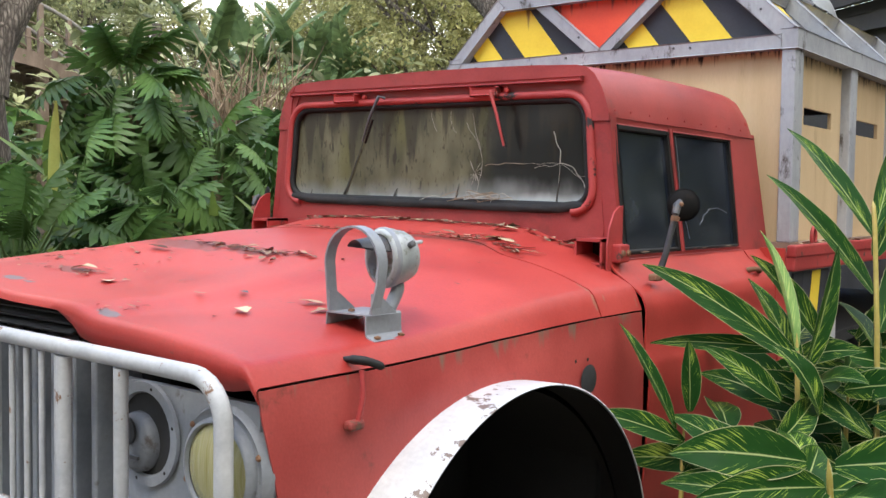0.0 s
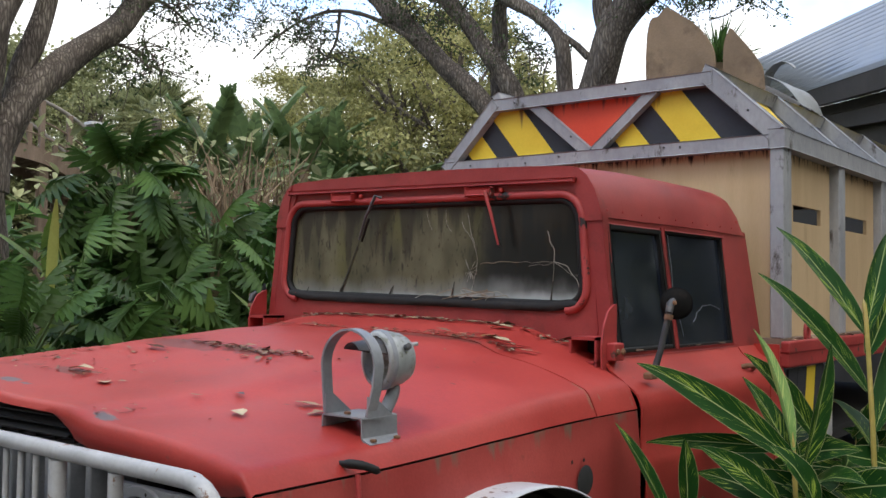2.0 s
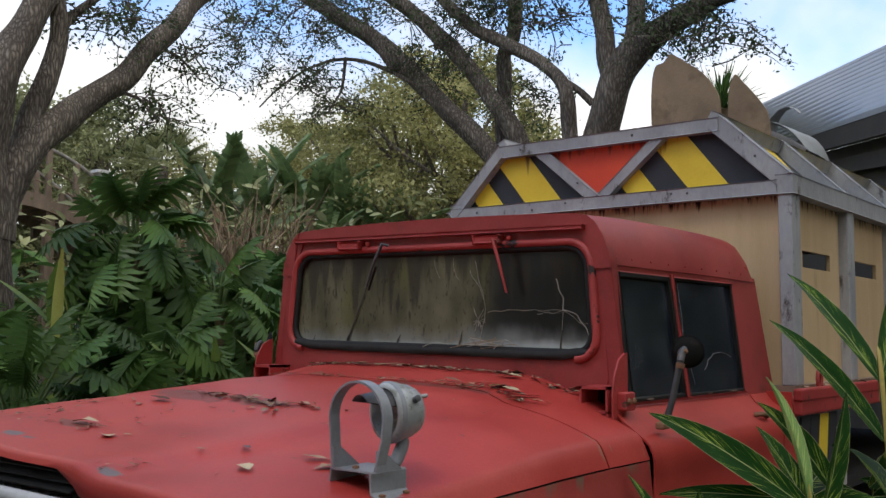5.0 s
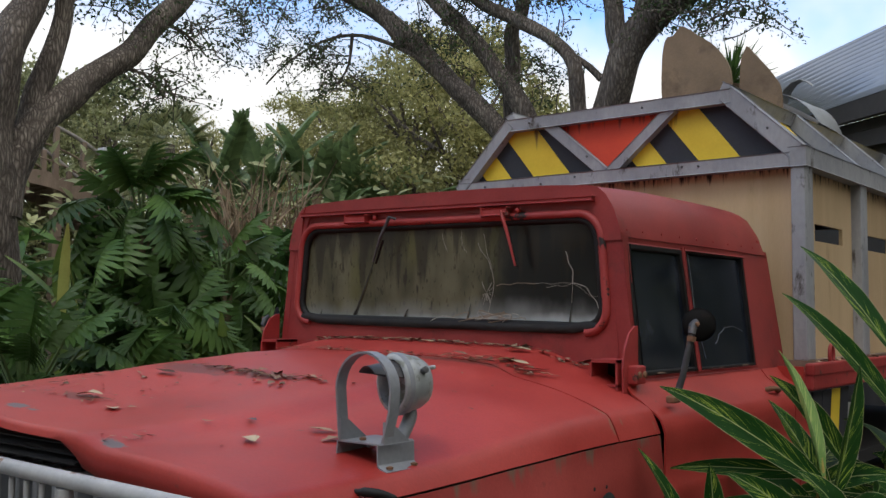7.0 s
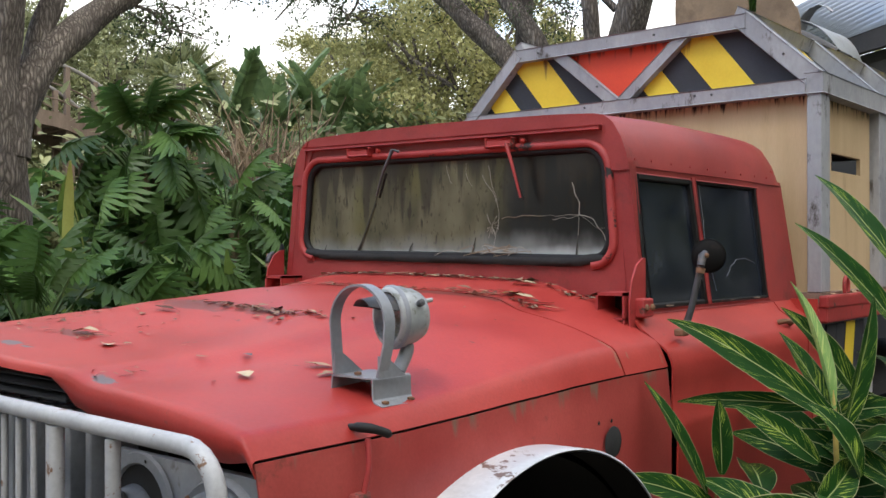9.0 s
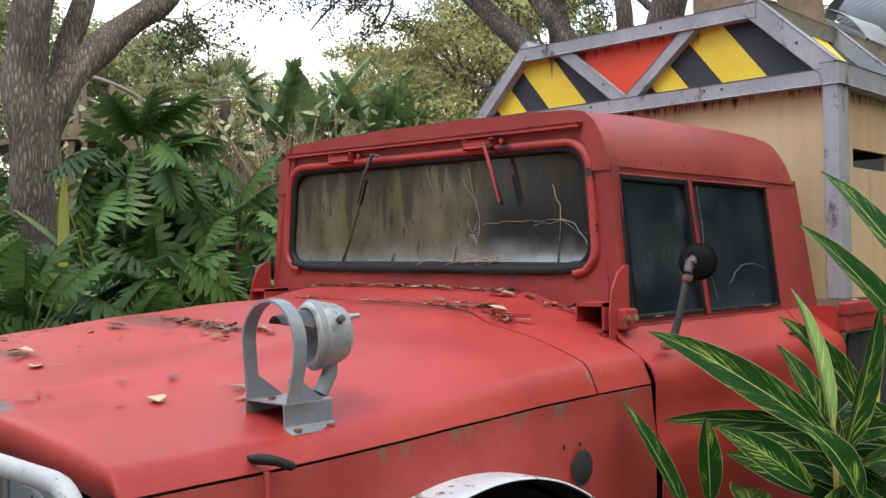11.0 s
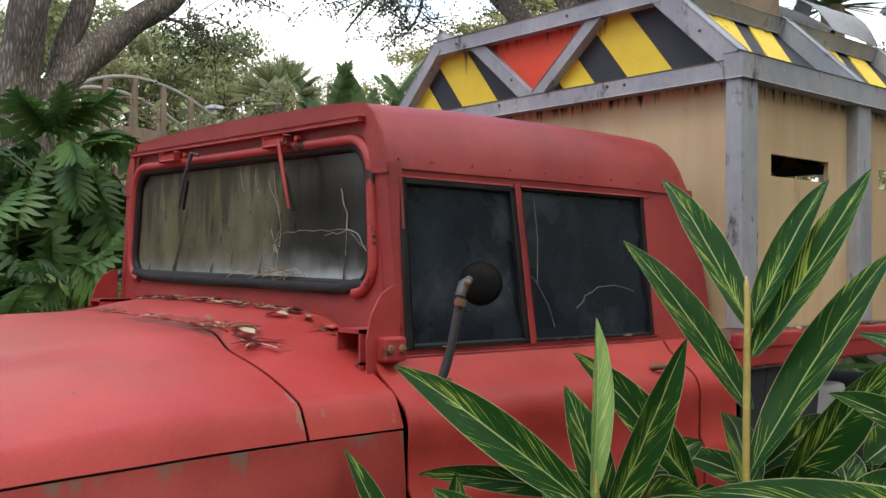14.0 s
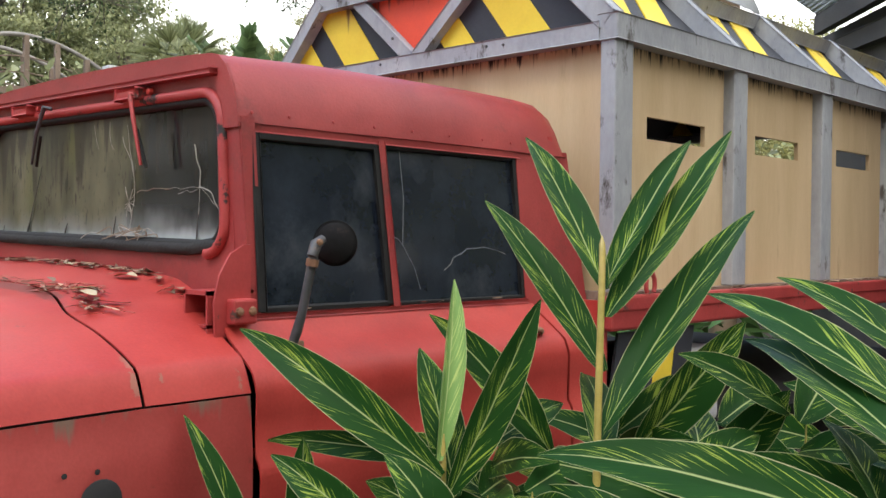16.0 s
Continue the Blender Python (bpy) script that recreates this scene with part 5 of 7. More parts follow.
for X, y, a, size, k, mat, label in (
        (-0.16, -1.36, 0.4, 0.085, 0, M_PALELEAF, "pale curled leaf on the red hood"), (0.075, -1.394, 2.6, 0.065, 1, M_PALELEAF, "pale broken leaf on the red hood"),
        (0.555, -1.355, -0.4, 0.062, 1, M_PALELEAF, "pale yellow leaf on the red hood"), (0.60, -1.204, 0.6, 0.070, 2, M_DEADLEAF, "brown curled leaf beside the lamp guard"),
        (0.69, -1.250, 1.2, 0.062, 0, M_DEADLEAF, "brown leaf against the lamp guard's foot"), (0.37, -1.342, 0.3, 0.036, 3, M_DEADLEAF, "small brown leaf on the red hood"),
        (0.42, -1.241, 0.1, 0.032, 1, M_DARKGREY, "small dark leaf on the red hood"), (-0.25, -1.04, 0.3, 0.080, 2, M_DARKLEAF, "dark brown curled leaf near the hood's edge"),
        (0.49, -0.280, 1.1, 0.075, 1, M_OCHRELEAF, "ochre dead leaf on the cowl"), (0.53, -0.262, -0.2, 0.085, 2, M_PALELEAF, "pale slim leaf on the cowl"),
        (0.43, -0.140, 0.2, 0.085, 0, M_PALELEAF, "pale leaf at the windshield's foot"), (-0.66, -0.055, 0.5, 0.080, 0, M_PALELEAF, "pale leaf at the windshield's corner"), (0.0, -0.075, 0.2, 0.05, 2, M_PALELEAF, "pale leaf at the windshield's foot")):
    tagged(part("fallen_leaf", scatter(LITTER[k], [oriented((XC + X, y, hood_z(X, y) + 0.003), (math.cos(a), math.sin(a), 0.0), 0.05, size)]), mat, None, smooth=True), label, "leaf", "fallen leaves on the hood")
rail_leaves = []
for _ in range(60):
    a = lrng.uniform(0, 6.28)
    rail_leaves.append(oriented((XC + lrng.uniform(0.935, 0.98), lrng.uniform(1.3, 3.6), 1.516), (math.cos(a), math.sin(a), 0.0), lrng.normal(0, 0.2), lrng.uniform(0.02, 0.05)))
for y in (0.56, 0.62, 0.83, 0.12):
    rail_leaves.append(oriented((XC + 0.846, y, 1.512), (math.cos(y * 9), math.sin(y * 9), 0.2), 0.3, 0.035))
tagged(part("dead_leaves", scatter(LITTER[2], rail_leaves), M_DEADLEAF, None, smooth=True), "dry leaves lying along the bed rail", "leaves", kind="stuff")

# cracks and dry tendrils on the windshield
SX, SZ = 0.600, 1.816
for r, mat, pts in ((0.0024, M_CRACK, ((SX, SZ), (0.592, 1.86), (0.578, 1.895), (0.570, 1.923))), (0.0020, M_CRACK, ((SX, SZ), (0.632, 1.806), (0.662, 1.786), (0.695, 1.735), (0.712, 1.690))), (0.0010, M_CRACK, ((SX, SZ), (0.594, 1.765), (0.588, 1.70))),
                    (0.0008, M_CRACK, ((SX, SZ), (0.655, 1.775), (0.70, 1.768))), (0.0009, M_CRACK, ((SX, SZ), (0.56, 1.800), (0.530, 1.803), (0.495, 1.798))), (0.0020, M_OLDTAPE, ((0.281, 1.803), (0.34, 1.808), (0.40, 1.812), (0.452, 1.812))), (0.0008, M_CRACK, ((0.452, 1.812), (0.52, 1.810), (SX, SZ))),
                    (0.0012, M_CRACK, ((0.222, 1.99), (0.236, 1.93), (0.258, 1.87), (0.268, 1.82), (0.262, 1.76), (0.246, 1.70))), (0.0012, M_CRACK, ((0.200, 1.955), (0.215, 1.925), (0.240, 1.90), (0.256, 1.86))), (0.0009, M_CRACK, ((0.03, 2.0), (0.04, 1.96), (0.055, 1.93))), (0.0007, M_CRACK, ((0.12, 2.0), (0.125, 1.95), (0.15, 1.92)))):
    c = curve_pts([ws(x, z, 0.010) for x, z in pts], 5)
    c = [p + Vector((0.005 * noise.noise(p * 30), 0, 0.005 * noise.noise(p * 30 + Vector((5, 0, 0))))) for p in c]
    part("glass_crack", add_tube(bmesh.new(), c, r * 0.65, 5), mat, truck, "pale branching crack")
# painted wiper shadow, then dark runs where film came away along the lower edge
for w, pts in ((0.010, ((-0.318, 1.890), (-0.350, 1.82), (-0.385, 1.745), (-0.412, 1.685))), (0.014, ((-0.400, 1.715), (-0.412, 1.695), (-0.418, 1.676))), (0.011, ((-0.132, 1.712), (-0.143, 1.695), (-0.150, 1.676))), (0.008, ((0.168, 1.735), (0.160, 1.705), (0.152, 1.676))), (0.007, ((0.594, 1.745), (0.590, 1.71), (0.588, 1.676))), (0.006, ((-0.60, 1.70), (-0.61, 1.676)))):
    n = len(pts)
    part("dirt_run", sheet([[ws(x - w * (0.25 + 0.75 * i / (n - 1)) * 0.5, z, 0.0085), ws(x + w * (0.25 + 0.75 * i / (n - 1)) * 0.5, z, 0.0085)] for i, (x, z) in enumerate(pts)], 0.001), M_GRIMESHADOW, truck, "dark strip on the glass, dirt runs and the wiper's shadow")
trng = np.random.default_rng(6)
for i in range(16):
    a = trng.uniform(0, 6.28)
    r0, r1 = trng.uniform(0.0, 0.02), trng.uniform(0.02, 0.06)
    part("glass_crack", add_tube(bmesh.new(), [ws(0.238 + r0 * math.cos(a) * 0.7, 1.775 + r0 * math.sin(a), 0.010), ws(0.238 + r1 * math.cos(a) * 0.6, 1.775 + r1 * math.sin(a), 0.010)], 0.0007, 4), M_CRACK, truck)
for i in range(14):
    x = trng.normal(0.32, 0.09)
    c = [ws(x, 1.678, 0.004), ws(x + trng.normal(0, 0.04), 1.683 + trng.uniform(0, 0.030), -0.006), ws(x + trng.normal(0, 0.10), 1.668 + trng.uniform(0, 0.02), -0.010)]
    part("dry_tendril", add_tube(bmesh.new(), curve_pts(c, 4), 0.0011, 5), M_DRY if i % 3 else M_CRACK, truck)
for y0, z0, y1, z1 in ((0.52, 1.93, 0.505, 1.67), (0.505, 1.67, 0.56, 1.55), (0.505, 1.67, 0.46, 1.70), (0.66, 1.60, 0.70, 1.635), (0.70, 1.635, 0.76, 1.66), (0.76, 1.66, 0.84, 1.665), (0.84, 1.665, 0.93, 1.645), (0.09, 1.64, 0.14, 1.66), (0.14, 1.66, 0.17, 1.69), (0.36, 1.90, 0.345, 1.80), (0.345, 1.80, 0.37, 1.74), (0.20, 1.56, 0.26, 1.575)):
    t0, t1 = (z0 - 1.505) / 0.46, (z1 - 1.505) / 0.46
    part("glass_crack", add_tube(bmesh.new(), [(XC + 0.842 - 0.06 * t0 - 0.0155, y0, z0), (XC + 0.842 - 0.06 * (t0 + t1) / 2 - 0.0155, (y0 + y1) / 2 + 0.01, (z0 + z1) / 2), (XC + 0.842 - 0.06 * t1 - 0.0155, y1, z1)], 0.0013, 5), M_HAIRCRACK, truck)

# ---- the crate on the truck's bed ----
crate = thing("animal_crate", "tan transport crate with grey timber frame and hazard stripes", "crate")
BX0, BX1, BY0, BZ0, EAVE, RIDGE = -1.075, 0.775, 1.325, 1.52, 2.385, 2.715
RX0, RX1 = -0.735, 0.425
PITCH, BAYS = 0.795, 4
BY1 = BY0 + PITCH * BAYS + 0.10


def beam(name, a, b, w, h, up=(0, 0, 1), mat=None, label=""):
    return part(name, add_beam(bmesh.new(), a, b, w, h, up), mat or M_GREY, crate, label)


for i in range(BAYS + 1):
    y = BY0 + 0.052 + PITCH * i
    for x in (BX0 + 0.03, BX1 - 0.03):
        beam("post", (x, y, BZ0), (x, y, EAVE), 0.06, 0.105, up=(0, 1, 0))
for x in (BX0 + 0.03, BX1 - 0.028):
    beam("eave_beam", (x, BY0 - 0.004, EAVE + 0.0), (x, BY1, EAVE + 0.0), 0.075, 0.085)
beam("front_rail", (BX0 + 0.0, BY0 + 0.025, EAVE - 0.01), (BX1 - 0.062, BY0 + 0.025, EAVE - 0.01), 0.06, 0.062)
beam("front_top_rail", (RX0 - 0.03, BY0 + 0.025, RIDGE - 0.03), (RX1 + 0.03, BY0 + 0.025, RIDGE - 0.03), 0.06, 0.062)
for sx, a, b in ((-1, (BX0 - 0.0, EAVE - 0.02), (RX0 - 0.01, RIDGE - 0.02)), (1, (BX1 - 0.035, EAVE + 0.026), (RX1 + 0.01, RIDGE - 0.02))):
    beam("end_rafter", (a[0], BY0 + 0.022, a[1]), (b[0], BY0 + 0.022, b[1]), 0.055, 0.075 if sx > 0 else 0.06, up=(-sx * 0.4, 0, 1))
VX = -0.175
beam("brace", (VX - 0.018, BY0 + 0.024, EAVE + 0.012), (-0.515, BY0 + 0.024, RIDGE - 0.048), 0.044, 0.05, up=(1, 0, 1))
beam("brace", (VX + 0.018, BY0 + 0.0235, EAVE + 0.012), (0.165, BY0 + 0.0235, RIDGE - 0.048), 0.044, 0.05, up=(-1, 0, 1))


def prism(pts, y0, y1):
    """A flat board with the outline pts (x, z), from y0 to y1."""
    bm = bmesh.new()
    f = bm.faces.new([bm.verts.new((x, y0, z)) for x, z in pts])
    r = bmesh.ops.extrude_face_region(bm, geom=[f])
    for v in r["geom"]:
        if isinstance(v, bmesh.types.BMVert):
            v.co.y = y1
    return bm


def clip_poly(poly, n, d):
    """Keep of a polygon what lies at n.p <= d."""
    out = []
    for i, p in enumerate(poly):
        q = poly[(i + 1) % len(poly)]
        a, b = n[0] * p[0] + n[1] * p[1] - d, n[0] * q[0] + n[1] * q[1] - d
        if a <= 0:
            out.append(p)
        if a * b < 0:
            t = a / (a - b)
            out.append((p[0] + (q[0] - p[0]) * t, p[1] + (q[1] - p[1]) * t))
    return out


yb = BY0 + 0.045
part("gable_board", prism([(BX0 + 0.02, EAVE), (BX1 - 0.03, EAVE), (RX1, RIDGE - 0.02), (RX0, RIDGE - 0.02)], yb, yb + 0.015), M_NAVY, crate, "black hazard board")
part("red_triangle", prism([(VX, EAVE + 0.0), (0.155, RIDGE - 0.05), (-0.505, RIDGE - 0.05)], yb - 0.006, yb - 0.001), M_ORANGE, crate, "bright red triangle")
left = [(BX0 + 0.03, EAVE), (VX - 0.03, EAVE), (-0.53, RIDGE - 0.04), (RX0, RIDGE - 0.04)]
right = [(VX + 0.03, EAVE), (BX1 - 0.05, EAVE), (RX1 - 0.01, RIDGE - 0.04), (0.18, RIDGE - 0.04)]
SL = 0.80        # stripes lean: x falls as z rises


def stripe(region, x0, x1, mat=M_YELLOW):
    p = clip_poly(region, (1, SL), x1 + SL * EAVE)
    p = clip_poly(p, (-1, -SL), -(x0 + SL * EAVE)) if p else p
    if len(p) > 2:
        part("yellow_stripe", prism(p, yb - 0.006, yb - 0.001), mat, crate)


stripe(left, -0.90, -0.74)
stripe(left, -0.60, -0.385)
stripe(right, -0.01, 0.145)
stripe(right, 0.305, 0.50)
part("front_panel", boxed(BX0 + 0.05, BX1 - 0.05, BY0 + 0.05, BY0 + 0.07, BZ0, EAVE), M_TAN, crate, "tan board with black drip stains")
# the back end stands open under a striped gable
part("back_gable", prism([(BX0 + 0.02, EAVE), (BX1 - 0.03, EAVE), (RX1, RIDGE - 0.02), (RX0, RIDGE - 0.02)], BY1 - 0.06, BY1 - 0.045), M_NAVY, crate, "black hazard board")
beam("back_rail", (BX0, BY1 - 0.03, EAVE - 0.01), (BX1 - 0.062, BY1 - 0.03, EAVE - 0.01), 0.06, 0.062)
for k in range(6):
    x = BX0 + 0.12 + 0.29 * k
    part("yellow_stripe", prism([(x, EAVE + 0.01), (x + 0.15, EAVE + 0.01), (x + 0.06, EAVE + 0.13), (x - 0.09 if k else x, EAVE + 0.13)], BY1 - 0.068, BY1 - 0.062), M_YELLOW, crate)
# side panels, each with a slot cut through
for x in (BX0 + 0.045, BX1 - 0.065):
    for i in range(BAYS):
        y0, y1 = BY0 + 0.10 + PITCH * i, BY0 + PITCH * (i + 1) + 0.005
        s0, s1, z0, z1 = y0 + 0.160, y0 + 0.555, 2.040, 2.117
        bm = bmesh.new()
        for a, b, c, d in ((y0, s0, BZ0, EAVE), (s1, y1, BZ0, EAVE), (s0, s1, BZ0, z0), (s0, s1, z1, EAVE)):
            add_box(bm, x, x + 0.018, a, b, c, d)
        bmesh.ops.remove_doubles(bm, verts=bm.verts, dist=0.0005)
        part("side_panel", bm, M_TAN, crate, "tan side board with a narrow slot")
part("crate_floor", boxed(BX0, BX1, BY0, BY1, BZ0 - 0.04, BZ0), M_TIMBER, crate)
# roof: rafters, ridge rails and striped boards
for sx, ex, rx in ((1, BX1 - 0.03, RX1), (-1, BX0 + 0.03, RX0)):
    for i in range(1, BAYS + 1):
        y = BY0 + 0.052 + PITCH * i
        beam("rafter", (ex, y, EAVE + 0.02), (rx, y, RIDGE), 0.045, 0.07, up=(sx, 0, 1))
    beam("ridge_rail", (rx, BY0, RIDGE), (rx, BY1, RIDGE), 0.045, 0.065, up=(sx, 0, 2))
    for i in range(BAYS):
        y0, y1 = BY0 + 0.075 + PITCH * i, BY0 + 0.03 + PITCH * (i + 1)
        def rp(y, t, d, ex=ex, rx=rx, sx=sx):
            return (ex + (rx - ex) * t - sx * d * 0.7, y, EAVE + 0.02 + (RIDGE - EAVE - 0.02) * t - d * 0.7)
        def board(name, poly, d0, d1, mat, rp=rp):
            bm = bmesh.new()
            n = len(poly)
            a = [bm.verts.new(rp(y, t, d0)) for y, t in poly]
            b = [bm.verts.new(rp(y, t, d1)) for y, t in poly]
            bm.faces.new(a)
            bm.faces.new(b[::-1])
            for k in range(n):
                bm.faces.new((a[k], b[k], b[(k + 1) % n], a[(k + 1) % n]))
            part(name, bm, mat, crate)
        reg = [(y0, 0.0), (y1, 0.0), (y1, 1.0), (y0, 1.0)]
        board("roof_board", reg, 0.034, 0.046, M_NAVY)
        for u in (0.0, 0.27):
            p = clip_poly(clip_poly(reg, (1, -0.27), y0 + u + 0.165), (-1, 0.27), -(y0 + u))
            if len(p) > 2:
                board("yellow_stripe", p, 0.028, 0.0335, M_YELLOW)
    part("roof_deck", boxed(*sorted((rx, -0.155)), BY0 + 0.05, BY1 - 0.05, RIDGE - 0.06, RIDGE - 0.045), M_NAVY, crate)
# truck bed under the crate
part("bed_side", boxed(XC - 0.98, XC + 0.98, 1.245, 4.75, 1.40, 1.475, 0.01), M_REDOLD, truck, "red bed rail")
part("bed_rail", boxed(XC + 0.945, XC + 0.985, 1.24, 4.75, 1.46, 1.512, 0.008), M_REDOLD, truck)
part("bed_rail", boxed(XC - 0.985, XC - 0.945, 1.24, 4.75, 1.46, 1.512, 0.008), M_REDOLD, truck)
part("bed_floor", boxed(XC - 0.9, XC + 0.9, 1.24, 4.75, 1.0, 1.06), M_DARK, truck)
part("bed_headboard", boxed(XC - 0.95, XC + 0.95, 1.24, 1.275, 0.9, 1.46, 0.01), M_REDOLD, truck)
part("chassis", boxed(XC - 0.42, XC + 0.42, -1.55, 4.6, 0.55, 0.72, 0.01), M_DARK, truck)
bolt = part("bolt", sheet([[(0.006 * math.cos(radians(a)) * r, -d, 0.006 * math.sin(radians(a)) * r) for a in range(0, 361, 45)] for d, r in ((0, 1), (0.004, 0.9), (0.005, 0.0))]), M_DARKGREY, crate, "dark bolt head")
bolt.matrix_basis = pose(-0.9, BY0 - 0.006, EAVE - 0.01)
for x, z in ((-0.55, EAVE - 0.02), (-0.35, EAVE), (0.22, EAVE), (0.30, EAVE - 0.004), (-0.62, RIDGE - 0.03), (0.02, RIDGE - 0.03), (-0.28, 2.48), (0.62, 2.52)):
    o = bolt.copy()
    scene.collection.objects.link(o)
    o.matrix_basis = pose(x, BY0 - 0.0055, z)

# ---- things on top of the crate ----
def plate_fin(name, pts, y, bend, label, lean=0.0):
    """A cut-out board with a smooth outline, a little bent."""
    c = curve_pts([(x, y, z) for x, z in pts], 5, closed=True)
    bm = bmesh.new()
    zm = min(p.z for p in c)
    f = bm.faces.new([bm.verts.new((p.x, p.y + bend * (p.z - zm) ** 2 + lean * (p.z - zm), p.z)) for p in c])
    bmesh.ops.triangulate(bm, faces=[f])
    thicken(bm, 0.018)
    return tagged(part(name, bm, M_BROWN, None), label, "cut-out")


plate_fin("plywood_fin", [(-0.30, 2.66), (-0.345, 2.85), (-0.362, 3.0), (-0.36, 3.19), (-0.338, 3.295), (-0.29, 3.312), (-0.245, 3.355), (-0.20, 3.335), (-0.15, 3.295), (-0.07, 3.235), (-0.01, 3.17), (0.045, 3.08), (0.062, 2.98), (0.055, 2.85), (0.0, 2.66)], 2.3, 0.05, "rounded brown plywood fin standing on the crate")
plate_fin("plywood_fin", [(0.10, 2.66), (0.105, 2.9), (0.112, 3.08), (0.135, 3.15), (0.152, 3.17), (0.185, 3.13), (0.247, 3.055), (0.30, 2.98), (0.33, 2.92), (0.34, 2.8), (0.32, 2.66)], 2.3, 0.03, "pointed brown plywood fin standing on the crate")
# torn metal sheets lying on the roof
rows = []
for i in range(9):
    u = i / 8
    a, b = Vector((0.225, 2.53, 2.945)).lerp(Vector((0.30, 2.95, 2.925)), u), Vector((0.435, 2.58, 2.765)).lerp(Vector((0.425, 3.02, 2.76)), u)
    rows.append([tuple(a.lerp(b, k / 6) + Vector((0.4, 0, 0.9)) * (0.035 * math.sin(math.pi * k / 6) + 0.010 * noise.noise(Vector((u * 5, k, 0))))) for k in range(7)])
tagged(part("metal_sheet", sheet(rows, 0.003), M_SHEET, None, smooth=True), "bent pale grey metal sheet on the crate's roof", "sheet metal")
rows = []
for i in range(9):
    p = Vector((0.175, 2.46, 2.86)).lerp(Vector((0.44, 2.56, 2.735)), i / 8)
    r = 0.055 - 0.03 * (i / 8) ** 3
    rows.append([tuple(p + Vector((0.25 * math.sin(radians(a)), -math.cos(radians(a)), math.sin(radians(a)))) * r) for a in range(-30, 171, 20)])
tagged(part("metal_strip", sheet(rows, 0.003), M_DARKGREY, None, smooth=True), "dark curled metal strip on the crate's roof", "sheet metal")
rows = []
for x, z, w in ((0.10, 2.86, 0.09), (0.13, 2.95, 0.08), (0.165, 3.02, 0.07), (0.205, 3.06, 0.055), (0.25, 3.075, 0.04), (0.285, 3.06, 0.028), (0.315, 3.03, 0.012)):
    rows.append([(x, 2.86 - w, z), (x, 2.86 + w, z + 0.01)])
tagged(part("metal_curl", sheet(rows, 0.003), M_SHEET, None, smooth=True), "torn metal tongue curling up from the roof", "sheet metal")
# palm behind the fins
pp = thing("small_palm", "spiky palm head behind the fins", "palm")
prng = np.random.default_rng(2)
part("trunk", add_tube(bmesh.new(), [(-1.95, 7.1, 0.0), (-1.93, 7.1, 4.15)], [0.14, 0.11], 8), M_DRY, pp, smooth=True)
pm = []
for i in range(150):
    a, e = prng.uniform(0, 6.28), prng.uniform(-0.2, 1.4)
    pm.append(oriented((-1.93, 7.1, 4.15), (math.cos(a) * math.cos(e), math.sin(a) * math.cos(e), math.sin(e)), prng.uniform(-1, 1), prng.uniform(0.35, 0.55)))
tagged(part("fronds", scatter(blade(4, 0.022, 0.1, 0.3), pm), M_LEAF, pp), kind="stuff")

# ---- open-sided building with a ribbed metal roof ----
hall = thing("pavilion", "open timber pavilion under a ribbed metal roof", "building")
RA, RB, RC, RD = Vector((-2.35, 8.91, 4.49)), Vector((0.9, 5.75, 4.39)), Vector((-1.56, 8.23, 3.92)), Vector((1.35, 3.65, 3.31))
n = 13
rows = []
for i in range(n + 1):
    u = i / n
    for du, h in ((0.0, 0.0), (0.74, 0.0), (0.80, 0.055), (0.88, 0.055), (0.95, 0.0)):
        q = min(1.0, u + du / n)
        a, b = RA.lerp(RC, q), RB.lerp(RD, q)
        rows.append([tuple(a + Vector((0, 0, h))), tuple(b + Vector((0, 0, h)))])
part("roof", sheet(rows, 0.01), M_TIN, hall, "pale ribbed metal roofing")
part("fascia", add_beam(bmesh.new(), RC + Vector((0, 0, -0.09)), RD + Vector((0, 0, -0.09)), 0.08, 0.18), M_DARKWOOD, hall)
part("lower_fascia", add_beam(bmesh.new(), RC + Vector((0.05, 0.15, -0.33)), RD + Vector((0.05, 0.15, -0.33)), 0.08, 0.14), M_DARKWOOD, hall)
part("soffit", sheet([[tuple(RC + Vector((0, 0.1, -0.42))), tuple(RD + Vector((0, 0.1, -0.42)))], [tuple(RC + Vector((0.8, 1.2, -0.3))), tuple(RD + Vector((3.0, 4, -0.3)))]], 0.03), M_DARKWOOD, hall)
away = Vector((-0.15, 0.5, 0))
E0, E1 = RC + (RC - RD) * 0.25 + away, RD + (RD - RC) * 0.15 + away
# wall added to fill the shaded opening below the eave with dark
part("back_wall", sheet([[(E0.x, E0.y, 0.0), (E1.x, E1.y, 0.0)], [(E0.x, E0.y, E0.z - 0.1), (E1.x, E1.y, E1.z - 0.1)]], 0.05), M_DARKWOOD, hall, "dark wall in place of the shade under the roof")
for q in (0.25, 0.6, 0.95):
    p = RC.lerp(RD, q)
    part("post", add_beam(bmesh.new(), (p.x + 0.15, p.y + 0.5, 0.0), (p.x + 0.15, p.y + 0.5, p.z - 0.35), 0.14, 0.14, up=(0, 1, 0)), M_DARKWOOD, hall)

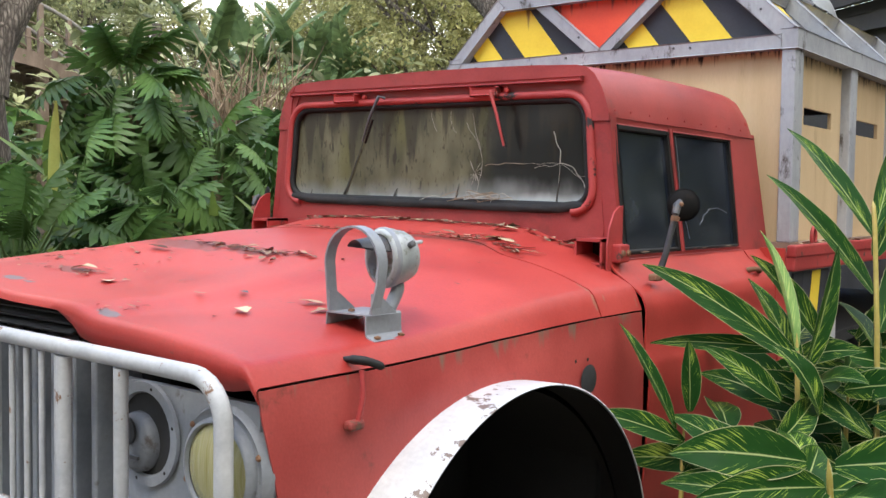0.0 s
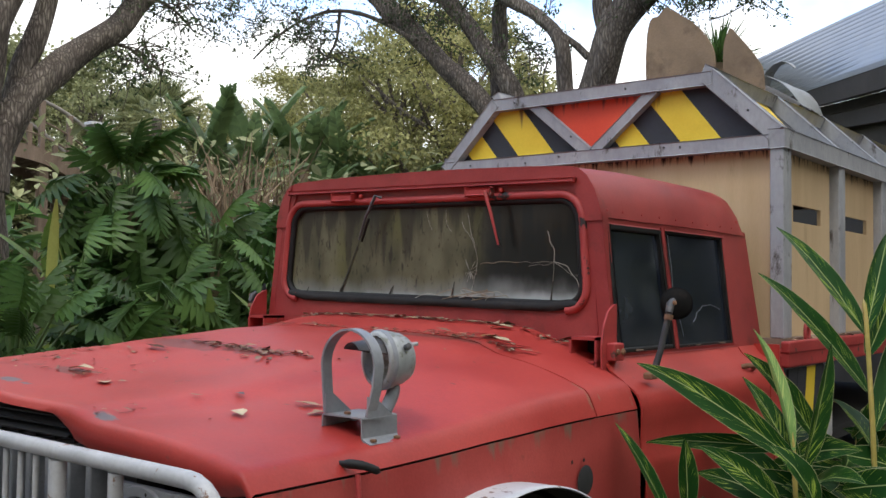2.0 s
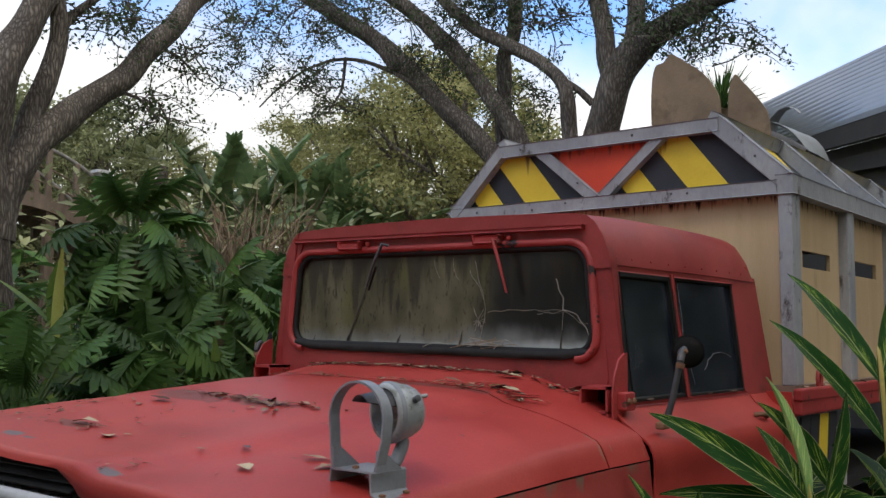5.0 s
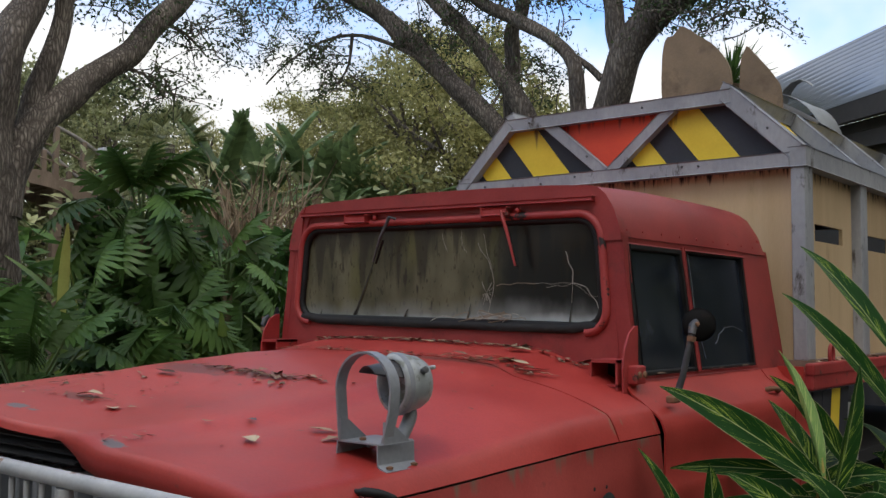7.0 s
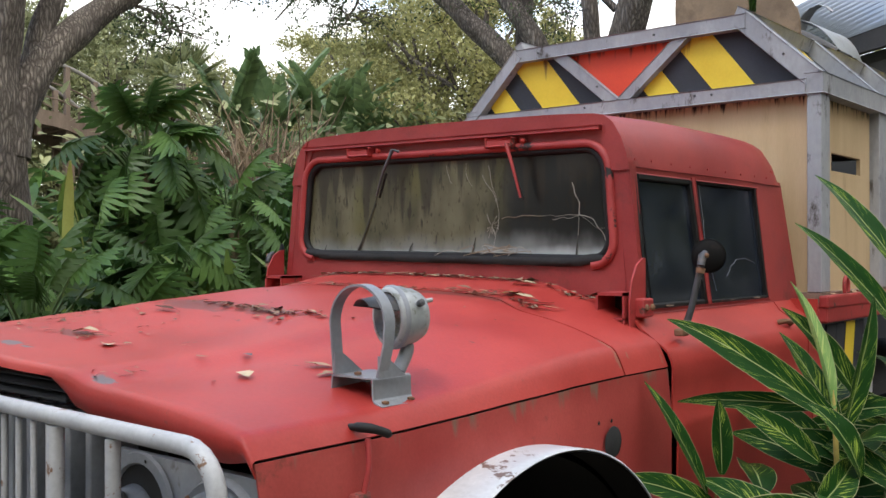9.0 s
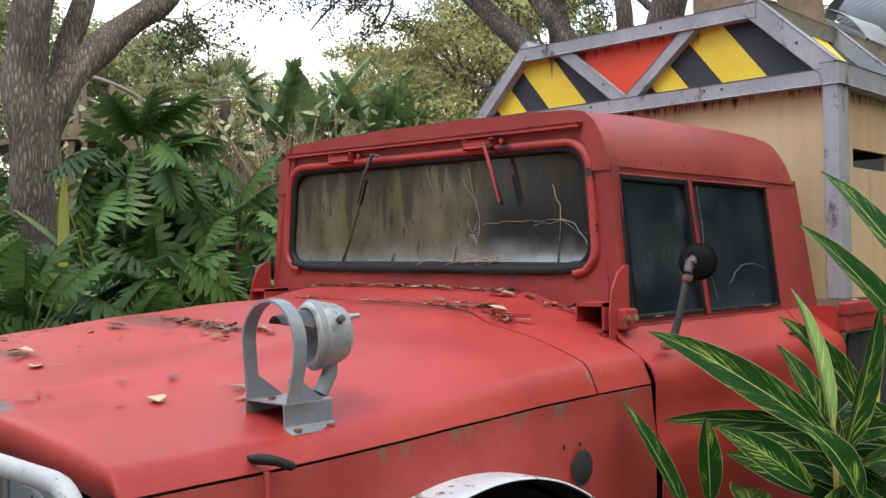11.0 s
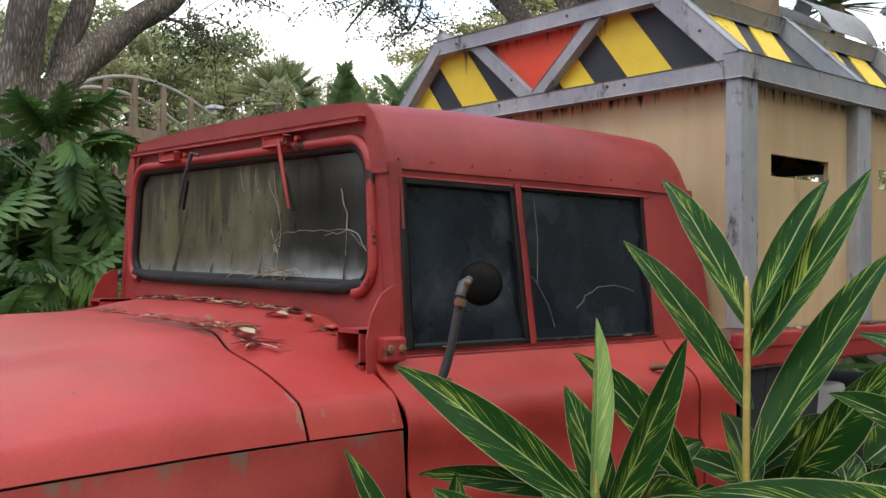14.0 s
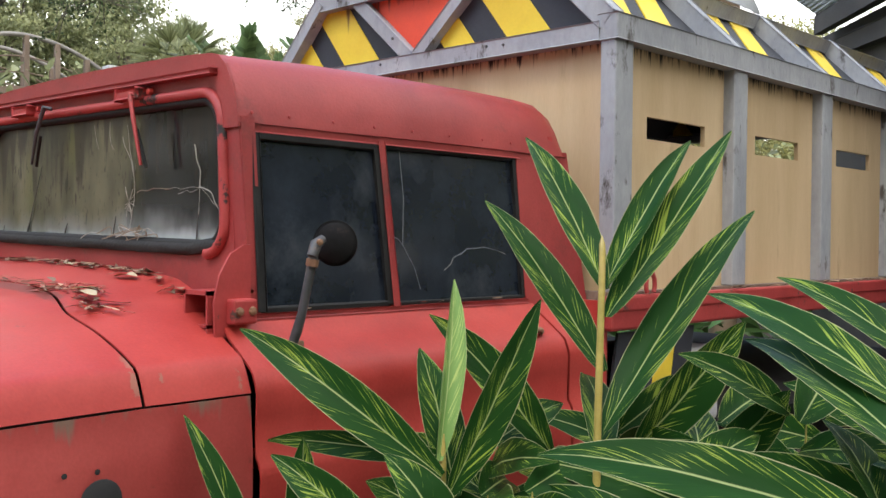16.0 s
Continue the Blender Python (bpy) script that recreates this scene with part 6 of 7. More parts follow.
# ---- variegated ginger beside the truck ----
def leaf_between(base, tip, width, sag=0.06, roll=0.0, fold=0.25, curl=0.0, nu=16, nv=6):
    """A lance-shaped leaf from base to tip as verts, faces and uvs; sag bends it, roll turns it about its length, curl rolls it up."""
    b, t = Vector(base), Vector(tip)
    d = t - b
    n = d.length
    d.normalize()
    side = d.cross(Vector((0.62, -0.62, 0.48)))      # blades turn to the light beside the path
    side = side.normalized() if side.length > 0.05 else Vector((1, 0, 0))
    up = side.cross(d)
    R = Matrix.Rotation(roll, 3, d)
    side, up = R @ side, R @ up
    v, f, uv = [], [], []
    for i in range(nu + 1):
        q = i / nu
        w = width * (max(0.0, math.sin(math.pi * min(1.0, 0.05 + q ** 0.92 * 0.95))) ** 0.8) * (1 - 0.12 * q)
        if i == nu:
            w = 0.002
        c = b + d * (n * q) + up * (sag * n * 4 * q * (1 - q)) + Vector((0, 0, -0.03 * n * q ** 6))
        for k in range(nv + 1):
            s = 2 * k / nv - 1
            a = s * (0.25 + 2.3 * curl)
            x = (math.sin(a) / max(0.25 + 2.3 * curl, 0.01)) if curl else s
            z = ((1 - math.cos(a)) / (0.25 + 2.3 * curl)) if curl else abs(s) * fold
            wob = 0.02 * width * math.sin(q * 23 + s * 3)
            v.append(tuple(c + side * (x * w) + up * (z * w + wob)))
    m = nv + 1
    for i in range(nu):
        for k in range(nv):
            q = (i * m + k, i * m + k + 1, (i + 1) * m + k + 1, (i + 1) * m + k)
            f.append(q)
            for j in q:
                uv.append(((j // m) / nu, (j % m) / nv))
    return v, f, uv


def ginger(stalk, leaves, label="tall variegated ginger cane with yellow-striped leaves"):
    """A cane through the stalk's points, and leaves of (base, tip, half width, sag, roll, curl)."""
    g = thing("ginger_plant", label, "plant", "ginger canes beside the truck")
    pts = curve_pts(stalk, 5)
    n = len(pts)
    part("cane", add_tube(bmesh.new(), pts, [(0.0105 - 0.004 * i / n) * (1 if i < n - 2 else 0.55 if i < n - 1 else 0.2) for i in range(n)], 8), M_CANE, g, "yellow-green cane", True)
    for b, t, w, sag, roll, cl in leaves:
        part("leaf", leaf_between(b, t, w, sag * 0.7, roll * 0.6, 0.28, cl), M_GINGERPALE if cl > 0.5 else M_GINGER, g, smooth=True)
    return g


ginger([(1.40, 0.36, 0.0), (1.40, 0.36, 0.7), (1.38, 0.39, 1.22), (1.345, 0.45, 1.60), (1.33, 0.47, 1.70)], [
    ((1.34, 0.47, 1.58), (1.00, 0.60, 1.965), 0.048, 0.05, 0.3, 0),
    ((1.345, 0.46, 1.40), (0.98, 0.47, 1.80), 0.050, 0.05, 0.4, 0),
    ((1.345, 0.47, 1.52), (1.40, 0.92, 1.985), 0.056, -0.03, -0.9, 0),
    ((1.335, 0.47, 1.58), (1.31, 0.88, 1.96), 0.045, 0.04, -0.5, 0.35),
    ((1.375, 0.42, 1.28), (1.44, 0.97, 1.79), 0.058, 0.04, -0.9, 0),
    ((1.38, 0.40, 1.22), (1.10, 0.72, 1.36), 0.050, 0.10, 0.5, 0),
])
ginger([(1.27, 0.02, 0.0), (1.27, 0.03, 0.7), (1.25, 0.05, 1.10), (1.235, 0.07, 1.30)], [
    ((1.24, 0.05, 1.25), (1.02, 0.32, 1.61), 0.042, 0.04, 0.9, 0.55),
    ((1.27, 0.05, 1.19), (1.27, 0.33, 1.575), 0.052, 0.03, 1.2, 0),
    ((1.25, 0.05, 1.22), (0.83, -0.14, 1.51), 0.050, 0.09, -0.2, 0),
    ((1.22, 0.09, 1.25), (0.82, -0.06, 1.255), 0.030, 0.10, -0.5, 0),
    ((1.33, 0.00, 1.08), (1.21, -0.07, 1.285), 0.056, 0.16, 0.7, 0),
    ((1.24, 0.10, 1.17), (1.03, 0.20, 1.455), 0.050, 0.06, 0.6, 0),
    ((1.20, 0.46, 1.20), (1.02, 0.24, 1.53), 0.060, 0.06, 0.5, 0),
])
ginger([(1.00, -0.22, 0.0), (1.00, -0.20, 0.6), (0.98, -0.14, 1.05)], [
    ((0.98, -0.20, 1.02), (0.825, -0.27, 1.335), 0.034, 0.04, 0.9, 0),
    ((0.97, -0.08, 1.05), (0.95, -0.06, 1.275), 0.036, 0.03, 0.2, 0),
    ((1.26, -0.12, 1.13), (1.07, -0.23, 1.285), 0.040, 0.12, -0.2, 0),
    ((1.00, -0.18, 0.98), (0.80, -0.40, 1.08), 0.042, 0.10, 0.2, 0),
    ((1.00, -0.16, 0.90), (1.22, -0.40, 1.02), 0.045, 0.14, 0.2, 0),
], "low variegated ginger cane leaning towards the fender")
ginger([(1.62, -0.55, 0.0), (1.60, -0.58, 0.5), (1.56, -0.62, 0.95), (1.55, -0.64, 1.12)], [
    ((1.52, -0.70, 1.12), (1.27, -0.86, 1.135), 0.062, 0.14, -0.1, 0),
    ((1.55, -0.66, 1.06), (1.36, -0.92, 1.065), 0.050, 0.12, -0.1, 0),
    ((1.56, -0.62, 1.10), (1.92, -0.55, 1.15), 0.064, 0.12, 0.0, 0),
    ((1.56, -0.62, 1.02), (1.80, -0.80, 1.08), 0.055, 0.12, 0.2, 0),
    ((1.56, -0.60, 0.95), (1.20, -0.55, 1.06), 0.048, 0.12, 0.2, 0),
    ((1.55, -0.60, 0.85), (1.75, -0.35, 1.02), 0.055, 0.12, 0.2, 0),
], "leafy ginger clump with broad green leaves")
ginger([(2.10, 0.42, 0.0), (2.10, 0.42, 0.6), (2.06, 0.42, 1.10), (2.02, 0.43, 1.38)], [
    ((2.04, 0.44, 1.38), (1.55, 0.54, 1.595), 0.050, 0.08, 0.1, 0),
    ((2.05, 0.36, 1.33), (1.64, 0.53, 1.505), 0.056, 0.08, 0.2, 0),
    ((2.02, 0.70, 1.40), (1.60, 0.76, 1.625), 0.045, 0.07, 0.1, 0),
    ((1.98, 0.40, 1.20), (1.82, 0.49, 1.365), 0.052, 0.10, 0.8, 0),
    ((2.06, 0.44, 1.31), (1.85, 0.51, 1.385), 0.048, 0.08, 0.1, 0),
    ((2.05, 0.28, 1.22), (1.53, 0.00, 1.335), 0.062, 0.08, 0.35, 0),
    ((2.06, 0.45, 1.28), (1.86, 0.50, 1.30), 0.024, 0.05, 0.3, 0),
], "arching ginger cane with long striped leaves")
ginger([(1.55, 0.62, 0.0), (1.55, 0.62, 0.6), (1.52, 0.58, 1.12), (1.50, 0.58, 1.25)], [
    ((1.37, 0.55, 1.22), (1.50, 0.81, 1.515), 0.066, 0.06, 0.9, 0),
    ((1.68, 0.66, 1.33), (1.53, 0.46, 1.465), 0.044, 0.08, 0.3, 0),
    ((1.55, 0.56, 1.21), (1.68, 0.66, 1.385), 0.056, 0.06, 0.9, 0),
    ((1.52, 0.58, 1.10), (1.25, 0.32, 1.22), 0.058, 0.12, 0.2, 0),
    ((1.52, 0.58, 1.05), (1.82, 0.28, 1.15), 0.058, 0.12, 0.2, 0),
    ((1.52, 0.58, 1.18), (1.30, 0.86, 1.30), 0.052, 0.12, 0.2, 0),
], "dense ginger cane with dark striped leaves")
grng = np.random.default_rng(21)
for x, y, h in ((1.12, 0.34, 1.22), (1.22, 0.20, 1.15), (1.34, 0.20, 1.18), (1.45, 0.10, 1.12), (1.62, 0.30, 1.22), (1.72, 0.62, 1.32), (1.95, 0.60, 1.28), (2.2, 0.90, 1.30), (1.24, 0.66, 1.22), (1.42, 0.85, 1.25), (1.55, 1.15, 1.30), (1.80, 1.1, 1.34), (2.05, 1.35, 1.4), (1.10, -0.10, 1.02), (1.28, -0.22, 1.02), (1.42, -0.35, 1.0), (1.75, -0.05, 1.10), (1.62, -0.28, 1.02), (1.90, 0.15, 1.12), (2.1, 0.2, 1.12), (1.30, -0.55, 0.92), (1.50, -0.80, 0.98), (1.75, -0.70, 1.0), (1.18, 0.95, 1.2)):
    ls = []
    for i in range(7):
        a = i * 2.4 + grng.uniform(-0.4, 0.4)
        z = h * (0.72 + 0.28 * i / 6)
        r = grng.uniform(0.26, 0.38)
        ls.append(((x, y, z), (x + r * math.cos(a), y + r * math.sin(a), z + grng.uniform(-0.05, 0.14)), grng.uniform(0.040, 0.060), grng.uniform(0.06, 0.16), grng.uniform(-0.4, 0.5), 0))
    ginger([(x, y, 0.0), (x, y, h * 0.5), (x + 0.01, y + 0.01, h)], ls, "short variegated ginger cane low beside the truck")
# pale rock at the plants' foot
bm = bmesh.new()
bmesh.ops.create_icosphere(bm, subdivisions=3, radius=1.0)
for v in bm.verts:
    q = 1 + 0.25 * noise.noise(v.co * 1.7)
    v.co = Vector((1.40 + v.co.x * 0.16 * q, -0.86 + v.co.y * 0.20 * q, 0.50 + v.co.z * 0.53 * q))
tagged(part("rock", bm, M_ROCK, None, smooth=True), "pale weathered boulder under the ginger", "rock")

# ---- oaks ----
def oak(label, limbs, crowns, seed, leaf=0.044):
    """An oak: limbs of (points, first radius, last radius), and a crown of leafy twigs in clouds of (centre, radii, leaf count)."""
    t = thing("oak_tree", label, "tree")
    for i, (pts, r0, r1) in enumerate(limbs):
        c = curve_pts(pts, 9)
        n = len(c) - 1
        c = [p + Vector((noise.noise(p * 2.1 + Vector((seed, 0, i))), noise.noise(p * 2.1 + Vector((0, seed, i))), 0.4 * noise.noise(p * 2.3 + Vector((0, 3, i))))) * min(0.05, r0 * 0.45) * min(1, j / 4) for j, p in enumerate(c)]
        rad = [(r0 + (r1 - r0) * (j / n)) * (1 + 0.10 * noise.noise(p * 1.9 + Vector((i, 0, seed)))) for j, p in enumerate(c)]
        part("trunk" if i == 0 else "limb", add_tube(bmesh.new(), c, rad, 18, True, 0.22, seed + i), M_BARK, t, smooth=True)
    r = np.random.default_rng(seed)
    places, twigs = [], bmesh.new()
    for c, rad, n in crowns:
        for _ in range(max(4, int(n * 1.5) // 26)):
            d = r.normal(0, 1, 3)
            d /= np.linalg.norm(d) + 1e-9
            q = np.array(c) + d * np.array(rad) * r.uniform(0.1, 1.0) ** 0.6
            w = r.normal(0, 1, 3) * np.array((1, 1, 0.45))
            w /= np.linalg.norm(w) + 1e-9
            ln = r.uniform(0.30, 0.75)
            path = [q]
            for k in range(4):
                w = w + r.normal(0, 0.28, 3) + np.array((0, 0, -0.10))
                w /= np.linalg.norm(w)
                path.append(path[-1] + w * ln / 4)
            add_tube(twigs, [tuple(p) for p in path], [0.009, 0.007, 0.0055, 0.004, 0.002], 4, False)
            for k in range(30):
                u = r.uniform(0.6, 4.0)
                a = path[min(3, int(u))]
                b = path[min(4, int(u) + 1)]
                places.append(a + (b - a) * (u - int(u)) + r.normal(0, 0.050, 3))
    places = np.array(places)
    tagged(part("twig_spray", twigs, M_BARK, t), kind="stuff")
    tagged(part("crown", leaf_cloud(places, leaf * r.uniform(0.6, 1.4, len(places)), r, 0.25, 0.3), M_OAKLEAF, t), kind="stuff")
    return t


oak("leaning live oak with furrowed grey bark and sparse leaves", [
    ([(-6.1, 1.30, 0.0), (-6.05, 1.30, 1.6), (-6.0, 1.24, 2.6), (-6.0, 1.19, 3.3), (-6.0, 1.24, 3.8), (-6.0, 1.36, 4.15), (-6.0, 1.55, 4.55), (-6.0, 1.85, 5.3), (-5.9, 2.2, 6.6)], 0.20, 0.12),
    ([(-6.0, 1.28, 2.5), (-6.0, 1.42, 3.0), (-6.0, 1.70, 3.50), (-6.0, 2.12, 3.88), (-6.0, 2.47, 4.17), (-6.0, 2.70, 4.46), (-6.0, 3.03, 4.88), (-6.0, 3.40, 5.28), (-5.6, 4.3, 6.1)], 0.15, 0.09),
    ([(-6.05, 1.46, 3.1), (-6.05, 1.56, 3.5), (-6.05, 1.70, 3.95), (-6.05, 1.80, 4.30), (-6.05, 1.77, 4.75), (-6.1, 1.7, 6.2)], 0.115, 0.075),
    ([(-6.05, 1.80, 4.40), (-6.05, 1.92, 4.62), (-6.05, 2.12, 4.83), (-6.0, 2.5, 5.2)], 0.05, 0.03),
    ([(-6.0, 2.3, 4.02), (-5.95, 2.62, 3.98), (-5.9, 2.80, 3.80)], 0.022, 0.010),
    ([(-6.0, 2.75, 4.55), (-5.95, 3.05, 4.50), (-5.9, 3.30, 4.30)], 0.022, 0.008),
], [((-5.95, 2.75, 3.95), (0.25, 0.28, 0.16), 520), ((-5.9, 3.2, 4.45), (0.3, 0.32, 0.2), 420), ((-5.8, 3.6, 5.2), (0.6, 0.8, 0.40), 380), ((-6.0, 2.3, 4.75), (0.4, 0.45, 0.25), 700),
    ((-5.5, 4.5, 5.7), (0.8, 0.9, 0.6), 420), ((-6.1, 1.2, 6.2), (1.2, 1.4, 0.7), 700)], 3)

Y0 = 6.0
oak("spreading live oak with many grey limbs behind the crate", [
    ([(-3.0, Y0, 0.0), (-2.98, Y0, 2.0), (-2.88, Y0, 3.3), (-2.72, Y0, 3.92), (-2.47, Y0, 4.50), (-2.20, Y0, 4.72), (-1.90, Y0, 4.87), (-1.49, Y0 - 0.1, 4.95), (-1.04, Y0 - 0.2, 4.99), (-0.4, Y0 - 0.3, 5.2)], 0.25, 0.05),
    ([(-2.78, Y0 + 0.05, 3.8), (-2.70, Y0 + 0.1, 4.3), (-2.76, Y0 + 0.1, 4.74), (-2.86, Y0 + 0.1, 5.25), (-2.9, Y0 + 0.2, 6.6)], 0.12, 0.085),
    ([(-2.62, Y0, 4.2), (-2.48, Y0 + 0.05, 4.60), (-2.40, Y0 + 0.05, 4.85), (-2.38, Y0 + 0.1, 5.3), (-2.25, Y0 + 0.2, 6.6)], 0.12, 0.08),
    ([(-3.02, Y0 - 0.1, 3.2), (-3.09, Y0 - 0.1, 3.85), (-3.13, Y0 - 0.1, 4.31), (-3.42, Y0 - 0.1, 4.64), (-3.87, Y0 - 0.1, 4.93), (-4.34, Y0 - 0.2, 5.22), (-4.80, Y0 - 0.2, 5.68), (-5.4, Y0 - 0.3, 6.5)], 0.085, 0.06),
    ([(-3.14, Y0 - 0.1, 4.40), (-3.02, Y0 - 0.05, 4.30), (-2.88, Y0, 4.14)], 0.035, 0.04),
    ([(-3.3, Y0 + 0.2, 2.2), (-3.6, Y0 + 0.2, 3.3), (-3.86, Y0 + 0.1, 3.85), (-4.10, Y0 + 0.05, 4.26), (-4.58, Y0, 4.86), (-5.02, Y0, 5.34), (-5.56, Y0 - 0.1, 5.80), (-6.5, Y0 - 0.3, 6.6)], 0.13, 0.08),
    ([(-3.5, Y0 + 0.3, 2.4), (-3.85, Y0 + 0.2, 3.3), (-4.17, Y0 + 0.1, 3.69), (-4.49, Y0, 4.05), (-5.18, Y0, 4.68), (-5.73, Y0, 5.19), (-6.32, Y0 - 0.1, 5.66), (-6.95, Y0 - 0.2, 6.08), (-8.0, Y0 - 0.3, 6.8)], 0.14, 0.09),
    ([(-5.12, Y0 - 0.1, 4.62), (-5.73, Y0 - 0.1, 4.97), (-6.31, Y0 - 0.1, 5.18), (-6.92, Y0 - 0.1, 5.20), (-7.56, Y0 - 0.1, 5.04), (-8.0, Y0 - 0.1, 4.80)], 0.030, 0.010),
    ([(-6.38, Y0 - 0.1, 5.18), (-6.44, Y0 - 0.1, 4.80), (-6.66, Y0 - 0.1, 4.58)], 0.022, 0.010),
    ([(-5.55, Y0 - 0.1, 4.90), (-5.9, Y0 - 0.1, 5.35), (-6.1, Y0 - 0.1, 5.8)], 0.035, 0.02),
    ([(-4.13, Y0 + 0.2, 3.7), (-4.14, Y0 + 0.2, 4.85), (-4.03, Y0 + 0.2, 5.1), (-3.9, Y0 + 0.2, 6.2)], 0.10, 0.07),
], [((-6.3, Y0 - 0.4, 5.9), (1.4, 0.6, 0.55), 2300), ((-7.0, Y0 - 0.3, 5.05), (0.9, 0.4, 0.30), 800), ((-5.0, Y0 - 0.1, 5.0), (0.8, 0.5, 0.5), 900), ((-4.3, Y0, 5.5), (1.0, 0.5, 0.5), 1700),
    ((-3.4, Y0, 5.3), (0.6, 0.4, 0.5), 900), ((-2.0, Y0 - 0.1, 4.75), (0.5, 0.4, 0.35), 900), ((-1.5, Y0 - 0.2, 4.55), (0.45, 0.3, 0.35), 520), ((-1.5, Y0 - 0.1, 5.5), (0.9, 0.5, 0.4), 900),
    ((-3.75, Y0 + 0.2, 4.35), (0.35, 0.3, 0.25), 380), ((-6.5, Y0 - 0.2, 4.65), (0.45, 0.3, 0.25), 420), ((-0.3, Y0 - 0.3, 5.2), (0.25, 0.3, 0.3), 200), ((-7.8, Y0 - 0.6, 5.6), (0.8, 0.5, 0.6), 1000)], 8)


# ---- far trees ----
def far_tree(x, y, z0, h, r, seed, olive=True, n=22000, leaf=0.034):
    t = thing("tree", "tall olive-green tree in the distance" if olive else "green rounded tree, some beyond the bridge, some added out of view", "tree", "distant trees")
    q = np.random.default_rng(seed)
    part("trunk", add_tube(bmesh.new(), [(x, y, z0), (x + 0.1, y, z0 + h * 0.4), (x + 0.2 * r, y, z0 + h * 0.8)], [0.2, 0.14, 0.05], 8, True, 0.2, seed), M_BARK, t, smooth=True)
    puffs = 110
    places = []
    for i in range(puffs):
        a = q.uniform(0, 6.28)
        v = q.uniform(0, 1)
        rr = r * math.sqrt(q.uniform(0.02, 1)) * (1.0 - 0.55 * v * v)
        c = np.array((x + rr * math.cos(a), y + rr * math.sin(a), z0 + h * (0.16 + 0.78 * v)))
        if i % 6 == 0:
            f = Vector((x + 0.1 * r * v, y, z0 + h * (0.10 + 0.62 * v)))
            part("branch", add_tube(bmesh.new(), curve_pts([tuple(f), tuple(f.lerp(Vector(c), 0.5) + Vector((0, 0, -0.05 * r))), tuple(c)], 3), [0.06 - 0.0065 * k for k in range(7)], 5, False), M_BARK, t)
        k = n // puffs
        places.append(c + np.clip(q.normal(0, 1, (k, 3)), -1.9, 1.9) * np.array((0.24, 0.24, 0.13)) * r * 0.36 * q.uniform(0.6, 1.5))
    places = np.concatenate(places)
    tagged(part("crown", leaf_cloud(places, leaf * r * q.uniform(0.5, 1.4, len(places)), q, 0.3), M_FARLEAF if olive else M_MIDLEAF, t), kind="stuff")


def along(px, dist, z, d0=(-0.62, 0.785)):
    """Place at a share px of the view's width from its middle, at a distance, seen from near the truck's front."""
    x, y = d0[0] + 0.785 * px * 0.9, d0[1] + 0.62 * px * 0.9
    n = math.hypot(x, y)
    return 2.3 + x / n * dist, -2.5 + y / n * dist, z


for i, (px, dist, h, r, ol) in enumerate(((-0.05, 24, 7.4, 2.4, True), (0.02, 21, 6.2, 2.2, True), (0.09, 25, 7.6, 2.6, True), (-0.11, 27, 6.4, 1.8, True), (0.16, 22, 6.0, 2.3, True), (0.24, 24, 6.2, 2.6, True), (0.34, 26, 6.6, 2.6, True),
                                         (-0.36, 23, 5.6, 1.7, False), (-0.43, 22, 6.4, 2.2, False), (-0.50, 24, 6.9, 2.4, False), (-0.58, 22, 6.8, 2.4, False), (-0.68, 22, 7.2, 2.6, False), (-0.80, 21, 7.4, 2.8, False), (-0.95, 20, 7.5, 3.0, False), (-1.15, 20, 7.5, 3.0, False), (0.5, 28, 6.6, 3.0, True), (-0.22, 32, 4.2, 2.4, True), (-0.31, 25, 6.0, 2.0, True), (-0.26, 27, 6.2, 2.2, False), (-0.205, 24, 5.6, 2.0, True), (-0.16, 26, 6.4, 2.2, True), (-0.40, 27, 6.6, 2.4, True), (-0.02, 19, 6.2, 2.6, True), (-0.08, 20, 5.4, 2.3, True), (-0.13, 21, 5.0, 2.2, True), (0.05, 19, 6.0, 2.5, True))):
    x, y, z = along(px, dist, 0.6)
    far_tree(x, y, z, leaf=0.042 if px < -0.34 else 0.034, h=h + (1.0 if -0.26 < px < 0.03 else -0.7 if 0.03 < px < 0.20 else 0.0), r=r, seed=40 + i, olive=ol)
# unseen trees added out of view, so the truck's glass reflects dark foliage
for i, (x, y, h, r) in enumerate(((9, -6, 8, 3.0), (5, -10, 8, 3.0), (0, -12, 8, 3.2), (-6, -12, 8, 3.2), (11, 0, 8, 3.0), (12, 5, 8, 3.0), (-10, -7, 8, 3.0), (8, -9.5, 7, 3.0), (2.5, -12.5, 9, 3.0), (-3, -13, 9, 3.2), (12, -3, 9, 3.0), (-12, -3, 8, 3.0), (8.5, 9, 9, 3.0), (5.5, 11.5, 9, 3.0), (11, 8, 9, 3.0), (3.8, 14, 9, 3.0), (8, 13, 9, 3.2), (6.5, 9.5, 5, 2.6), (13, 11, 9, 3.2), (4.2, 11.5, 5, 2.4))):
    far_tree(x, y, 0.0, h, r, 90 + i, False, 5500, 0.09)

# ---- planted bank ----
rng = np.random.default_rng(4)


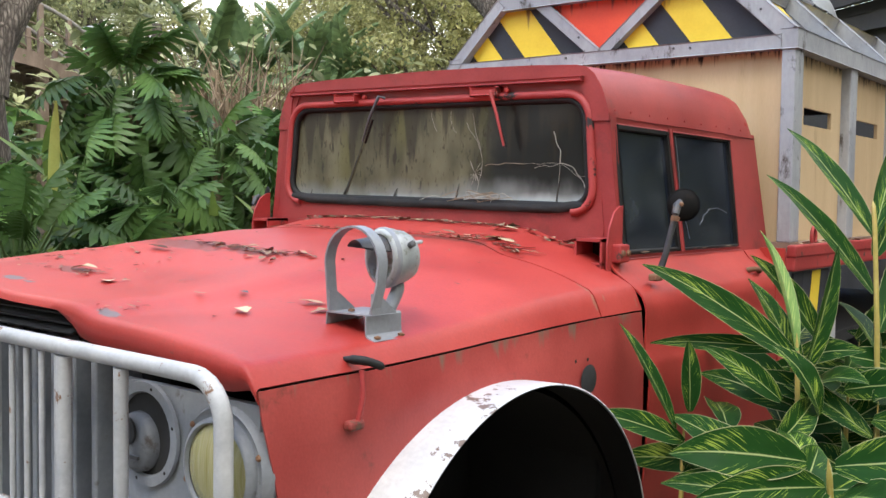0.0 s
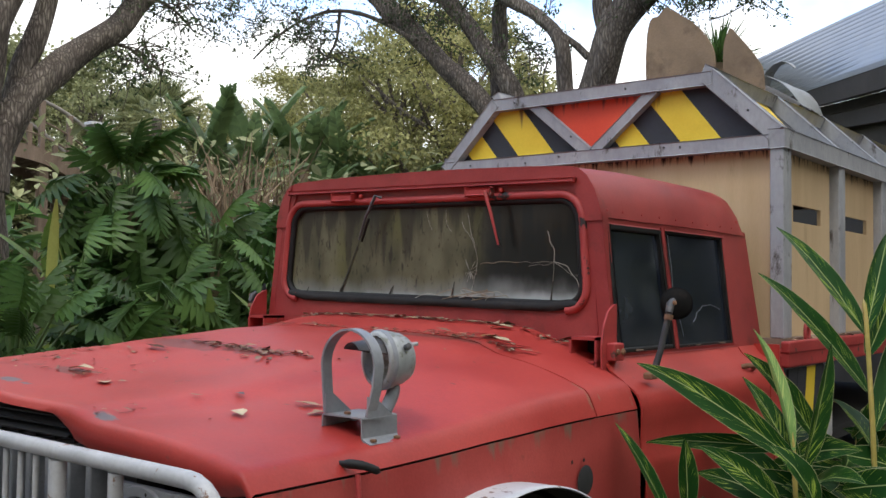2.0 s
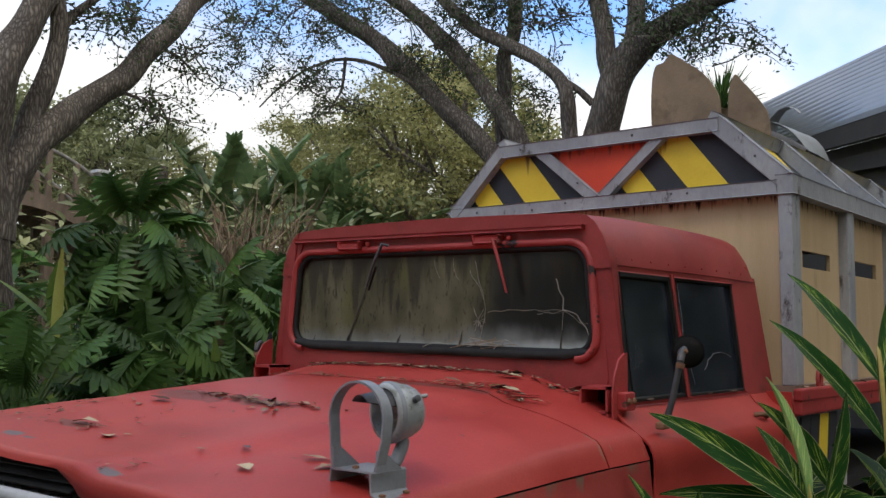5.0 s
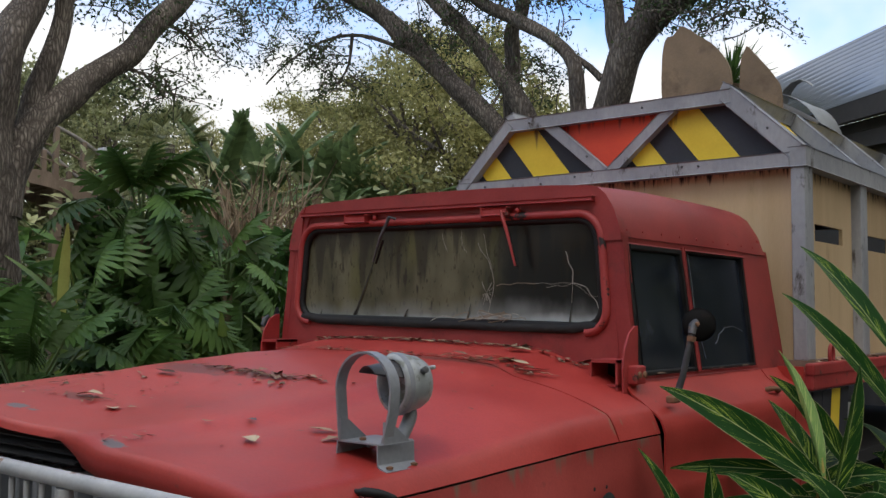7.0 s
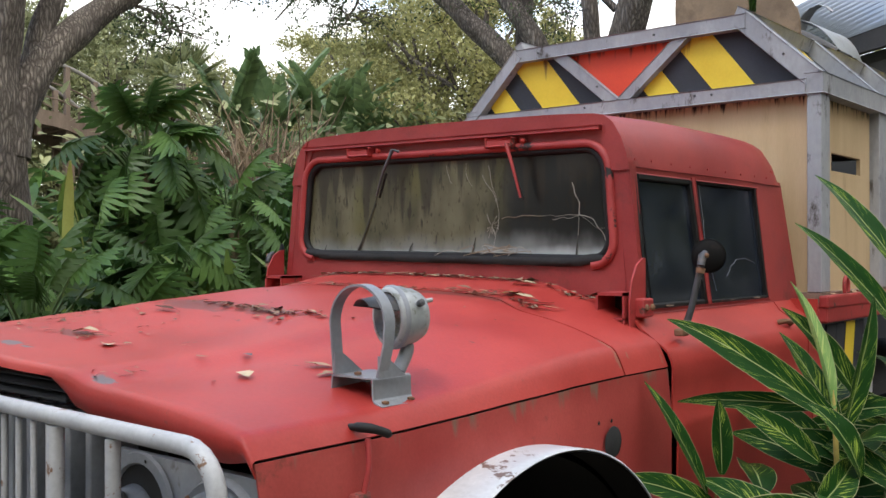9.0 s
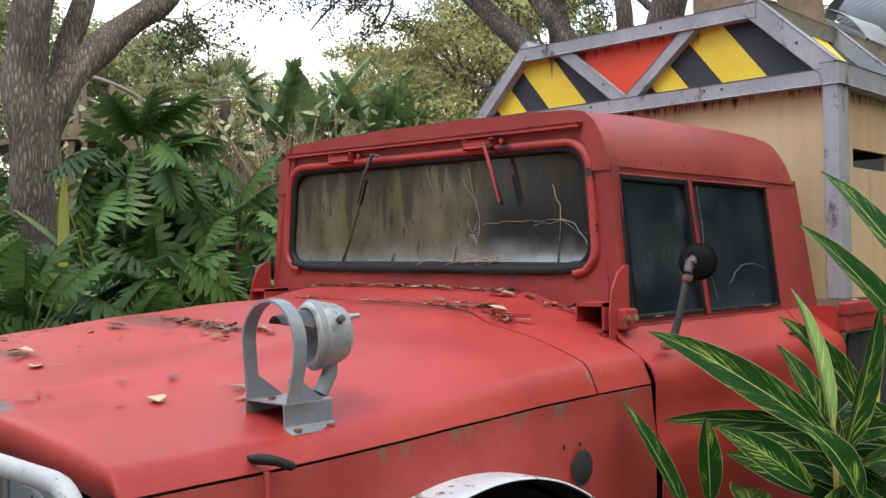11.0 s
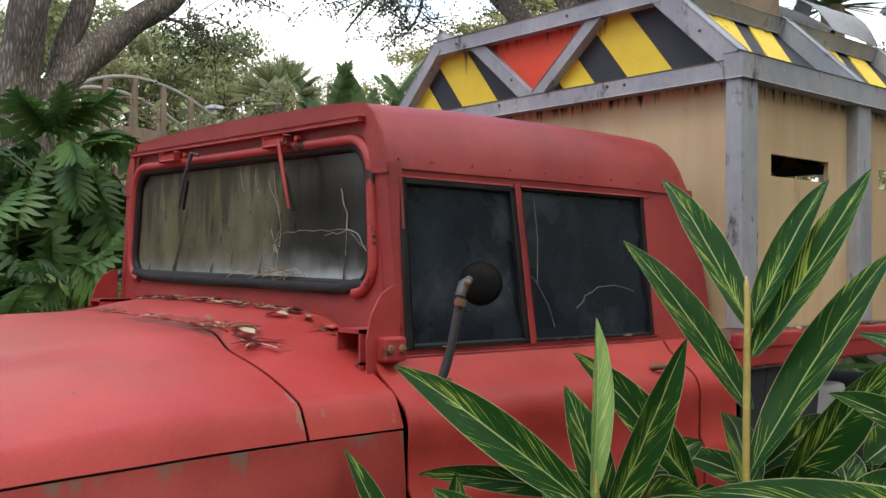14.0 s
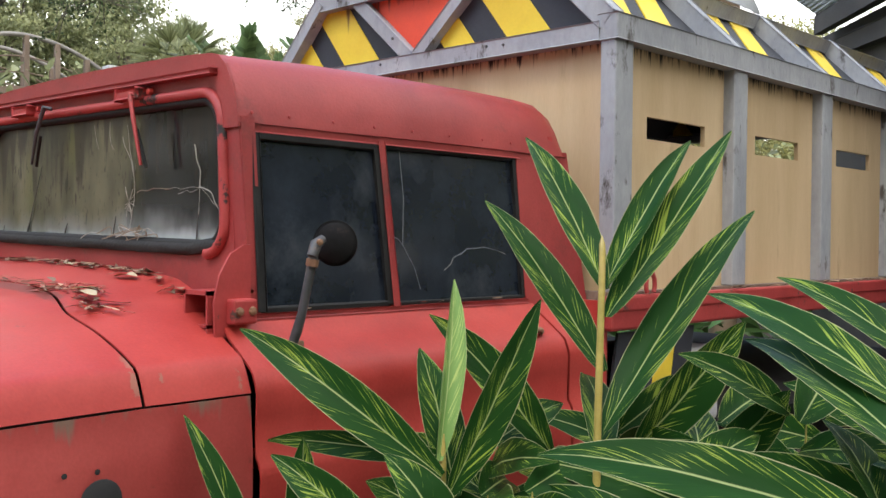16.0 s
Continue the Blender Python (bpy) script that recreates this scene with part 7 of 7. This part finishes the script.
def lobed(seed, lobes=8):
    """A deeply cut leaf, 1 long along x, its ruffled halves folded down from the midrib; verts and faces."""
    q = np.random.default_rng(seed)
    n = lobes * 4
    v, f = [], []

    def dip(x, y):
        return -0.34 * x * x - 0.62 * abs(y) - 0.20 * y * y
    for i in range(n + 1):
        x = 0.84 * i / n
        v.append((x, 0.0, dip(x, 0)))
    for s in (-1, 1):
        k = len(v)
        jit = [q.uniform(0.70, 1.12) for _ in range(lobes + 1)]
        for i in range(n + 1):
            t = i / n
            env = 0.45 * math.sin(math.pi * (0.16 + 0.74 * t)) ** 0.8
            cutin = (0.24, 0.62, 1.0, 0.70)[(i + (1 if s > 0 else 0)) % 4]
            r = env * cutin * jit[i // 4]
            an = radians(120 - 92 * t + (6 if i % 4 == 1 else -8 if i % 4 == 3 else 0))
            for u, lift in ((0.45, 0.020), (0.78, -0.016), (1.0, 0.0)):
                px, py = 0.84 * t + math.cos(an) * r * u + 0.06 * u * r, s * math.sin(an) * r * u
                v.append((px, py, dip(px, py) + lift * (1 if i % 2 else -1) * jit[i // 4]))
        for i in range(n):
            f.append((i, i + 1, k + 3 * (i + 1), k + 3 * i))
            for u in range(2):
                f.append((k + 3 * i + u, k + 3 * (i + 1) + u, k + 3 * (i + 1) + u + 1, k + 3 * i + u + 1))
    return v, f


def bank(x, y):
    """Height of the rising ground behind the truck."""
    d = math.hypot(x - 1, y + 1)
    return 1.6 * smooth01(6, 15, d) * smooth01(-2.0, -5.5, x)


LOBED = [lobed(k, lobes) for k, lobes in ((1, 7), (2, 8), (3, 9))]


def philodendron(x, y, top, n, size, spread, label="philodendron with large lobed dark green leaves"):
    """Long stalks fan out of a short stem; young blades stand up in the middle, old ones hang at the rim."""
    p = thing("philodendron", label, "plant", "philodendrons in the bed")
    z0 = bank(x, y) - 0.05
    zs = max(z0 + 0.20, top - 2.0 * size)
    m = []
    stalks = bmesh.new()
    count = n + 16
    for i in range(count):
        q = (i + 0.5) / count
        a = i * 2.399 + rng.uniform(-0.3, 0.3)
        k = size * rng.uniform(0.75, 1.08)
        e = radians(82 - 88 * q ** 0.8 + rng.uniform(-8, 8))
        ln = k * rng.uniform(0.85, 1.25) * (0.75 + 0.5 * spread)
        b = Vector((x, y, zs - 0.40 * q * size / 0.45))
        o = Vector((math.cos(a), math.sin(a), 0))
        tip = b + o * (ln * math.cos(e)) + Vector((0, 0, ln * math.sin(e)))
        mid = b.lerp(tip, 0.55) + Vector((0, 0, 0.05 * ln))
        add_tube(stalks, [tuple(b), tuple(mid), tuple(tip)], [0.011, 0.008, 0.006], 4, False)
        e2 = e - radians(rng.uniform(45, 95) if q > 0.15 else rng.uniform(10, 40))
        m.append(oriented(tuple(tip), (o.x * math.cos(e2), o.y * math.cos(e2), math.sin(e2)), rng.uniform(-0.7, 0.7), k))
    v, f = [], []
    for k, tpl in enumerate(LOBED):
        a = scatter(tpl, m[k::3])
        f.extend(tuple(j + len(v) for j in c) for c in a[1])
        v.extend(a[0])
    tagged(part("leaves", (v, f), M_LEAF, p, smooth=True), kind="stuff")
    tagged(part("stalk", stalks, M_STALK, p, smooth=True), kind="stuff")
    part("stem", add_tube(bmesh.new(), [(x, y, z0), (x + 0.04, y, z0 + (zs - z0) * 0.5), (x, y, zs)], [0.06, 0.05, 0.04], 8), M_DRY, p, smooth=True)


philodendron(-2.52, 0.32, 2.72, 56, 0.30, 0.55, "tall philodendron with a fountain of lobed leaves")
philodendron(-2.29, 0.72, 2.38, 30, 0.28, 0.50)
philodendron(-2.01, 0.14, 2.00, 40, 0.29, 0.60)
for x, y, top in ((-2.6, 0.75, 1.85), (-2.1, -0.55, 1.70), (-2.75, -0.6, 1.95), (-3.3, -1.0, 2.0), (-2.0, 0.95, 1.9), (-2.7, 1.2, 2.1), (-3.7, 0.9, 2.2), (-4.3, 0.1, 2.35), (-3.6, -0.3, 2.15), (-4.4, -0.9, 2.4), (-2.3, 1.9, 2.1), (-3.2, 2.1, 2.3), (-4.2, 1.9, 2.4),
                  (-5.0, 0.8, 2.5), (-5.2, -0.4, 2.6), (-5.2, 2.2, 2.6), (-4.0, 3.2, 2.5), (-2.8, 3.1, 2.3), (-2.0, 2.9, 2.1), (-5.4, 3.6, 2.9), (-6.3, 2.7, 2.9), (-1.75, 0.35, 1.62), (-1.8, -0.25, 1.55), (-6.6, 4.2, 3.2), (-5.0, 4.6, 2.9), (-7.2, 1.2, 3.1), (-7.0, -0.2, 3.1), (-1.85, 1.7, 1.85), (-2.6, -1.4, 1.75), (-3.6, -1.8, 2.0)):
    philodendron(x, y, min(top - (0.28 if x < -3.9 else 0.0), 1.75 if -5.6 < x < -3.4 and 0.3 < y < 2.6 else 2.3 if x < -6 else 9) + rng.uniform(-0.15, 0.10), 56, rng.uniform(0.23, 0.31), 1.15)


def strappy(x, y, z, n, length, width, mat, label, spread=0.5):
    p = thing("strap_leaf_plant", label, "plant")
    m = []
    for i in range(n):
        a = rng.uniform(0, 6.28)
        m.append(oriented((x + rng.normal(0, 0.10), y + rng.normal(0, 0.10), z), (math.cos(a) * spread, math.sin(a) * spread, 1), rng.uniform(-1, 1), length * rng.uniform(0.7, 1.1)))
    tagged(part("leaves", scatter(blade(8, width, 0.12, 0.3), m), mat, p, smooth=True), kind="stuff")


strappy(-1.90, 0.50, 1.22, 16, 0.62, 0.045, M_YELLEAF, "bright green ginger shoot with narrow leaves", 0.75)
strappy(-1.62, 0.72, 1.30, 10, 0.50, 0.045, M_YELLEAF, "bright green ginger shoot with narrow leaves", 0.8)
strappy(-1.75, 0.10, 1.15, 8, 0.50, 0.045, M_YELLEAF, "bright green ginger shoot with narrow leaves", 0.9)
strappy(-2.45, -0.12, 1.55, 2, 0.62, 0.045, M_PALESTRAP, "yellowing strap leaf among the philodendrons", 0.08)
strappy(-2.75, 0.0, 1.75, 3, 0.50, 0.06, M_YELLEAF, "yellowing strap leaf among the philodendrons", 1.0)
strappy(-2.62, -0.42, 1.25, 4, 0.62, 0.09, M_YELLEAF, "broad arching pale green leaf low in the bed", 1.3)


def torn_leaf(n=24):
    """A long paddle leaf torn into strips along its veins, 1 long along x; verts and faces."""
    v, f = [], []
    q = np.random.default_rng(5)
    for i in range(n):
        t = 0.06 + 0.9 * i / (n - 1)
        w = 0.115 * math.sin(math.pi * min(1, t * 0.9 + 0.08)) ** 0.6
        h = 0.47 / n
        for s in (-1, 1):
            k = len(v)
            d = q.uniform(0.0, 0.015)
            z = -0.30 * t * t
            for u, lift in ((0, 0), (0.5, 0.03), (1.0, -d)):
                for e in (-1, 1):
                    x = t + 0.05 * u + e * h * (1.25 - (0.10 if i % 5 else 0.75) * u)
                    v.append((x, s * w * u, -0.30 * x * x + lift))
            for m in (0, 2):
                f.append((k + m, k + m + 1, k + m + 3, k + m + 2))
    return v, f


TORN = torn_leaf()


def banana(x, y, z0, h, n, seed):
    p = thing("banana_plant", "banana plant with broad paddle leaves and dry skirts", "plant", "banana plants on the bank")
    q = np.random.default_rng(seed)
    part("stem", add_tube(bmesh.new(), [(x, y, z0), (x + 0.1, y, z0 + h * 0.55)], [0.16, 0.10], 10), M_DRY, p, smooth=True)
    m, d = [], []
    for i in range(n):
        a = i * 2.4 + q.uniform(-0.3, 0.3)
        m.append(oriented((x, y, z0 + h * 0.5), (math.cos(a) * 0.7, math.sin(a) * 0.7, q.uniform(0.5, 2.6)), q.uniform(-0.5, 0.5), h * 0.36 * q.uniform(0.7, 1.15)))
    for i in range(12):
        a = q.uniform(0, 6.28)
        d.append(oriented((x, y, z0 + h * q.uniform(0.3, 0.55)), (math.cos(a) * 0.3, math.sin(a) * 0.3, -1), q.uniform(-1, 1), h * 0.25))
    tagged(part("leaves", scatter(TORN, m), M_BANANA, p, smooth=True), kind="stuff")
    tagged(part("dry_leaves", scatter(blade(5, 0.12, 0.1, 0.4), d), M_DRY, p, smooth=True), kind="stuff")


for i, (px, dist, h) in enumerate(((-0.27, 14, 2.7), (-0.21, 12.5, 2.5), (-0.16, 12, 2.4), (-0.10, 12.0, 2.3), (-0.03, 12, 2.2), (-0.33, 13, 2.4), (0.02, 12.5, 2.2))):
    x, y, z = along(px, dist, 0)
    banana(x, y, bank(x, y) - 0.1, h, 13, 70 + i)
for i, (x, y, h, n) in enumerate(((-11.9, 9.3, 4.5, 9), (-11.3, 9.95, 4.4, 10), (-12.35, 8.65, 4.7, 6), (-10.7, 10.5, 4.0, 9), (-12.7, 9.1, 3.8, 9), (-10.2, 11.0, 3.7, 9), (-11.6, 8.7, 3.4, 10), (-10.6, 9.6, 3.2, 10))):
    banana(x, y, bank(x, y) - 0.1, h, n, 170 + i)
# fan palm
fx, fy = -12.95, 7.9
palm = thing("fan_palm", "fan palm crown above the shrubs", "palm")
part("trunk", add_tube(bmesh.new(), [(fx, fy, 0.5), (fx, fy, 4.75)], [0.12, 0.09], 10), M_BARK, palm, smooth=True)
m = []
for i in range(46):
    a, e = rng.uniform(0, 6.28), rng.uniform(-0.5, 1.4)
    d = Vector((math.cos(a) * math.cos(e), math.sin(a) * math.cos(e), math.sin(e)))
    c = Vector((fx, fy, 4.70)) + d * 0.5
    for k in range(16):
        m.append(oriented(tuple(c), tuple(d + d.cross(Vector((0, 0, 1))).normalized() * (k - 7.5) * 0.11), rng.uniform(-0.3, 0.3), 0.48))
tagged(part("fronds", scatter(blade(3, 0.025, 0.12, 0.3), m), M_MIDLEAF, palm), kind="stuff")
# bare brown shrub
bx, by, bz = along(-0.28, 9.0, 0)
shrub = bmesh.new()
for i in range(300):
    a = rng.uniform(0, 6.28)
    r = rng.uniform(0.1, 0.8)
    p0 = Vector((bx + r * 0.3 * math.cos(a), by + r * 0.3 * math.sin(a), 0.8))
    p1 = p0 + Vector((r * math.cos(a) * 0.6, r * math.sin(a) * 0.6, rng.uniform(1.0, 1.8)))
    p2 = p1 + Vector((rng.normal(0, 0.25), rng.normal(0, 0.25), rng.uniform(0.1, 0.6)))
    add_tube(shrub, [p0, p1, p2], [0.012, 0.008, 0.003], 4, False)
tagged(part("bare_shrub", shrub, M_DRY, None), "leafless brown shrub among the green plants", "shrub")
# undergrowth filling the bank
m = []
for i in range(5200):
    px, dist = rng.uniform(-1.25, 0.75), rng.uniform(5.2, 16)
    x, y, z = along(px, dist, 0)
    if x > -1.4 and y < 8:
        continue
    g = bank(x, y)
    a = rng.uniform(0, 6.28)
    m.append(oriented((x, y, g + rng.uniform(0.1, 1.0) ** 0.7 * (0.8 + 0.03 * dist)), (math.cos(a), math.sin(a), rng.normal(0.5, 0.5)), rng.uniform(-0.8, 0.8), rng.uniform(0.25, 0.6)))
tagged(part("undergrowth", scatter(blade(4, 0.14, 0.25, 0.25), m), M_LEAF, None, smooth=True), "dense green undergrowth on the bank", "plants", kind="stuff")
m = []
for i in range(20000):
    px, dist = rng.uniform(-1.4, 1.0), rng.uniform(15, 32)
    x, y, z = along(px, dist, 0)
    a = rng.uniform(0, 6.28)
    m.append(oriented((x, y, bank(x, y) + rng.uniform(0, 1) * 2.6), (math.cos(a), math.sin(a), rng.normal(0.4, 0.6)), rng.uniform(-0.8, 0.8), rng.uniform(0.12, 0.32)))
tagged(part("far_shrubs", scatter(blade(3, 0.2, 0.2, 0.2), m), M_MIDLEAF, None), "green shrubs in the distance, haze in their colour", "shrubs", kind="stuff")

# ---- arched footbridge ----
BDY = 0.55
bridge = thing("footbridge", "weathered timber footbridge with an arched handrail", "bridge")
BXP = -13.0


def arch_z(y):
    return 3.98 - 0.23 * (y - 4.6 - BDY) ** 2 if y > 4.6 + BDY else 3.98 - 0.30 * (y - 4.6 - BDY) ** 2


ys = [3.65 + BDY + 0.50 * i for i in range(7)]
for off in (0.0, -1.3):
    top = [(BXP + off, y, arch_z(y) + 0.84) for y in [3.6 + BDY + 0.1 * i for i in range(33)]]
    part("handrail", add_tube(bmesh.new(), top, 0.036, 8), M_GREYWOOD, bridge, smooth=True)
    for y in ys:
        part("rail_post", boxed(BXP + off - 0.042, BXP + off + 0.042, y - 0.042, y + 0.042, arch_z(y) - 0.4, arch_z(y) + 0.84, 0.008), M_TIMBER, bridge)
    for k in (0.25, 0.5):
        part("mid_rail", add_tube(bmesh.new(), [(BXP + off, y, arch_z(y) + k) for y in [3.6 + BDY + 0.1 * i for i in range(33)]], 0.015, 6), M_TIMBER, bridge, smooth=True)
    rows = [[(BXP + off, y, arch_z(y) + d) for y in [3.6 + BDY + 0.1 * i for i in range(33)]] for d in (-0.22, 0.02)]
    part("stringer", sheet(rows, 0.08), M_TIMBER, bridge, smooth=True)
for i in range(30):
    y = 3.62 + BDY + i * 0.108
    part("deck_plank", boxed(BXP - 1.3, BXP, y, y + 0.095, arch_z(y + 0.05) - 0.05, arch_z(y + 0.05), 0), M_TIMBER, bridge)
for y in (4.95, 5.75, 6.65):
    part("trestle_leg", boxed(BXP - 0.10, BXP + 0.02, y - 0.08, y + 0.08, 0.0, arch_z(y) - 0.2, 0), M_TIMBER, bridge)
lamp = thing("path_lamp", "small white-capped lamp on a post", "lamp")
part("post", add_tube(bmesh.new(), [(-13.0, 6.65, 1.0), (-13.0, 6.65, 4.38)], 0.03, 8), M_TIMBER, lamp, smooth=True)
part("cap", boxed(-13.12, -12.88, 6.53, 6.77, 4.46, 4.52, 0.01), M_WHITE, lamp)
part("lantern", boxed(-13.06, -12.94, 6.59, 6.71, 4.38, 4.46, 0.01), M_PALE, lamp)
